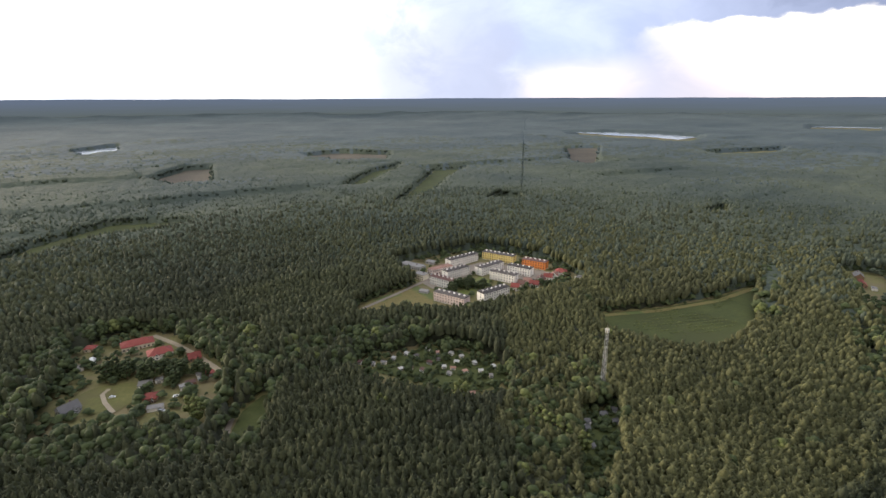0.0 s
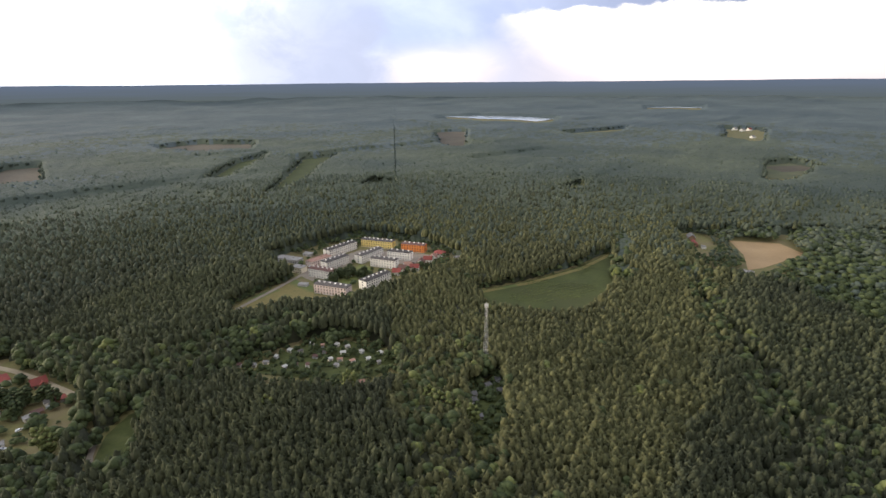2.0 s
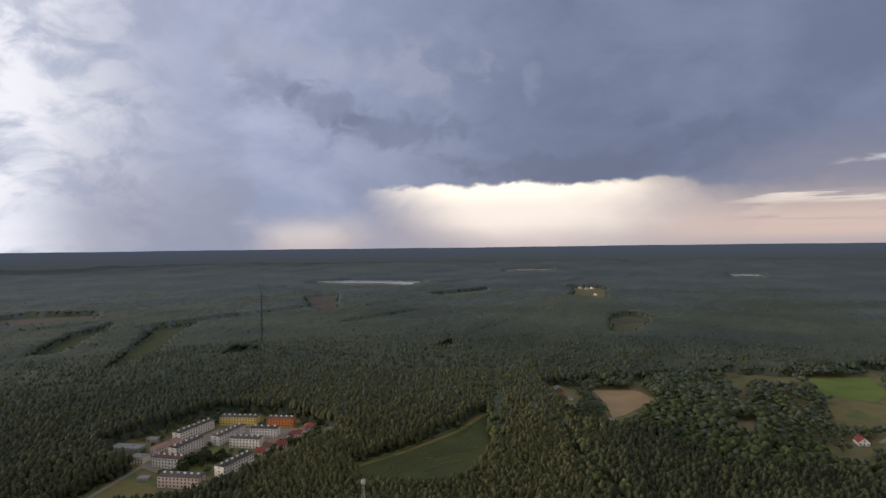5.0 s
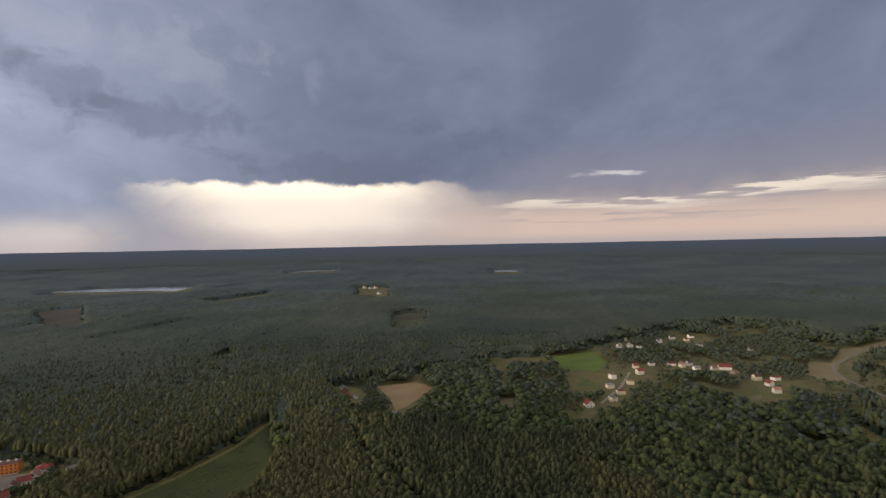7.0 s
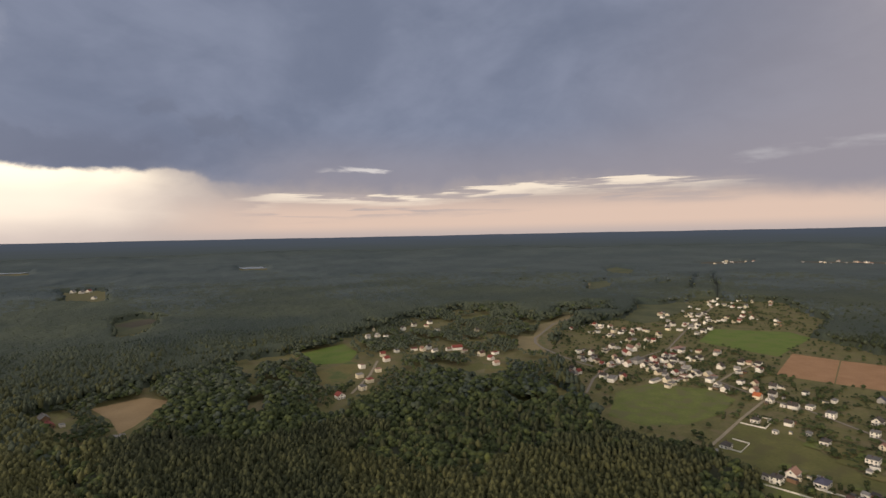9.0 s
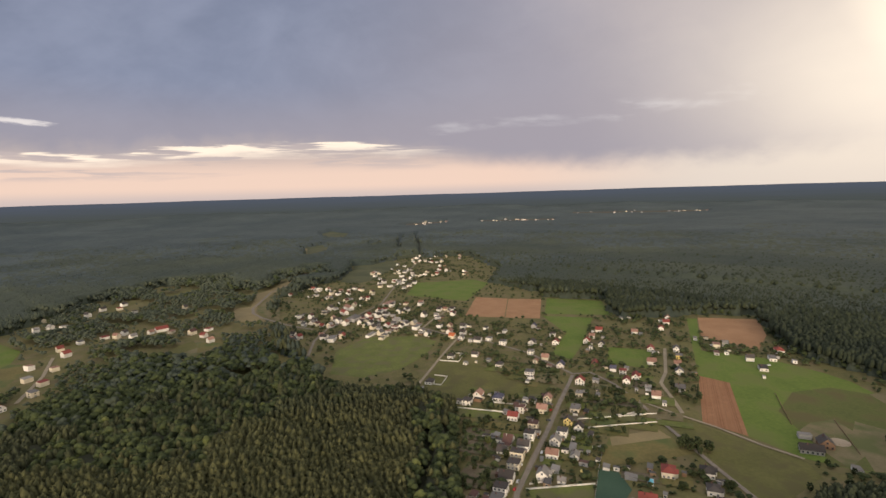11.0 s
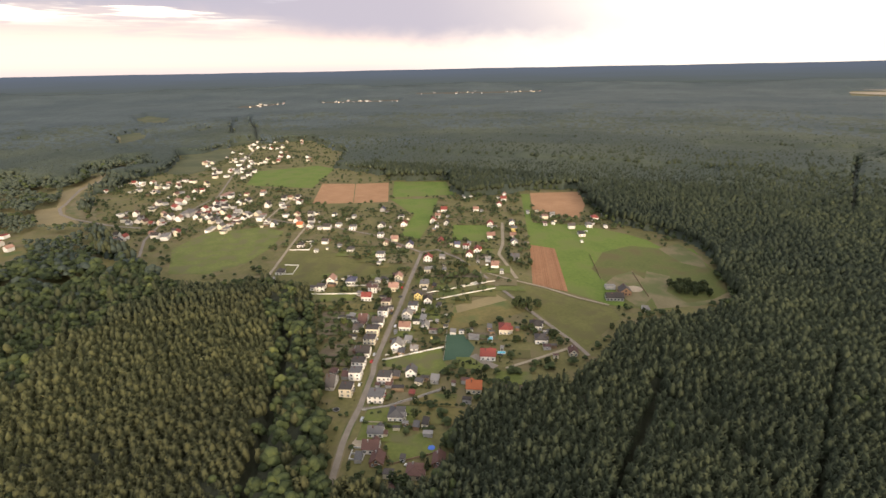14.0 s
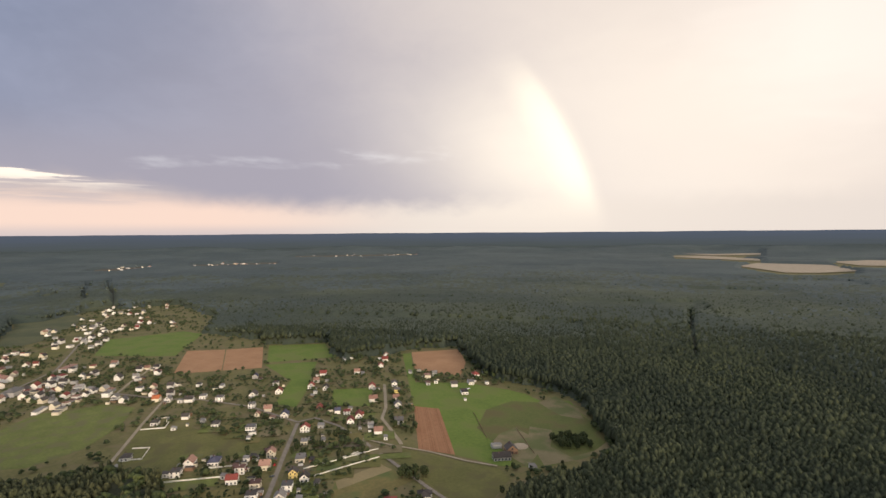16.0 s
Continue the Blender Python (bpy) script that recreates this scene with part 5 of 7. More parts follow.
# ---- single trees ----
def tree_meshes(kind, seed):
    """Trunk with limbs, and a crown of many clumps, for a tree 10 m high."""
    rnd = np.random.default_rng(seed)
    bm = bmesh.new()
    prism(bm, [(math.cos(i * 1.047) * 0.24, math.sin(i * 1.047) * 0.24, -0.2) for i in range(6)], [(math.cos(i * 1.047) * 0.09, math.sin(i * 1.047) * 0.09, 6.4) for i in range(6)])
    V, F, o = [], [], 0
    n = 30 if kind == "leaf" else 24
    for i in range(n):
        if kind == "leaf":
            z = 2.4 + 7.0 * ((i + 0.5) / n)
            rr = 3.0 * math.sin(math.pi * min(1, max(0.06, (z - 1.6) / 8.8))) ** 0.7 * (0.55 + 0.5 * rnd.random())
            s = 0.95 + 0.45 * rnd.random()
            sz = s * 0.85
        else:
            z = 2.2 + 7.4 * ((i + 0.5) / n)
            rr = (1.9 * (1 - (z - 2) / 8.6) + 0.1) * (0.5 + 0.6 * rnd.random())
            s = (0.9 - 0.05 * z) + 0.35 * rnd.random()
            sz = s * 0.9
        a = i * 2.4 + rnd.random()
        c = (rr * math.cos(a), rr * math.sin(a), z)
        if i % 4 == 0:
            beam(bm, (0, 0, z - 1.0), c, 0.06, 3)
        v, f = clump(c, s, sz, rnd)
        V.append(v)
        F.append(f + o)
        o += len(v)
    t = bpy.data.meshes.new("trunk")
    bm.to_mesh(t)
    bm.free()
    t.materials.append(M_BARK)
    return t, np.concatenate(V), np.concatenate(F)


TREE_KINDS = []
for kind, seed, mat in (("leaf", 31, M_LEAF), ("leaf", 32, M_LEAF), ("leaf", 33, M_LEAF), ("leaf", 34, M_LEAF_Y), ("fir", 35, M_PINE), ("fir", 36, M_PINE)):
    t, V, F = tree_meshes(kind, seed)
    TREE_KINDS.append((t, flat_mesh("crown", V, F, mat), kind, mat is M_LEAF_Y))


def tree(x, y, h, kind, turn):
    t, c, word, pale = TREE_KINDS[kind]
    base = new("tree")
    base.matrix_basis = pose(x, y, 0, 0, 0, turn) @ Matrix.Diagonal((h / 10, h / 10, h / 10, 1))
    tagged(base, "dark green conifer with narrow crown standing in grass" if word == "fir" else "pale yellow-green broadleaf tree at the wood's edge" if pale else "full-crowned green broadleaf tree among gardens", "tree", "trees")
    for n, me in (("trunk", t), ("crown", c)):
        reuse(n, me, base, Matrix.Identity(4))
    return base


# ---- estate: apartment blocks ----
apartment_block(8.1, 502.1, -35, 37, "dark", "pink")
apartment_block(-0.4, 552.6, -40, 30, "brown", "white")
apartment_block(14.0, 585.8, 40, 33, "dark", "white")
apartment_block(23.0, 635.2, 40, 46, "dark", "white")
apartment_block(54.7, 601.5, 42, 38, "dark", "white")
apartment_block(68.7, 570.5, -35, 31, "dark", "white")
apartment_block(90.5, 592.6, -34, 29, "dark", "white")
apartment_block(71.1, 646.6, -33, 43, "dark", "yellow")
apartment_block(51.8, 515.9, 38, 36, "dark", "white")
apartment_block(112.0, 617.7, -32, 30, "brown", "orange")


# ---- radio mast ----
def radio_mast(x, y, h):
    base = new("radio_mast")
    base.matrix_basis = pose(x, y, 0, 0, 0, 20)
    tagged(base, "tall grey steel lattice radio mast above the pines", "mast")
    w = lambda z: 1.4 - 0.75 * z / h
    corner = ((-1, -1), (1, -1), (1, 1), (-1, 1))
    for cx, cy in corner:
        bm = bmesh.new()
        beam(bm, (cx * w(0), cy * w(0), -0.3), (cx * w(h), cy * w(h), h), 0.11)
        part("leg", bm, M_STEEL, base)
    levels = [h * (1 - (1 - i / 16) ** 1.0) for i in range(17)]
    for z0, z1 in zip(levels[:-1], levels[1:]):
        bm = bmesh.new()
        for i in range(4):
            p, q = corner[i], corner[(i + 1) % 4]
            beam(bm, (p[0] * w(z0), p[1] * w(z0), z0), (q[0] * w(z1), q[1] * w(z1), z1), 0.05)
            beam(bm, (q[0] * w(z0), q[1] * w(z0), z0), (p[0] * w(z1), p[1] * w(z1), z1), 0.05)
            beam(bm, (p[0] * w(z1), p[1] * w(z1), z1), (q[0] * w(z1), q[1] * w(z1), z1), 0.05)
        part("bracing", bm, M_STEEL, base)
    bm = bmesh.new()
    box(bm, -1.2, -1.2, h, 1.2, 1.2, h + 0.15)
    part("platform", bm, M_STEEL, base)
    for i in range(6):
        a = i * 1.047
        bm = bmesh.new()
        box(bm, 1.1 * math.cos(a) - 0.22, 1.1 * math.sin(a) - 0.22, h - 1.6, 1.1 * math.cos(a) + 0.22, 1.1 * math.sin(a) + 0.22, h + 1.2)
        part("antenna_panel", bm, M_CONC, base, "pale grey antenna panel")
    bm = bmesh.new()
    beam(bm, (0, 0, h), (0, 0, h + 3), 0.09)
    part("spike", bm, M_STEEL, base)


radio_mast(109, 324, 51)


# ---- small things ----
def disc(bm, x, y, z, r, h, n=14, dome=False):
    ring = [(x + r * math.cos(6.2832 * i / n), y + r * math.sin(6.2832 * i / n)) for i in range(n)]
    prism(bm, [(*p, z) for p in ring], [(*p, z + h) for p in ring])


def car(x, y, rot, paint, word):
    base = new("car")
    base.matrix_basis = pose(x, y, 0.12, 0, 0, rot)
    tagged(base, f"parked {word} hatchback car on a yard", "car")
    bm = bmesh.new()
    prism(bm, [(-2.1, -0.85, 0.3), (2.1, -0.85, 0.3), (2.15, -0.85, 0.7), (1.1, -0.85, 0.9), (0.5, -0.7, 1.42), (-1.4, -0.7, 1.42), (-2.05, -0.85, 0.95)],
          [(-2.1, 0.85, 0.3), (2.1, 0.85, 0.3), (2.15, 0.85, 0.7), (1.1, 0.85, 0.9), (0.5, 0.7, 1.42), (-1.4, 0.7, 1.42), (-2.05, 0.85, 0.95)])
    part("body", bm, paint, base)
    bm = bmesh.new()
    prism(bm, [(0.56, -0.68, 1.37), (0.56, 0.68, 1.37), (0.60, 0.68, 1.40), (0.60, -0.68, 1.40)], [(1.04, -0.76, 0.95), (1.04, 0.76, 0.95), (1.10, 0.76, 0.97), (1.10, -0.76, 0.97)])
    part("windscreen", bm, M_GLASS, base, "dark glass windscreen")
    for s in (-1, 1):
        bm = bmesh.new()
        prism(bm, [(-1.35, s * 0.73, 1.36), (0.42, s * 0.73, 1.36), (0.85, s * 0.84, 0.96), (-1.8, s * 0.86, 0.98)], [(-1.35, s * 0.75, 1.36), (0.42, s * 0.75, 1.36), (0.85, s * 0.87, 0.96), (-1.8, s * 0.88, 0.98)])
        part("side_window", bm, M_GLASS, base, "dark side glass")
        for u in (-1.3, 1.3):
            bm = bmesh.new()
            n = 12
            prism(bm, [(u + 0.32 * math.cos(6.2832 * i / n), s * 0.70, 0.32 + 0.32 * math.sin(6.2832 * i / n)) for i in range(n)], [(u + 0.32 * math.cos(6.2832 * i / n), s * 0.90, 0.32 + 0.32 * math.sin(6.2832 * i / n)) for i in range(n)])
            part("wheel", bm, M_RUBBER, base)


M_CARD = surface("dark_car_paint", (0.03, 0.035, 0.05), (0.06, 0.065, 0.05), 0.5, 5.0, 0.25)
M_CARR = surface("red_car_paint", (0.30, 0.03, 0.03), (0.40, 0.05, 0.04), 0.5, 5.0, 0.25)
M_CARS = surface("silver_car_paint", (0.34, 0.35, 0.36), (0.46, 0.47, 0.48), 0.5, 5.0, 0.3)
for cx, cy, rot, paint, word in ((203, -109, 30, M_CARW, "white"), (-231, 326, 20, M_CARW, "white"), (-277, 412, 60, M_CARW, "white"), (-193, 373, 40, M_CARS, "silver"), (-205, 378, 35, M_CARD, "dark"),
                                 (318, -147, -39, M_CARS, "silver"), (372, -191, -39, M_CARD, "dark"), (288, -121, -39, M_CARW, "white"), (417, -227, -39, M_CARR, "red"), (263, -222, 20, M_CARD, "dark"),
                                 (28, 545, 40, M_CARS, "silver"), (34, 551, 40, M_CARR, "red"), (40, 556, 40, M_CARW, "white"), (-8, 585, 60, M_CARD, "dark"), (-14, 590, 60, M_CARS, "silver"), (57, 545, -35, M_CARW, "white"),
                                 (102, 571, 10, M_CARD, "dark"), (460, -535, 20, M_CARS, "silver"), (438, -508, 30, M_CARW, "white"), (253, -106, -39, M_CARS, "silver"), (-187, 327, 40, M_CARW, "white"), (-184, 337, 70, M_CARD, "dark"), (-180, 350, 30, M_CARS, "silver"), (-177, 361, 35, M_CARW, "white"),
                                 (-196, 312, 80, M_CARW, "white"), (-188, 309, 10, M_CARS, "silver"), (-257, 300, 25, M_CARW, "white"), (-199, 362, 35, M_CARR, "red"), (-271, 411, 60, M_CARS, "silver"),
                                 (338, -158, 51, M_CARW, "white"), (398, -214, 51, M_CARD, "dark"), (310, -141, -39, M_CARR, "red"), (349, -182, -39, M_CARW, "white"), (120, 590, 20, M_CARW, "white"), (142, 585, 30, M_CARS, "silver"), (86, 560, -35, M_CARR, "red")):
    car(cx, cy, rot, paint, word)


def pool(x, y, rot, w, d):
    base = new("swimming_pool")
    base.matrix_basis = pose(x, y, 0.1, 0, 0, rot)
    tagged(base, "turquoise above-ground garden pool on a lawn", "pool")
    bm = bmesh.new()
    for c in ((-w / 2, -d / 2, w / 2, -d / 2 + 0.15), (-w / 2, d / 2 - 0.15, w / 2, d / 2), (-w / 2, -d / 2 + 0.15, -w / 2 + 0.15, d / 2 - 0.15), (w / 2 - 0.15, -d / 2 + 0.15, w / 2, d / 2 - 0.15)):
        box(bm, c[0], c[1], -0.1, c[2], c[3], 0.9)
    part("rim", bm, M_FRAME, base, "pale pool wall")
    bm = bmesh.new()
    box(bm, -w / 2 + 0.15, -d / 2 + 0.15, -0.1, w / 2 - 0.15, d / 2 - 0.15, 0.75)
    part("water", bm, M_POOL, base, "turquoise water")


pool(286, -231, -39, 8, 4)
pool(265, -225, 51, 6, 3.5)


def dome(name, x, y, r, h, mat, label, category):
    bm = bmesh.new()
    rings = 5
    prev = None
    for k in range(rings + 1):
        a = k / rings * math.pi / 2
        rr, z = r * math.cos(a) + 0.01, h * math.sin(a)
        ring = [bm.verts.new((rr * math.cos(6.2832 * i / 12), rr * math.sin(6.2832 * i / 12), z)) for i in range(12)]
        if prev:
            for i in range(12):
                bm.faces.new((prev[i], prev[(i + 1) % 12], ring[(i + 1) % 12], ring[i]))
        prev = ring
    bm.faces.new(prev)
    me = bpy.data.meshes.new(name)
    bm.to_mesh(me)
    bm.free()
    me.materials.append(mat)
    ob = tagged(new(name, me), label, category)
    ob.matrix_basis = pose(x, y, 0)


dome("garden_tent", -279, 380, 3.5, 3.2, M_FRAME, "white domed garden tent on bare ground", "tent")
dome("play_tent", 315, -196, 1.6, 1.4, M_WALL["yellow"], "small yellow play tent on a lawn", "tent")
dome("tarp_heap", 92, 271, 2.6, 1.5, M_TARP, "bright blue tarpaulin over a heap", "tarpaulin")
dome("tarp_heap", 208, -127, 2.2, 0.7, M_TARP, "blue tarpaulin lying by a lawn", "tarpaulin")
dome("garden_pool", 330, -213, 1.7, 0.5, M_POOL, "small round blue paddling pool", "pool")


def trampoline(x, y):
    base = new("trampoline")
    base.matrix_basis = pose(x, y, 0)
    tagged(base, "round garden trampoline with dark mat", "trampoline")
    bm = bmesh.new()
    disc(bm, 0, 0, 0.75, 1.9, 0.06)
    part("mat", bm, M_RUBBER, base)
    bm = bmesh.new()
    for i in range(14):
        a, b = 6.2832 * i / 14, 6.2832 * (i + 1) / 14
        beam(bm, (2.1 * math.cos(a), 2.1 * math.sin(a), 0.8), (2.1 * math.cos(b), 2.1 * math.sin(b), 0.8), 0.12)
    part("ring", bm, M_STEEL, base)
    for i in range(6):
        a = i * 1.047
        bm = bmesh.new()
        beam(bm, (2.1 * math.cos(a), 2.1 * math.sin(a), 0), (2.1 * math.cos(a), 2.1 * math.sin(a), 0.8), 0.05)
        part("leg", bm, M_STEEL, base)


trampoline(271, -97)


def riding_ring(x, y, r):
    base = new("riding_ring")
    base.matrix_basis = pose(x, y, 0.14)
    tagged(base, "round sandy riding ring with wooden rail", "riding ring")
    bm = bmesh.new()
    disc(bm, 0, 0, 0, r, 0.1, 24)
    part("sand", bm, M_SAND, base, "pale sand floor")
    for i in range(20):
        a, b = 6.2832 * i / 20, 6.2832 * (i + 1) / 20
        bm = bmesh.new()
        beam(bm, (r * math.cos(a), r * math.sin(a), -0.1), (r * math.cos(a), r * math.sin(a), 1.4), 0.07)
        part("post", bm, M_WALL["wood"], base)
        bm = bmesh.new()
        beam(bm, (r * math.cos(a), r * math.sin(a), 1.25), (r * math.cos(b), r * math.sin(b), 1.25), 0.06)
        part("rail", bm, M_WALL["wood"], base)


riding_ring(284, -403, 7.5)


def foundation(x, y, rot):
    base = new("house_foundation")
    base.matrix_basis = pose(x, y, 0, 0, 0, rot)
    tagged(base, "unfinished concrete block foundation on sandy ground", "foundation")
    for c in ((-5, -4, 5, -3.6), (-5, 3.6, 5, 4), (-5, -3.6, -4.6, 3.6), (4.6, -3.6, 5, 3.6), (-0.2, -3.6, 0.2, 3.6)):
        bm = bmesh.new()
        box(bm, c[0], c[1], -0.2, c[2], c[3], 0.9)
        part("wall", bm, M_CONC, base)


foundation(227, -91, -39)

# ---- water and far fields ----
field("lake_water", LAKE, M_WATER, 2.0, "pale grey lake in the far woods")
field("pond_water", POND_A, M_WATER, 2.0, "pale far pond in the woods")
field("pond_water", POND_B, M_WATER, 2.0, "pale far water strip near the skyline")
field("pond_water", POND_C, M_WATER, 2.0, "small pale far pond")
for q in (TAN_A, TAN_B, TAN_C, TAN_D):
    field("tan_field", q, M_SAND, 3.0, "pale ripe grain field far beyond the woods")
for q, mat, label in zip(VALLEY_FIELDS, (M_ROUGH,) * 6, ("pale sandy meadow far up the valley", "small dry meadow in the valley woods", "pale stubble strip beyond the last houses", "rough green slope with hedges", "small grazed plot in scrub", "pale dry flat by the valley road")):
    field("valley_field", q, mat, 0.3, label)
field("dry_field", FAR_MEADOW, M_ROUGH, 0.3, "pale dry meadow in the woods far off")
for q in (CUT_D, CUT_E, CUT_F, CUT_J):
    field("bare_clearing", q, M_HEATH, 0.3, "cleared brown felling patch in the woods")
for q in (CUT_A, CUT_B, CUT_C, CUT_H):
    field("young_clearing", q, M_PLANT, 0.3, "felled strip with young green regrowth")
rt = random.Random(9)
# Gap darkness of the rides is laid over the grass as dark strips.
for line in ([(1673, -436), (1998, -514), (2546, -645)], [(1807, -389), (2094, -461), (2523, -569)]):
    strip("forest_ride", line, 18, M_FLOOR, 0.1, "dark straight ride through the outer woods")
strip("forest_ride", [(266, -831), (461, -1384)], 8, M_FLOOR, 0.1, "dark straight ride through the woods")
for q in (TOWN_A, TOWN_B, TOWN_C):
    field("town_ground", q, M_HEATH, 0.6, "dull ground of a far settlement in the woods")
for q, n in ((TOWN_A, 16), (TOWN_B, 24), (TOWN_C, 22)):
    cx, cy = np.mean(np.array(q), axis=0)
    k = 0
    while k < n:
        px, py = (rt.uniform(min(v[i] for v in q), max(v[i] for v in q)) for i in (0, 1))
        if inside_poly(np.array(px), np.array(py), q):
            k += 1
            house(rt.choice("GGF"), round(px), round(py), rt.randrange(180), rt.uniform(9, 20), rt.uniform(8, 12), rt.uniform(4, 8), rt.choice(("grey", "tan", "slate")), rt.choice(("white", "grey", "cream")))

# ---- houses and sheds ----
house("F", 284, -110, -39, 9.0, 8.1, 6, "dark", "cream")
house("G", 299, -106, 51, 5.9, 13.5, 3, "dark", "grey")
house("F", 298, -123, -39, 8.1, 8.1, 6.2, "slate", "white")
house("F", 310, -131, -39, 8.1, 9.0, 5.5, "dark", "white")
house("G", 323, -141, 51, 9.9, 9.0, 4, "dark", "white")
house("F", 337, -153, -39, 8.1, 9.0, 5, "dark", "cream")
house("F", 348, -161, -39, 8.1, 9.9, 6.4, "dark", "cream")
house("G", 360, -154, 51, 7.2, 8.1, 3, "dark", "white")
house("G", 360, -172, 51, 9.0, 8.1, 4.5, "dark", "white")
house("F", 374, -184, -39, 8.1, 8.1, 6, "dark", "white")
house("G", 373, -165, 51, 7.2, 10.8, 3.2, "brown", "white")
house("S", 376, -159, 51, 6.3, 4.5, 2.8, "dark", "white")
house("F", 389, -195, -39, 8.1, 8.1, 6, "brown", "cream")
house("G", 412, -187, 51, 9.0, 7.2, 4.5, "red", "white")
house("F", 425, -200, -39, 7.2, 8.1, 5.6, "brown", "white")
house("G", 417, -218, 51, 9.0, 8.1, 4.6, "tan", "cream")
house("F", 459, -161, -39, 9.0, 8.1, 5, "dark", "white")
house("F", 282, -137, -39, 8.1, 9.0, 6, "dark", "white")
house("F", 267, -123, -39, 9.9, 9.9, 5, "slate", "white")
house("G", 317, -166, -39, 9.0, 8.1, 4.2, "grey", "white")
house("S", 321, -178, -39, 7.2, 5.4, 3, "grey", "grey")
house("G", 307, -175, 51, 5.4, 4.5, 2.6, "grey", "white")
house("G", 340, -186, 51, 9.0, 7.2, 4.4, "tan", "white")
house("G", 333, -201, -39, 7.2, 6.3, 3.2, "grey", "white")
house("S", 346, -207, -39, 10.8, 4.5, 2.6, "grey", "grey")
house("G", 357, -198, -39, 8.1, 8.1, 5, "grey", "white")
house("F", 369, -211, -39, 9.0, 8.1, 5.5, "slate", "white")
house("G", 373, -229, -39, 8.1, 7.2, 3.8, "dark", "white")
house("G", 385, -226, -39, 7.2, 7.2, 5, "dark", "yellow")
house("G", 279, -156, -39, 7.2, 7.2, 4, "slate", "white")
house("S", 263, -165, -39, 8.1, 5.4, 2.6, "grey", "grey")
house("S", 258, -144, -39, 4.5, 3.6, 2.3, "red", "brown")
house("G", 239, -180, 51, 9.9, 9.0, 4, "orange", "cream")
house("G", 266, -213, 51, 10.8, 9.0, 4, "red", "white")
house("H", 290, -249, -39, 11.7, 9.0, 4.6, "red", "cream")
house("H", 281, -274, -39, 10.8, 9.0, 3.8, "dark", "white")
house("H", 262, -261, -39, 9.9, 8.1, 3.6, "dark", "white")
house("G", 234, -267, -39, 8.1, 6.3, 3, "brown", "cream")
house("S", 295, -222, -39, 4.5, 8.1, 2.4, "grey", "grey")
house("S", 312, -214, -39, 6.3, 4.5, 2.2, "grey", "white")
house("H", 244, -125, -39, 10.8, 9.0, 3.2, "slate", "white")
house("G", 236, -107, 51, 9.0, 6.3, 3.4, "slate", "white")
house("G", 226, -99, 51, 9.0, 8.1, 3.4, "brown", "white")
house("G", 215, -97, -39, 8.1, 7.2, 2.8, "brown", "brown")
house("H", 196, -109, -39, 9.0, 8.1, 3, "brown", "cream")
house("G", 196, -124, -39, 9.0, 6.3, 2.6, "brown", "brown")
house("S", 218, -131, 51, 5.4, 3.6, 2.2, "grey", "grey")
house("H", 600, -191, -39, 8.1, 7.2, 3.4, "dark", "white")
house("H", 526, -143, -39, 9.9, 7.2, 3.2, "dark", "white")
house("S", 510, -132, -39, 5.4, 4.5, 2.6, "grey", "white")
house("G", 595, -220, 51, 7.2, 6.3, 3.6, "dark", "white")
house("S", 570, -199, -39, 5.4, 4.5, 2.6, "grey", "white")
house("S", 570, -228, -39, 8.1, 4.5, 2.6, "grey", "white")
house("H", 549, -233, -39, 9.9, 7.2, 3.4, "dark", "white")
house("F", 508, -251, -39, 9.9, 9.0, 5.6, "slate", "white")
house("S", 489, -239, -39, 5.4, 3.6, 2.4, "grey", "white")
house("S", 523, -283, -39, 5.4, 5.4, 3, "tan", "cream")
house("G", 520, -296, -39, 9.9, 8.1, 4, "blue", "white")
house("G", 551, -293, 51, 8.1, 8.1, 4, "tan", "cream")
house("G", 545, -277, -39, 6.3, 5.4, 3, "tan", "cream")
house("F", 577, -287, -39, 9.0, 7.2, 5, "grey", "white")
house("G", 613, -307, -39, 11.7, 9.0, 4, "dark", "white")
house("G", 603, -336, -39, 9.0, 8.1, 4, "red", "white")
house("F", 638, -351, -39, 9.0, 7.2, 4.6, "dark", "white")
house("F", 628, -272, -39, 9.9, 8.1, 5.5, "slate", "white")
house("S", 683, -299, -39, 10.8, 4.5, 3, "grey", "white")
house("S", 711, -281, -39, 9.9, 5.4, 3, "dark", "white")
house("G", 690, -349, -39, 8.1, 7.2, 4, "blue", "grey")
house("G", 653, -246, 51, 9.9, 8.1, 4, "dark", "white")
house("S", 658, -238, -39, 6.3, 5.4, 3, "grey", "white")
house("F", 654, -263, -39, 9.0, 7.2, 4, "grey", "white")
house("G", 695, -240, 51, 8.1, 7.2, 4.6, "dark", "white")
house("G", 672, -229, -39, 8.1, 7.2, 4, "grey", "white")
house("G", 684, -220, 51, 8.1, 8.1, 4.4, "orange", "cream")
house("G", 711, -225, -39, 11.7, 7.2, 4, "tan", "white")
house("F", 745, -220, -39, 8.1, 7.2, 5, "slate", "white")
house("G", 741, -235, -39, 8.1, 7.2, 4, "tan", "cream")
house("G", 731, -253, 51, 8.1, 8.1, 4, "dark", "white")
house("S", 732, -262, -39, 5.4, 4.5, 3, "dark", "white")
house("G", 826, -218, -39, 10.8, 8.1, 4, "dark", "white")
house("G", 817, -237, 51, 7.2, 6.3, 4, "grey", "white")
house("G", 855, -253, 51, 8.1, 7.2, 4, "dark", "white")
house("G", 850, -275, 51, 8.1, 7.2, 4, "dark", "white")
house("G", 814, -264, -39, 8.1, 7.2, 4, "dark", "white")
house("F", 914, -235, -39, 9.0, 7.2, 4.6, "grey", "white")
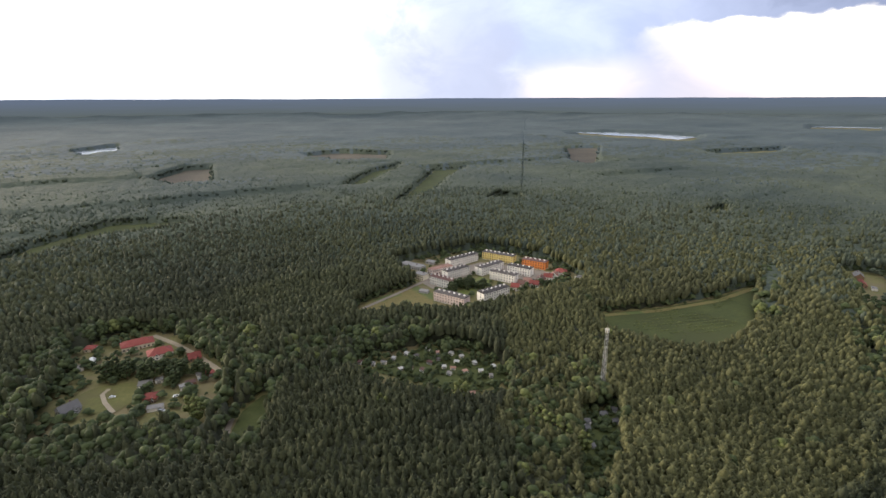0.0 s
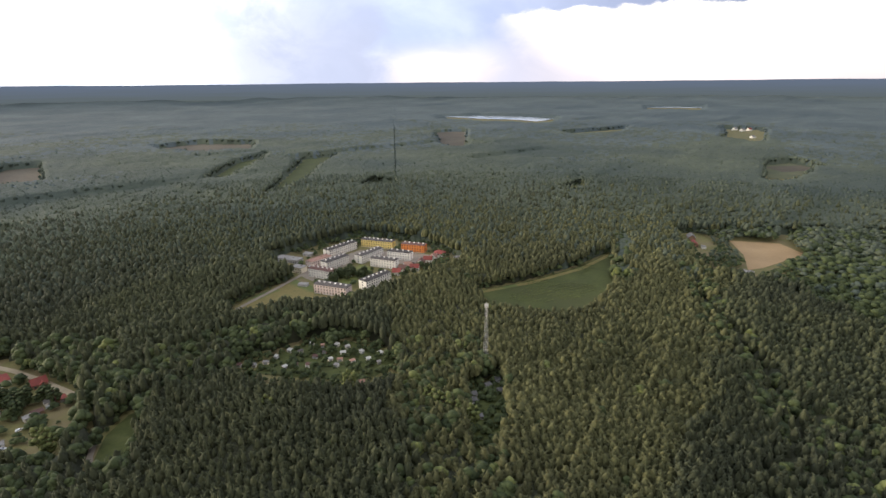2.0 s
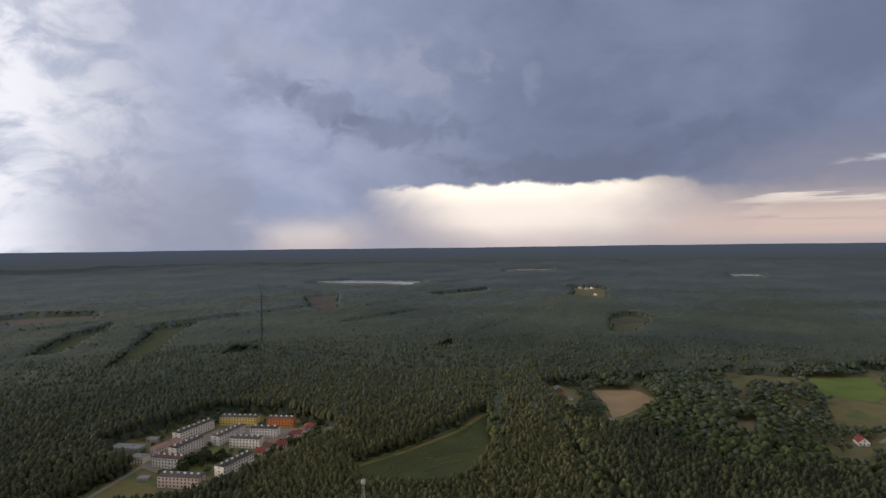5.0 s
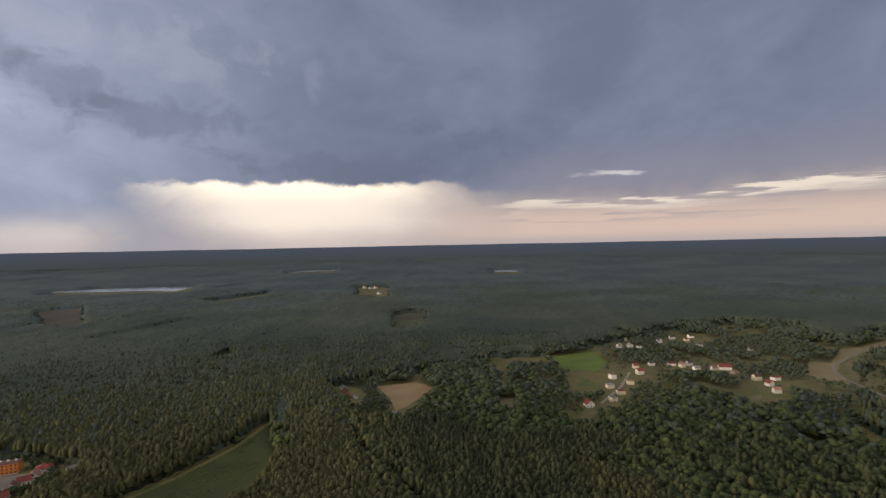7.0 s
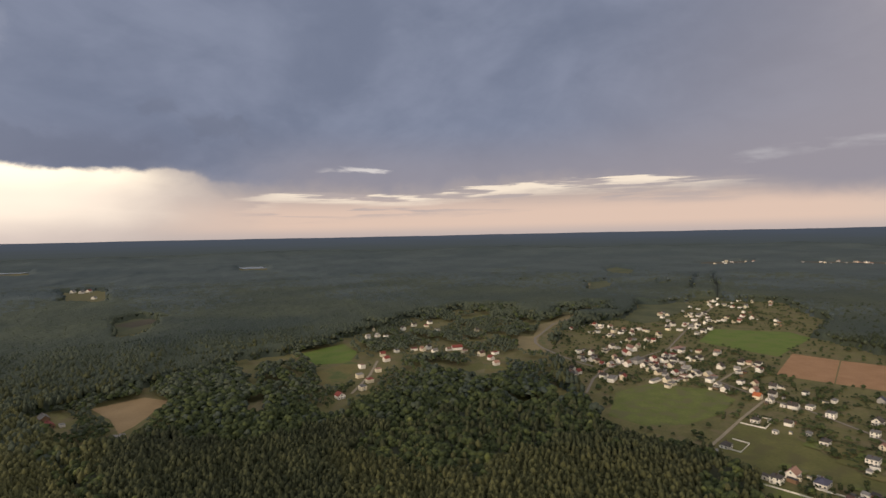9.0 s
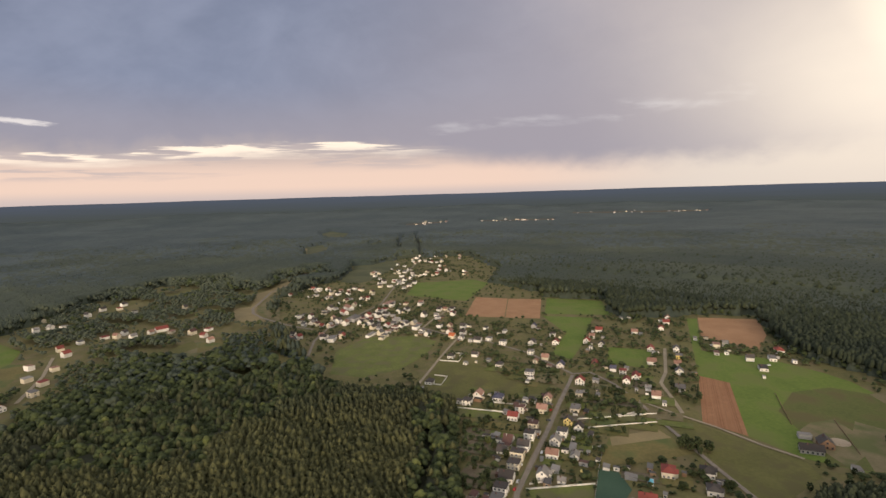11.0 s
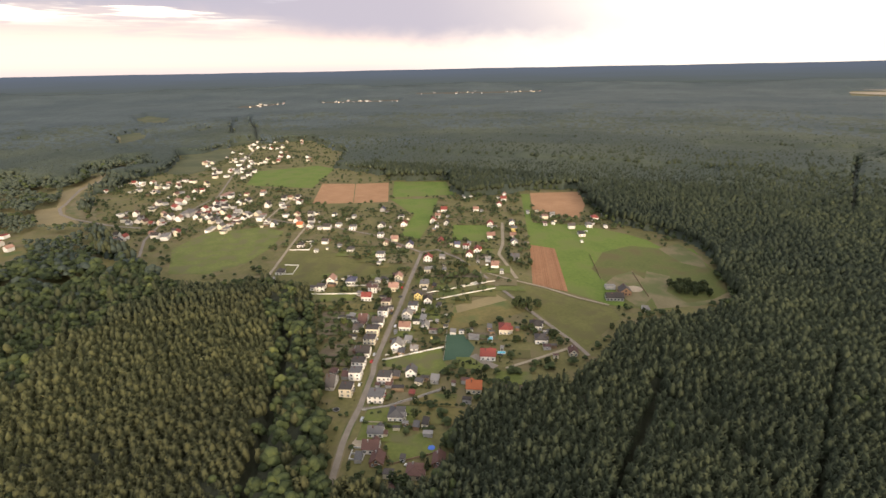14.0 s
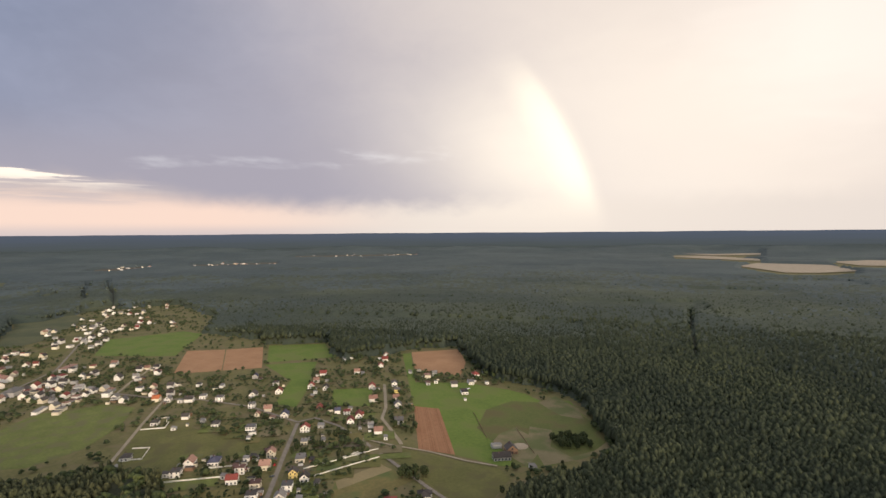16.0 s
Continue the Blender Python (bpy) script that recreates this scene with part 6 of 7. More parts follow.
house("F", 751, -185, -39, 10.8, 8.1, 5, "grey", "white")
house("G", 710, -192, -39, 9.0, 8.1, 4, "slate", "white")
house("S", 724, -185, -39, 6.3, 4.5, 3, "grey", "white")
house("G", 633, -421, 51, 9.0, 8.1, 4, "red", "white")
house("G", 610, -395, 51, 7.2, 7.2, 4, "tan", "white")
house("G", 593, -376, -39, 9.0, 8.1, 4, "red", "white")
house("S", 568, -366, -39, 5.4, 4.5, 3, "grey", "white")
house("G", 573, -385, -39, 9.9, 7.2, 3.6, "dark", "white")
house("G", 515, -337, -39, 9.0, 6.3, 2.8, "red", "brown")
house("G", 487, -342, 51, 6.3, 6.3, 4, "blue", "white")
house("F", 475, -346, -39, 7.2, 7.2, 5, "red", "white")
house("G", 451, -333, -39, 9.9, 7.2, 4, "red", "white")
house("G", 459, -350, -39, 12.6, 7.2, 3.6, "red", "white")
house("G", 465, -287, -39, 8.1, 9.0, 5.2, "red", "white")
house("S", 464, -305, -39, 8.1, 6.3, 3, "grey", "grey")
house("F", 439, -270, -39, 9.0, 6.3, 3.6, "grey", "cream")
house("S", 430, -285, -39, 9.0, 3.6, 2.6, "grey", "cream")
house("F", 410, -248, -39, 12.6, 8.1, 3.4, "grey", "cream")
house("S", 464, -155, -39, 5.4, 5.4, 3, "dark", "white")
house("G", 471, -177, -39, 10.8, 8.1, 4.4, "tan", "white")
house("H", 459, -193, -39, 11.7, 9.0, 3.4, "blue", "white")
house("S", 444, -215, -39, 6.3, 5.4, 3, "grey", "white")
house("S", 439, -221, -39, 5.4, 4.5, 3, "dark", "white")
house("G", 436, -234, -39, 8.1, 7.2, 5, "tan", "cream")
house("G", 632, -534, 51, 9.0, 8.1, 4, "red", "white")
house("G", 653, -554, -39, 9.0, 7.2, 4, "tan", "white")
house("G", 609, -506, -39, 10.8, 7.2, 3.4, "red", "white")
house("G", 605, -459, 51, 8.1, 7.2, 4, "tan", "white")
house("S", 681, -506, -39, 7.2, 5.4, 3, "grey", "white")
house("S", 685, -495, -39, 16.2, 5.4, 3, "grey", "white")
house("G", 533, -428, -39, 11.7, 8.1, 3.8, "red", "white")
house("G", 491, -396, 51, 9.9, 8.1, 4, "tan", "white")
house("G", 407, -334, 51, 8.1, 8.1, 4, "tan", "white")
house("G", 425, -339, 51, 5.4, 5.4, 4, "grey", "white")
house("S", 391, -330, -39, 7.2, 3.6, 2.6, "grey", "white")
house("G", 520, -455, -39, 9.9, 7.2, 4, "slate", "white")
house("F", 497, -439, -39, 9.9, 7.2, 4.2, "grey", "yellow")
house("G", 474, -417, 51, 7.2, 7.2, 4, "tan", "cream")
house("G", 453, -401, -39, 9.9, 8.1, 4, "slate", "white")
house("G", 413, -367, 51, 9.0, 8.1, 4, "slate", "white")
house("F", 514, -510, -39, 10.8, 8.1, 5, "tan", "cream")
house("G", 515, -525, 51, 6.3, 6.3, 4.6, "grey", "white")
house("S", 492, -489, -39, 10.8, 5.4, 3, "brown", "grey")
house("S", 487, -499, -39, 5.4, 4.5, 3, "grey", "white")
house("S", 551, -512, -39, 10.8, 4.5, 2.8, "grey", "white")
house("G", 459, -504, 51, 8.1, 7.2, 4.6, "dark", "white")
house("F", 452, -529, -39, 14.4, 7.2, 3.6, "grey", "white")
house("F", 431, -492, -39, 14.4, 8.1, 3.4, "dark", "white")
house("H", 469, -559, -39, 12.6, 9.0, 4.4, "red", "white")
house("S", 475, -585, -39, 8.1, 5.4, 3, "grey", "grey")
house("S", 435, -542, -39, 5.4, 4.5, 3, "grey", "white")
house("S", 411, -471, -39, 4.5, 2.7, 2.4, "grey", "white")
house("G", 280, -369, 51, 15.3, 8.1, 3.4, "dark", "grey")
house("G", 283, -387, -39, 10.8, 9.9, 4, "dark", "brown")
house("S", 299, -386, 51, 9.0, 7.2, 3, "grey", "grey")
house("S", 287, -394, -39, 5.4, 4.5, 2.6, "grey", "white")
house("S", 249, -372, -39, 8.1, 5.4, 2.6, "grey", "white")
house("G", 607, 274, 51, 10.8, 9.9, 4, "red", "white")
house("S", 1134, -17, -51, 9.9, 8.1, 5.6, "dark", "cream")
house("G", 1115, -13, -51, 7.2, 6.3, 3.6, "red", "white")
house("F", 1145, -34, -39, 10.8, 7.2, 4.2, "grey", "cream")
house("G", 1162, -62, 51, 8.1, 7.2, 5.0, "red", "white")
house("S", 1153, -74, 51, 9.0, 8.1, 5.6, "dark", "white")
house("F", 1141, -73, 141, 7.2, 6.3, 3.6, "tan", "white")
house("S", 1087, -63, -51, 8.1, 7.2, 4.2, "slate", "white")
house("F", 1080, -55, 39, 7.2, 6.3, 3.6, "dark", "cream")
house("G", 1138, -91, -39, 10.8, 7.2, 5.6, "tan", "white")
house("S", 1093, -94, -39, 9.9, 7.2, 5.6, "slate", "cream")
house("S", 1064, -86, -39, 7.2, 6.3, 3.6, "tan", "white")
house("S", 1083, -107, -51, 10.8, 7.2, 4.2, "dark", "white")
house("G", 1039, -87, -39, 10.8, 7.2, 3.6, "slate", "cream")
house("G", 1043, -81, -39, 7.2, 6.3, 3.6, "slate", "white")
house("S", 1108, -115, -24, 9.9, 7.2, 3.6, "brown", "white")
house("G", 1120, -116, 66, 7.2, 6.3, 3.6, "tan", "cream")
house("G", 1068, -125, -39, 9.0, 7.2, 5.6, "brown", "white")
house("G", 1095, -129, 51, 7.2, 6.3, 3.6, "tan", "cream")
house("F", 1129, -146, 51, 8.1, 8.1, 5.0, "brown", "white")
house("S", 1121, -134, 51, 7.2, 6.3, 3.6, "slate", "white")
house("F", 1106, -159, -24, 9.0, 7.2, 5.0, "slate", "cream")
house("F", 1117, -155, 66, 7.2, 6.3, 3.6, "red", "white")
house("G", 1013, -144, -24, 9.9, 8.1, 3.6, "tan", "white")
house("G", 1013, -156, 66, 7.2, 6.3, 3.6, "red", "white")
house("G", 1062, -173, -39, 9.9, 8.1, 5.0, "dark", "cream")
house("F", 1089, -177, 51, 7.2, 6.3, 3.6, "red", "cream")
house("G", 1000, -112, -51, 9.0, 7.2, 5.0, "brown", "cream")
house("F", 1019, -123, 39, 7.2, 6.3, 3.6, "grey", "grey")
house("S", 913, -97, -51, 9.9, 7.2, 3.6, "tan", "white")
house("G", 958, -122, -24, 10.8, 7.2, 4.2, "tan", "cream")
house("G", 944, -78, -51, 9.0, 8.1, 5.0, "dark", "white")
house("S", 940, -87, -51, 7.2, 6.3, 3.6, "grey", "grey")
house("G", 891, -41, -24, 9.0, 7.2, 5.6, "brown", "white")
house("G", 866, -45, 66, 7.2, 6.3, 3.6, "dark", "grey")
house("F", 900, -21, -51, 8.1, 7.2, 5.0, "grey", "white")
house("F", 915, -32, 39, 7.2, 6.3, 3.6, "dark", "grey")
house("S", 860, -24, 51, 9.0, 7.2, 4.2, "slate", "cream")
house("G", 845, -28, 51, 7.2, 6.3, 3.6, "slate", "white")
house("G", 848, -40, -24, 10.8, 8.1, 3.6, "grey", "white")
house("G", 836, -47, -51, 9.0, 7.2, 4.2, "brown", "cream")
house("G", 821, -54, 39, 7.2, 6.3, 3.6, "red", "grey")
house("S", 908, -64, -51, 8.1, 7.2, 3.6, "dark", "cream")
house("F", 926, -65, 39, 7.2, 6.3, 3.6, "grey", "cream")
house("G", 865, -74, -24, 10.8, 7.2, 4.2, "tan", "cream")
house("F", 846, -82, 66, 7.2, 6.3, 3.6, "slate", "white")
house("G", 840, -81, -39, 9.9, 7.2, 5.6, "dark", "white")
house("G", 854, -78, 51, 7.2, 6.3, 3.6, "dark", "grey")
house("G", 821, -90, -39, 9.0, 7.2, 5.6, "tan", "white")
house("G", 816, -65, -39, 9.0, 7.2, 5.0, "grey", "cream")
house("S", 812, -67, -39, 7.2, 6.3, 3.6, "red", "grey")
house("G", 851, -119, -39, 10.8, 7.2, 4.2, "dark", "white")
house("G", 857, -131, -39, 9.9, 8.1, 5.6, "red", "white")
house("F", 844, -120, 51, 7.2, 6.3, 3.6, "red", "white")
house("G", 891, -154, -24, 9.9, 8.1, 4.2, "red", "white")
house("S", 897, -167, -51, 9.9, 8.1, 3.6, "red", "white")
house("G", 882, -156, 39, 7.2, 6.3, 3.6, "slate", "white")
house("S", 924, -185, -39, 10.8, 7.2, 5.6, "dark", "white")
house("F", 930, -212, -39, 8.1, 7.2, 3.6, "red", "cream")
house("G", 927, -240, 51, 9.0, 7.2, 3.6, "tan", "white")
house("G", 867, -184, -24, 8.1, 7.2, 5.6, "slate", "white")
house("G", 878, -201, -51, 9.9, 8.1, 4.2, "dark", "white")
house("G", 866, -194, 39, 7.2, 6.3, 3.6, "dark", "cream")
house("G", 861, -162, 51, 10.8, 7.2, 3.6, "dark", "white")
house("S", 848, -171, 51, 7.2, 6.3, 3.6, "dark", "grey")
house("G", 852, -146, -51, 9.0, 8.1, 5.0, "dark", "white")
house("F", 872, -144, 39, 7.2, 6.3, 3.6, "dark", "cream")
house("F", 826, -125, -39, 8.1, 7.2, 5.0, "dark", "cream")
house("G", 830, -131, 51, 7.2, 6.3, 3.6, "red", "white")
house("G", 805, -126, -39, 9.9, 7.2, 5.0, "dark", "white")
house("F", 799, -136, 51, 7.2, 6.3, 3.6, "dark", "grey")
house("G", 821, -149, -24, 9.9, 8.1, 5.0, "dark", "cream")
house("G", 819, -142, -24, 7.2, 6.3, 3.6, "red", "grey")
house("G", 782, -148, -39, 9.0, 7.2, 4.2, "red", "white")
house("G", 790, -160, 51, 7.2, 6.3, 3.6, "slate", "grey")
house("F", 769, -157, -39, 9.0, 8.1, 3.6, "tan", "white")
house("G", 771, -167, -39, 7.2, 6.3, 3.6, "dark", "white")
house("S", 792, -177, -51, 9.0, 8.1, 4.2, "grey", "cream")
house("G", 781, -177, -51, 7.2, 6.3, 3.6, "slate", "white")
house("G", 812, -170, 51, 9.9, 8.1, 3.6, "grey", "white")
house("F", 820, -168, 141, 7.2, 6.3, 3.6, "red", "grey")
house("G", 731, -189, -39, 8.1, 7.2, 3.6, "grey", "white")
house("G", 838, -220, -24, 10.8, 7.2, 3.6, "dark", "white")
house("S", 800, -234, -51, 7.2, 6.3, 3.6, "grey", "white")
house("G", 860, -255, -39, 9.0, 7.2, 4.2, "dark", "white")
house("G", 856, -264, 51, 7.2, 6.3, 3.6, "tan", "cream")
house("S", 818, -266, -39, 9.0, 7.2, 5.0, "red", "white")
house("G", 782, -190, -51, 9.0, 8.1, 3.6, "grey", "cream")
house("F", 771, -195, 39, 7.2, 6.3, 3.6, "tan", "grey")
house("F", 728, -134, -39, 9.0, 8.1, 3.6, "grey", "cream")
house("F", 716, -127, 51, 7.2, 6.3, 3.6, "grey", "cream")
house("G", 741, -130, -51, 8.1, 7.2, 5.0, "slate", "cream")
house("F", 747, -142, 39, 7.2, 6.3, 3.6, "tan", "white")
house("G", 749, -51, 51, 10.8, 7.2, 5.0, "dark", "white")
house("G", 765, -49, 51, 7.2, 6.3, 3.6, "tan", "grey")
house("G", 765, -17, -39, 9.0, 7.2, 5.0, "red", "white")
house("G", 788, -10, 51, 7.2, 6.3, 3.6, "dark", "white")
house("S", 761, -4, -51, 9.0, 7.2, 5.0, "tan", "white")
house("G", 756, -9, -51, 7.2, 6.3, 3.6, "slate", "white")
house("G", 745, -76, -24, 9.0, 7.2, 5.0, "red", "cream")
house("G", 761, -76, 66, 7.2, 6.3, 3.6, "dark", "white")
house("G", 817, -112, -24, 9.9, 8.1, 5.0, "dark", "white")
house("G", 797, -116, -24, 7.2, 6.3, 3.6, "slate", "cream")
house("G", 780, -126, -51, 9.9, 7.2, 4.2, "dark", "cream")
house("G", 772, -134, 39, 7.2, 6.3, 3.6, "slate", "grey")
house("G", 1287, -218, -39, 9.0, 7.2, 3.6, "grey", "white")
house("G", 1233, -220, 51, 7.2, 6.3, 3.6, "grey", "white")
house("G", 1323, -235, -24, 10.8, 8.1, 4.2, "grey", "cream")
house("G", 1320, -218, -51, 10.8, 7.2, 5.6, "tan", "cream")
house("G", 1355, -231, -51, 7.2, 6.3, 3.6, "slate", "white")
house("G", 1131, -202, 51, 9.0, 7.2, 5.0, "dark", "cream")
house("G", 1182, -220, -51, 10.8, 7.2, 5.6, "dark", "white")
house("G", 1172, -208, -51, 7.2, 6.3, 3.6, "slate", "white")
house("F", 1128, -223, -51, 9.9, 8.1, 4.2, "grey", "white")
house("G", 1335, -283, -24, 8.1, 7.2, 3.6, "dark", "cream")
house("G", 1385, -281, -24, 7.2, 6.3, 3.6, "slate", "grey")
house("F", 1434, -327, -39, 8.1, 8.1, 3.6, "dark", "white")
house("G", 1467, -315, -39, 7.2, 6.3, 3.6, "slate", "white")
house("G", 1343, -318, -51, 10.8, 8.1, 5.6, "dark", "white")
house("G", 1332, -307, 39, 7.2, 6.3, 3.6, "slate", "white")
house("G", 1185, -269, -39, 10.8, 8.1, 5.6, "dark", "white")
house("G", 1159, -261, -39, 7.2, 6.3, 3.6, "slate", "white")
house("G", 1212, -290, -24, 10.8, 7.2, 5.0, "slate", "white")
house("G", 1146, -248, 51, 8.1, 7.2, 5.0, "grey", "white")
house("G", 1179, -255, 51, 7.2, 6.3, 3.6, "slate", "white")
house("F", 1201, -250, -51, 9.0, 8.1, 5.0, "dark", "white")
house("G", 1180, -242, -51, 7.2, 6.3, 3.6, "red", "white")
house("G", 1109, -262, 51, 9.0, 8.1, 5.6, "dark", "white")
house("G", 1090, -246, 51, 7.2, 6.3, 3.6, "grey", "white")
house("G", 1145, -283, 51, 8.1, 7.2, 5.0, "dark", "white")
house("G", 1320, -301, 51, 9.0, 7.2, 3.6, "slate", "white")
house("S", 1307, -284, 51, 7.2, 6.3, 3.6, "red", "white")
house("F", 1254, -278, -51, 9.9, 8.1, 5.0, "dark", "white")
house("G", 1509, -371, -39, 9.0, 7.2, 5.0, "grey", "white")
house("F", 1573, -385, 51, 7.2, 6.3, 3.6, "tan", "cream")
house("G", 1583, -401, -39, 8.1, 8.1, 5.6, "dark", "white")
house("S", 1597, -398, -39, 7.2, 6.3, 3.6, "tan", "grey")
house("F", 1641, -428, -51, 8.1, 7.2, 5.6, "tan", "white")
house("F", 1660, -440, 39, 7.2, 6.3, 3.6, "dark", "white")
house("F", 1626, -446, -39, 8.1, 7.2, 5.6, "red", "cream")
house("S", 1617, -458, -39, 9.0, 8.1, 5.0, "grey", "cream")
house("S", 1556, -440, -39, 7.2, 6.3, 3.6, "dark", "white")
house("F", 1607, -469, -51, 9.9, 8.1, 3.6, "brown", "white")
house("G", 1640, -454, -51, 7.2, 6.3, 3.6, "slate", "white")
house("G", 1583, -496, -24, 10.8, 7.2, 5.0, "dark", "cream")
house("G", 1575, -539, -39, 9.0, 8.1, 4.2, "tan", "cream")
house("G", 1525, -522, 51, 7.2, 6.3, 3.6, "tan", "grey")
house("G", 1514, -393, -24, 9.0, 8.1, 5.0, "slate", "white")
house("G", 1472, -367, -24, 7.2, 6.3, 3.6, "red", "cream")
house("G", 1503, -405, 51, 10.8, 7.2, 5.0, "grey", "cream")
house("G", 1294, -354, -39, 10.8, 7.2, 3.6, "brown", "cream")
house("S", 1255, -338, -39, 8.1, 8.1, 5.0, "brown", "white")
house("S", 1239, -316, 51, 10.8, 7.2, 3.6, "dark", "cream")
house("S", 1249, -326, 51, 7.2, 6.3, 3.6, "red", "white")
house("G", 1318, -394, -51, 10.8, 8.1, 3.6, "red", "white")
house("F", 1288, -379, 39, 7.2, 6.3, 3.6, "red", "grey")
house("G", 1290, -404, -24, 9.0, 8.1, 5.6, "red", "white")
house("G", 1248, -367, 51, 8.1, 8.1, 3.6, "red", "white")
house("S", 1229, -350, 51, 7.2, 6.3, 3.6, "red", "cream")
house("G", 1259, -441, -39, 9.0, 7.2, 4.2, "slate", "white")
house("S", 1215, -426, -39, 7.2, 6.3, 3.6, "dark", "cream")
house("G", 1470, -416, -51, 8.1, 8.1, 4.2, "red", "white")
house("S", 1498, -411, -51, 7.2, 6.3, 3.6, "dark", "white")
house("F", 1458, -431, 51, 10.8, 7.2, 5.0, "brown", "white")
house("G", 1389, -417, 141, 7.2, 6.3, 3.6, "grey", "white")
house("G", 1468, -447, -39, 10.8, 7.2, 5.6, "grey", "cream")
house("G", 1510, -459, 51, 7.2, 6.3, 3.6, "slate", "grey")
house("F", 1292, -314, -24, 10.8, 7.2, 5.0, "brown", "white")
house("F", 1349, -319, 66, 7.2, 6.3, 3.6, "red", "white")
house("S", 1247, -306, -39, 9.0, 7.2, 5.6, "grey", "white")
house("S", 1232, -295, -39, 7.2, 6.3, 3.6, "grey", "grey")
house("S", 1346, -292, -24, 9.9, 7.2, 4.2, "grey", "white")
house("S", 1310, -272, -24, 7.2, 6.3, 3.6, "slate", "cream")
house("G", 1057, 415, -39, 9.9, 7.2, 5.0, "dark", "white")
house("G", 1050, 396, 51, 8.1, 8.1, 5.6, "dark", "cream")
house("G", 973, 377, -39, 8.1, 7.2, 5.6, "grey", "white")
house("F", 994, 346, -39, 9.9, 8.1, 3.6, "grey", "white")
house("G", 989, 363, 51, 9.9, 8.1, 5.0, "grey", "white")
house("G", 1071, 335, 51, 10.8, 7.2, 5.6, "dark", "white")
house("G", 1116, 324, -39, 10.8, 7.2, 5.6, "dark", "white")
house("G", 1153, 298, -39, 10.8, 8.1, 5.0, "dark", "white")
house("S", 1115, 296, -51, 9.0, 7.2, 4.2, "red", "cream")
house("F", 1068, 260, -51, 8.1, 8.1, 5.0, "dark", "white")
house("G", 1074, 178, -39, 8.1, 8.1, 4.2, "dark", "cream")
house("S", 865, 283, -39, 8.1, 7.2, 4.2, "slate", "white")
house("G", 832, 297, -51, 8.1, 8.1, 5.0, "red", "cream")
house("G", 799, 279, -39, 9.9, 8.1, 5.6, "red", "white")
house("F", 735, 270, -51, 8.1, 8.1, 5.0, "tan", "cream")
house("S", 679, 262, -39, 9.9, 7.2, 5.0, "red", "cream")
house("S", 643, 258, -39, 8.1, 8.1, 5.6, "slate", "cream")
house("S", 883, 257, -51, 10.8, 7.2, 3.6, "red", "white")
house("G", 881, 241, 51, 9.9, 7.2, 5.0, "tan", "cream")
house("G", 874, 218, -39, 9.9, 7.2, 3.6, "grey", "white")
house("G", 898, 235, -24, 9.0, 7.2, 5.0, "dark", "white")
house("G", 889, 197, -39, 8.1, 7.2, 3.6, "tan", "white")
house("S", 880, 167, -24, 9.9, 7.2, 3.6, "tan", "cream")
house("G", 858, 135, -39, 10.8, 8.1, 5.6, "brown", "cream")
house("F", 873, 114, -39, 10.8, 8.1, 4.2, "red", "white")
house("G", 834, 116, 51, 9.0, 8.1, 4.2, "red", "white")
house("G", 799, 103, -51, 9.0, 7.2, 5.0, "tan", "white")
house("S", 700, 285, -39, 9.9, 7.2, 5.0, "grey", "cream")
house("S", 751, 302, 51, 9.0, 8.1, 5.6, "tan", "white")
house("G", 745, -0, 51, 9.0, 8.1, 5.0, "red", "cream")
house("G", 935, -109, 20, 21.6, 9.0, 5, "tan", "white")
house("H", 844, -106, -39, 21.6, 14.4, 6, "slate", "grey")
house("F", 942, -183, -39, 30.6, 10.8, 5, "tan", "grey")
house("F", 738, -61, -20, 19.8, 9.0, 5, "grey", "white")
house("S", 741, -116, -39, 21.6, 5.4, 3, "grey", "white")
house("G", 898, -97, 20, 14.4, 9.0, 5, "red", "white")
house("G", 898, 184, -62, 18.0, 9.0, 5, "red", "white")
house("G", 78, 540, -20, 9, 8, 4, "red", "white")
house("G", 86, 551, -20, 8, 8, 3.6, "brown", "white")
house("G", 94, 559, -20, 9, 8, 3.6, "tan", "white")
house("G", 100, 551, -20, 10, 8, 3.4, "red", "white")
house("G", 110, 567, 70, 9, 8, 3.8, "brown", "white")
house("G", 120, 574, -20, 10, 8, 3.6, "red", "white")
house("G", 128, 580, 70, 9, 8, 3.8, "tan", "white")
house("H", 138, 591, -20, 13, 11, 4, "red", "white")
house("S", 155, 573, 30, 9, 5, 3, "grey", "white")
house("F", -26, 577, -38, 15, 10, 6.5, "grey", "cream")
house("F", -57, 613, -38, 20, 10, 3.6, "grey", "grey")
house("F", -38, 619, -38, 32, 12, 4, "grey", "grey")
house("F", -4, 602, 38, 30, 10, 6, "tan", "pink")
house("S", -16, 634, -38, 12, 6, 3, "grey", "grey")
house("S", -21, 531, -25, 10, 5, 2.4, "grey", "grey")
house("H", -257, 405, 35, 24, 12, 3.8, "red", "cream")
house("H", -230, 389, 35, 18, 12, 3.8, "red", "white")
house("G", -199, 382, 35, 9, 8, 3.2, "red", "brown")
house("H", -292, 398, 10, 8, 7, 2.8, "red", "cream")
house("S", -216, 341, 20, 9, 6, 2.6, "grey", "white")
house("S", -209, 347, 20, 5, 4, 2.4, "grey", "white")
house("H", -203, 324, 20, 9, 8, 2.8, "red", "brown")
house("S", -193, 311, 20, 10, 4, 2.4, "grey", "white")
house("G", -249, 308, 60, 12, 9, 3.4, "slate", "grey")
house("S", -182, 355, 35, 6, 5, 2.4, "grey", "white")
house("S", -176, 357, 35, 6, 5, 2.4, "red", "brown")
house("S", -187, 338, 35, 5, 4, 2.4, "grey", "white")
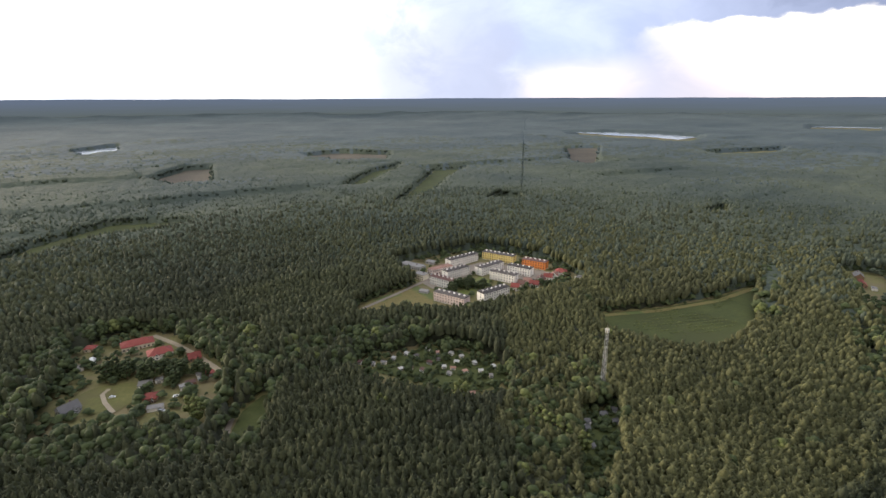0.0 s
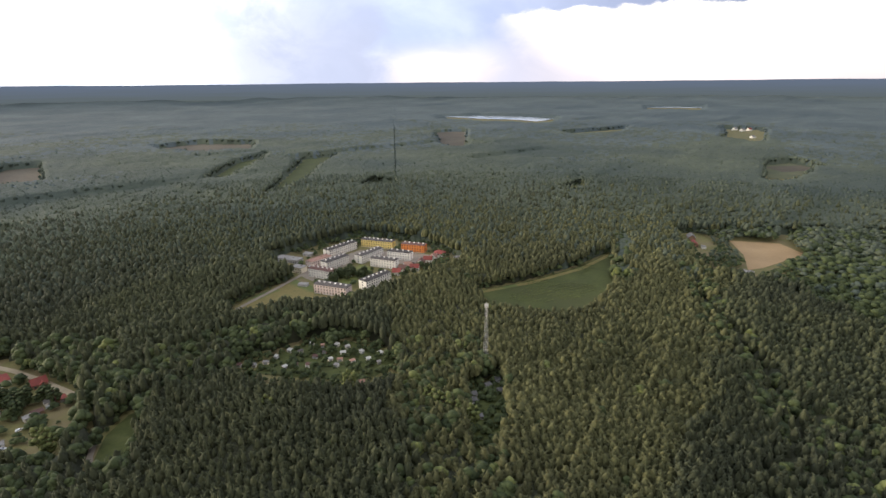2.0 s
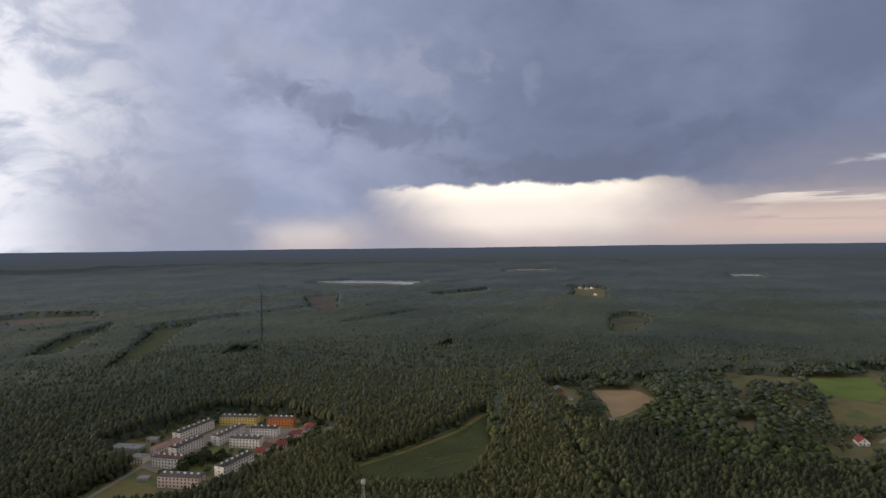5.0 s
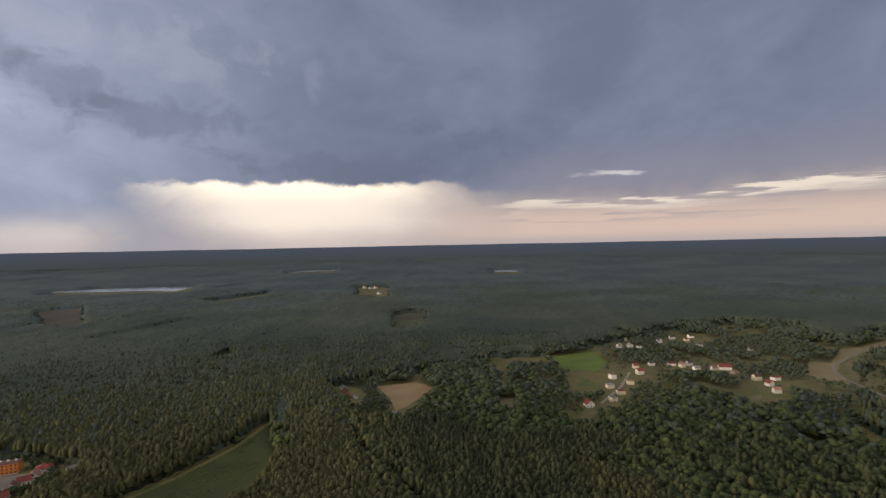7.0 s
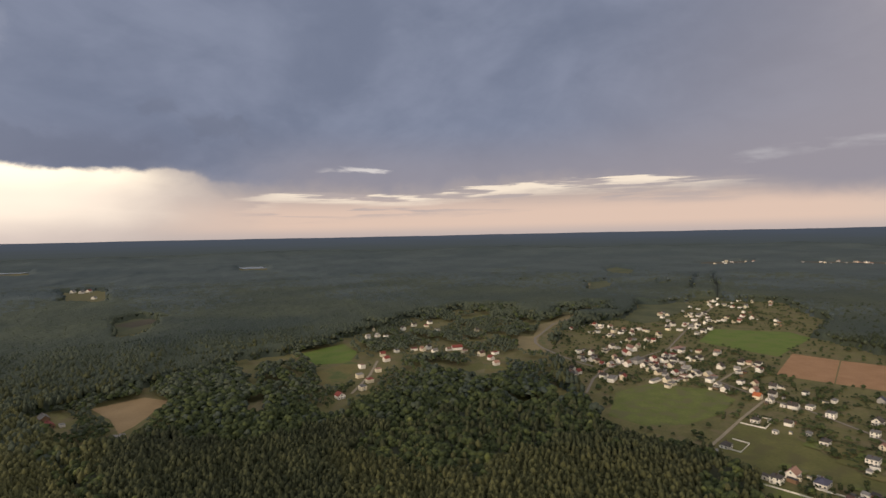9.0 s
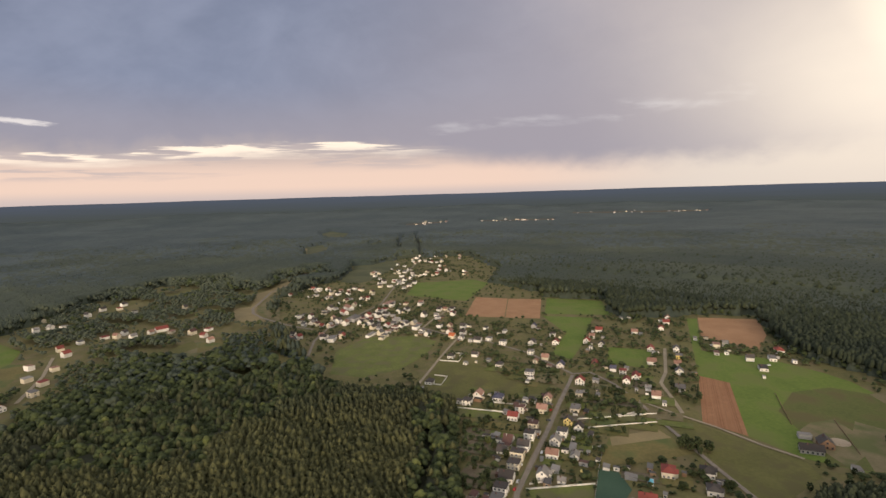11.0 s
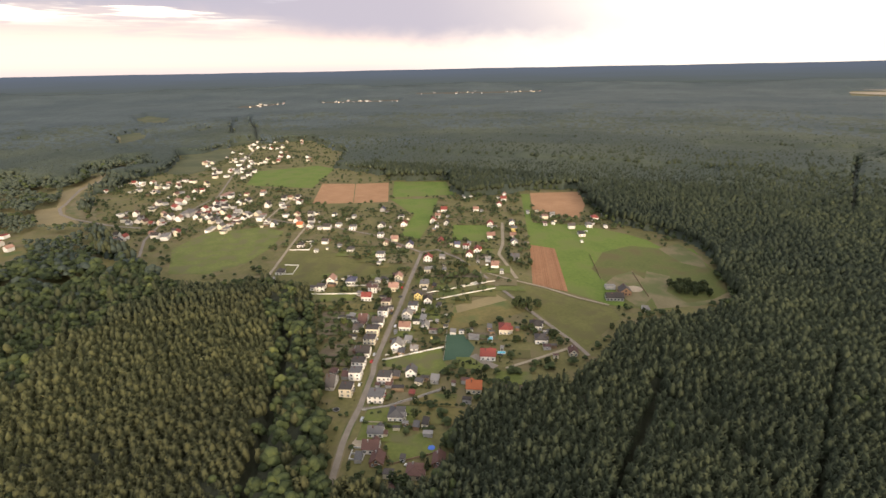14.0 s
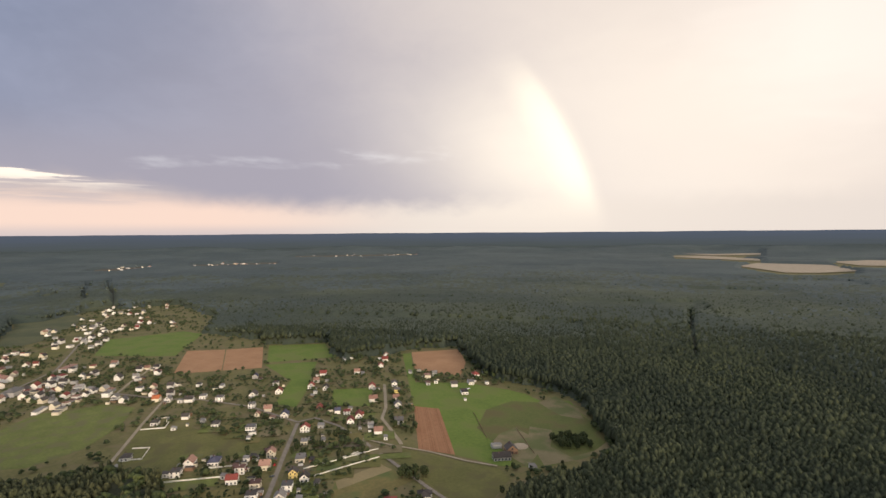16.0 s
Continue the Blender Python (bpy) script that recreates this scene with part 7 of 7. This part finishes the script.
house("S", -184, 343, 35, 7, 4, 2.4, "brown", "brown")
house("S", -280, 365, 35, 6, 5, 2.6, "grey", "white")
house("S", -13, 396, -10, 3.2, 2.9, 2.2, "pale", "white")
house("S", 6, 388, -38, 3.4, 3.1, 2.4, "pale", "white")
house("S", 14, 383, 26, 3.7, 2.5, 2.1, "pale", "cream")
house("S", -47, 373, -13, 4.5, 2.2, 2.3, "grey", "cream")
house("S", -55, 371, -16, 2.9, 2.5, 2.4, "grey", "white")
house("S", -33, 363, 37, 3.3, 2.6, 2.1, "pale", "brown")
house("S", -25, 363, -5, 2.8, 3.1, 2.4, "brown", "cream")
house("S", -16, 361, -40, 4.4, 2.8, 2.4, "brown", "white")
house("S", 0, 366, 12, 3.4, 2.5, 2.2, "pale", "cream")
house("S", 7, 364, -7, 4.2, 2.2, 2.0, "tan", "cream")
house("S", 16, 359, 26, 3.7, 2.7, 2.2, "tan", "white")
house("S", 4, 356, -32, 3.4, 2.4, 2.3, "grey", "white")
house("S", 28, 359, 5, 3.5, 2.8, 2.3, "pale", "cream")
house("S", -11, 373, -28, 4.3, 2.9, 2.1, "brown", "grey")
house("S", 14, 333, -10, 2.8, 3.1, 2.1, "pale", "white")
house("S", 20, 327, 5, 4.0, 3.1, 2.5, "tan", "wood")
house("S", -5, 389, 1, 2.6, 2.5, 2.5, "tan", "brown")
house("S", -22, 384, 39, 4.0, 2.3, 2.3, "dark", "cream")
house("S", -66, 374, -23, 3.1, 2.8, 2.1, "brown", "white")
house("S", 35, 352, 6, 2.7, 2.4, 2.4, "grey", "cream")
house("S", 24, 372, 33, 2.8, 3.2, 2.2, "pale", "white")
house("S", -40, 380, -33, 2.7, 2.9, 2.3, "pale", "grey")
house("S", -30, 388, -35, 3.7, 2.8, 2.2, "pale", "white")
house("S", 38, 366, 27, 3.2, 3.2, 2.3, "pale", "brown")
house("S", -4, 378, -15, 3.1, 2.6, 2.0, "dark", "brown")
house("S", 10, 374, -9, 3.9, 2.6, 2.1, "pale", "white")
house("S", 104, 302, 13, 4.5, 3.5, 2.2, "slate", "grey")
house("S", 110, 294, 12, 4.5, 3.5, 2.2, "slate", "grey")
house("S", 91, 294, -1, 4.5, 3.5, 2.2, "slate", "white")
house("S", 89, 287, 2, 4.5, 3.5, 2.2, "slate", "white")
house("S", 88, 270, -32, 4.5, 3.5, 2.2, "slate", "grey")
house("S", 112, 307, -19, 4.5, 3.5, 2.2, "slate", "grey")
house("G", 475, 574, 60, 16, 9, 3.6, "grey", "brown")
house("G", 458, 547, 60, 14, 9, 2.8, "red", "brown")
house("S", 463, 535, 60, 8, 5, 2.4, "grey", "white")
house("S", 441, 531, 60, 6, 4, 2.4, "grey", "white")
house("S", 442, 445, 30, 9, 5, 2.6, "grey", "white")
house("S", 447, 442, 30, 7, 5, 2.6, "grey", "white")
house("G", 1704, 1891, 20, 22, 14, 6, "grey", "white")
house("G", 1696, 1839, 20, 24, 14, 6, "grey", "white")
house("G", 1739, 1851, 20, 22, 14, 6, "red", "white")
house("G", 1530, 1608, 20, 20, 12, 5, "grey", "white")

# ---- fences ----
fence([(307, -148), (297, -195)], "white", 1.5)
fence([(312, -153), (311, -167)], "white", 1.5)
fence([(373, -238), (368, -268), (362, -297)], "white", 1.5)
fence([(391, -239), (384, -270), (378, -299)], "white", 1.5)
fence([(342, -222), (341, -231)], "white", 1.5)
fence([(453, -149), (425, -190)], "white", 1.5)
fence([(455, -181), (435, -211)], "white", 1.5)
fence([(594, -175), (581, -194), (608, -211), (619, -198)], "white", 1.5)
fence([(526, -137), (515, -152), (537, -166), (547, -154)], "white", 1.5)
fence([(281, -184), (314, -209), (341, -231)], "grey", 1.2)
fence([(229, -104), (209, -102)], "wood", 1.2)
fence([(209, -102), (206, -115), (202, -129)], "wood", 1.2)
fence([(387, -271), (384, -284), (376, -309)], "white", 1.5)
fence([(368, -267), (362, -298)], "white", 1.5)
fence([(385, -270), (385, -293)], "white", 1.5)
fence([(261, -110), (256, -124), (254, -141), (251, -161)], "grey", 1.5)
fence([(319, -397), (376, -445)], "wood", 1.1)
fence([(314, -438), (265, -398)], "wood", 1.1)


# ---- trees in gardens, hedgerows and copses ----
def is_free(x, y, gap=2.5):
    ok = np.ones(np.shape(x), bool)
    for hx, hy, s in HOUSES:
        ok &= np.hypot(x - hx, y - hy) > s * 0.55 + gap
    for p in FIELDS:
        ok &= ~inside_poly(x, y, p)
    for line, w in ROADS:
        ok &= ~near_line(x, y, line, w)
    return ok


# garden plots along the street: grass, hay, bare soil
PLOT_FIELDS = len(FIELDS)
rp = random.Random(12)
ax, ay = 0.775, -0.632
for side_ in (-1, 1):
    u = 4.0
    while u < 330:
        wide = rp.uniform(12, 24)
        v = 9.0
        while v < 95:
            deep = rp.uniform(14, 34)
            corner = [(240 + ax * (u + i) - ay * side_ * (v + j), -85 + ay * (u + i) + ax * side_ * (v + j)) for i, j in ((0.6, 0), (wide - 0.6, 0), (wide - 0.6, deep), (0.6, deep))]
            mx, my = np.array([c[0] for c in corner]), np.array([c[1] for c in corner])
            if inside_poly(mx, my, VILLAGE).all() and is_free(np.array([mx.mean()]), np.array([my.mean()]), -99)[0] and rp.random() < 0.72:
                field("garden_plot", [(round(cx, 1), round(cy, 1)) for cx, cy in corner], rp.choice((M_MEADOW2, M_MEADOW2, M_OLIVE2, M_OLIVE, M_PADDOCK, M_GARDEN)), 0.02, "garden plot of grass and worn beds behind houses")
            v += deep + 1.2
        u += wide
del FIELDS[PLOT_FIELDS:]

# sheds and lean-tos in the gardens
sheds = []
for hx_, hy_, size in list(HOUSES):
    far_ = math.hypot(hx_, hy_)
    if size > 16 or not inside_poly(np.array(hx_), np.array(hy_), VILLAGE):
        continue
    for _ in range(3 if far_ < 520 else 1):
        a_, d_ = rp.uniform(0, 6.283), rp.uniform(9, 17)
        px, py = hx_ + d_ * math.cos(a_), hy_ + d_ * math.sin(a_)
        if is_free(np.array([px]), np.array([py]), -0.5)[0] and inside_poly(np.array(px), np.array(py), VILLAGE) and rp.random() < 0.7:
            sheds.append((px, py))
            big = rp.random() < 0.4
            house("S", round(px, 1), round(py, 1), rp.choice((-39, 51)) + rp.randint(-6, 6), rp.uniform(5, 8) if big else rp.uniform(2.6, 4.2), rp.uniform(3.4, 5) if big else rp.uniform(2.2, 3), rp.uniform(2.1, 2.8),
                  rp.choice(("dark", "grey", "brown", "slate", "dark")), rp.choice(("grey", "brown", "white", "wood", "cream")))

HX = np.array([(q[0], q[1]) for q in HOUSES], float)
cand_x, cand_y = rng.uniform(150, 1700, 40000), rng.uniform(-680, 120, 40000)
k = inside_poly(cand_x, cand_y, VILLAGE) & is_free(cand_x, cand_y)
cand_x, cand_y = cand_x[k], cand_y[k]
near = np.array([np.min(np.hypot(HX[:, 0] - px, HX[:, 1] - py)) for px, py in zip(cand_x, cand_y)])
dist = np.hypot(cand_x, cand_y)
k = (rng.random(len(cand_x)) < np.where(near < 28, 0.52, 0.20) * np.where(wob(cand_x, cand_y, 90, 3.0) > -0.1, 1.0, 0.35)) & ((cand_x < 560) | (rng.random(len(cand_x)) < 0.75))
cand_x, cand_y, dist = cand_x[k], cand_y[k], dist[k]
close = (dist < 560)
single = close & (np.cumsum(close) <= 185)
for px, py in zip(cand_x[single], cand_y[single]):
    tree(round(float(px), 1), round(float(py), 1), float(rng.uniform(3.2, 8.0)), int(rng.choice([0, 1, 2, 2, 1, 4, 5, 3], p=[.2, .2, .15, .1, .1, .1, .1, .05])), float(rng.uniform(0, 360)))
rest = ~single
wood("garden_trees", "bush", cand_x[rest], cand_y[rest], rng.uniform(3.0, 7.2, rest.sum()), M_LEAF, "scattered green garden trees and hedges of the village", 1.4, 41)
# copses
for cx, cy, r, n, kind, hh in ((252, -440, 16, 40, 0, 8), (262, -470, 7, 10, 1, 6), (312, -293, 10, 12, 0, 8), (306, -302, 6, 10, 1, 7), (500, -215, 20, 14, 2, 7), (470, -240, 8, 10, 1, 6), (30, 545, 15, 22, 0, 10), (22, 532, 13, 20, 1, 10), (98, 528, 14, 14, 2, 7), (120, 545, 14, 14, 1, 7),
                               (-243, 352, 8, 7, 1, 15), (-218, 353, 9, 8, 2, 14), (-190, 352, 11, 10, 0, 13), (-214, 326, 8, 8, 1, 8), (203, -77, 5, 5, 1, 9), (196, -84, 5, 5, 2, 9), (190, -96, 5, 4, 0, 8)):
    for i in range(n):
        a, d = rng.random() * 6.283, r * math.sqrt(rng.random())
        px, py = cx + d * math.cos(a) * 1.2, cy + d * math.sin(a)
        if is_free(np.array(px), np.array(py), 0.5) or kind in (5, 0):
            tree(round(px, 1), round(py, 1), float(hh * rng.uniform(0.75, 1.2)), kind, float(rng.uniform(0, 360)))
# other clearings: bushes and small trees
bx, by = [], []
for poly, n in ((ESTATE, 800), (HAMLET, 520), (PLOT, 70)):
    p = np.array(poly, float)
    x, y = rng.uniform(p[:, 0].min(), p[:, 0].max(), n), rng.uniform(p[:, 1].min(), p[:, 1].max(), n)
    k = inside_poly(x, y, poly) & is_free(x, y, 1.5)
    bx.append(x[k])
    by.append(y[k])
bx, by = np.concatenate(bx), np.concatenate(by)
wood("garden_trees", "bush", bx, by, rng.uniform(2.5, 9.5, len(bx)), M_LEAF, "bushes and small garden trees between plots", 1.3, 42)
for poly, n, top, label in ((ALLOT, 560, 4.8, "low bushes and fruit trees of the allotment"), (PLOT, 260, 6.5, "low bushes of a small plot in the wood")):
    p = np.array(poly, float)
    x, y = rng.uniform(p[:, 0].min(), p[:, 0].max(), n), rng.uniform(p[:, 1].min(), p[:, 1].max(), n)
    k = inside_poly(x, y, poly) & np.array([min(math.hypot(px - q[0], py - q[1]) for q in HOUSES) > 2.8 for px, py in zip(x, y)])
    wood("garden_trees", "bush", x[k], y[k], rng.uniform(1.2, top, k.sum()), M_LEAF, label, 1.4, 46)
p = np.array(ALLOT, float)
x, y = rng.uniform(p[:, 0].min(), p[:, 0].max(), 150), rng.uniform(p[:, 1].min(), p[:, 1].max(), 150)
k = inside_poly(x, y, ALLOT) & np.array([min(math.hypot(px - q[0], py - q[1]) + 0.35 * max(0, q[1] - py - 14) for q in HOUSES) > 4.5 for px, py in zip(x, y)])
wood("garden_trees", "leaf", x[k], y[k], rng.uniform(5.0, 9.5, k.sum()) + 4.0 * (y[k] > 385), M_LEAF, "fruit trees and birches among the allotment sheds", 1.0, 48)
# rows of young trees in the plantation
rows_x, rows_y = np.meshgrid(np.arange(140, 345, 2.6), np.arange(400, 545, 6.0))
rows_x, rows_y = rows_x.ravel() + rng.uniform(-0.7, 0.7, rows_x.size), rows_y.ravel() + rng.uniform(-0.7, 0.7, rows_x.size) + 0.25 * (rows_x.ravel() - 140)
k = inside_poly(rows_x, rows_y, FIELD) & (wob(rows_x, rows_y, 70, 2.0) + np.where(inside_poly(rows_x, rows_y, [(190, 462), (245, 476), (275, 448), (225, 422)]), 1.0, -0.35) > 0.0)
wood("young_trees", "dome", rows_x[k], rows_y[k], rng.uniform(1.0, 2.0, k.sum()), M_LEAF_Y, "rows of young bushy trees in a plantation", 2.2, 43)

# scrub between the meadows
x, y = spots(380, 1560, 6.6)
k = is_open(x, y) & ~inside_poly(x, y, VILLAGE) & (inside_poly(x, y, [(330, 640), (1100, 640), (1600, 200), (1600, -140), (700, -40), (480, -160), (330, 0)])) & (wob(x, y, 190, 4.0) + 0.8 * wob(x, y, 70, 5.0) + 0.5 * wob(x, y, 27, 7.0) > np.where((np.hypot(x, y) > 740) & (x > 640), -0.15, -0.80))
for p in (FIELD, FARM):
    k &= ~inside_poly(x, y, p)
x, y = x[k], y[k]
away = np.hypot(x, y)
k = is_free(x, y, 7.0) & is_free(x * (1 + 12 / away), y * (1 + 12 / away), 6.0) & is_free(x * (1 + 24 / away), y * (1 + 24 / away), 5.0) & is_free(x * (1 + 36 / away), y * (1 + 36 / away), 2.0)
x, y = x[k], y[k]
away, die = np.hypot(x, y), rng.random(len(x))
# Distant scrub takes the bluer canopy colour, so haze is painted in.
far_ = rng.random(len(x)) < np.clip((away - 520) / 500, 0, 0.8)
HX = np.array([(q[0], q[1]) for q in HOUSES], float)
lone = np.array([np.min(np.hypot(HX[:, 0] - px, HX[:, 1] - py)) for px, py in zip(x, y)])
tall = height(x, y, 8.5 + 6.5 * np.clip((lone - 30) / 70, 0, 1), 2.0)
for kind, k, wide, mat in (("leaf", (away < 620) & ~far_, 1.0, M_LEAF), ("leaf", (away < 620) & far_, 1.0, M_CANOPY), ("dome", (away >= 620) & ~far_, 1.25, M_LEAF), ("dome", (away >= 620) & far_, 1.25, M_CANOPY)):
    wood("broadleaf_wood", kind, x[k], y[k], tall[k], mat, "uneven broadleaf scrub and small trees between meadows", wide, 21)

# low shrubs and beds close round the houses
x, y = rng.uniform(170, 1500, 60000), rng.uniform(-640, 100, 60000)
k = inside_poly(x, y, VILLAGE) & is_free(x, y, -1.2)
x, y = x[k], y[k]
near = np.array([np.min(np.hypot(HX[:, 0] - px, HX[:, 1] - py)) for px, py in zip(x, y)])
k = (near < 24) & (rng.random(len(x)) < 0.30) & (wob(x, y, 40, 2.0) > -0.45)
wood("garden_shrubs", "bush", x[k], y[k], rng.uniform(0.8, 2.6, k.sum()), M_LEAF, "low shrubs, beds and hedges round the village houses", 1.9, 47)

# hedges and low shrubs between the plots
hx, hy = [], []
for side_ in (-1, 1):
    u = 4.0
    while u < 330:
        u += rng.uniform(12, 24)
        v0, v1 = 12 + 20 * rng.random(), 45 + 45 * rng.random()
        v = np.arange(v0, v1, 2.2)
        hx.append(240 + ax * u - ay * side_ * v + rng.normal(0, 0.5, v.size))
        hy.append(-85 + ay * u + ax * side_ * v + rng.normal(0, 0.5, v.size))
for n in range(60):
    u, v, a = rng.uniform(0, 1, 3)
    px, py = 330 + 420 * u, -200 - 320 * v
    w = np.arange(0, 30, 2.3)
    d = (ax, ay) if a < 0.5 else (-ay, ax)
    hx.append(px + d[0] * w)
    hy.append(py + d[1] * w)
hx, hy = np.concatenate(hx), np.concatenate(hy)
k = inside_poly(hx, hy, VILLAGE) & is_free(hx, hy, -1.0) & (rng.random(hx.size) < 0.62)
wood("garden_hedges", "bush", hx[k], hy[k], rng.uniform(1.0, 2.7, k.sum()), M_LEAF, "clipped and wild hedges between garden plots", 2.2, 44)

# pale trees standing out of the dark woods
for px, py, hh in ((-163, 301, 13), (-158, 297, 11), (71, 269, 12), (66, 276, 14), (80, 262, 12), (60, 286, 13), (-40, 300, 13), (12, 318, 13), (96, 341, 12)):
    tree(px, py, hh * 1.35, 3, px * 7 % 360)
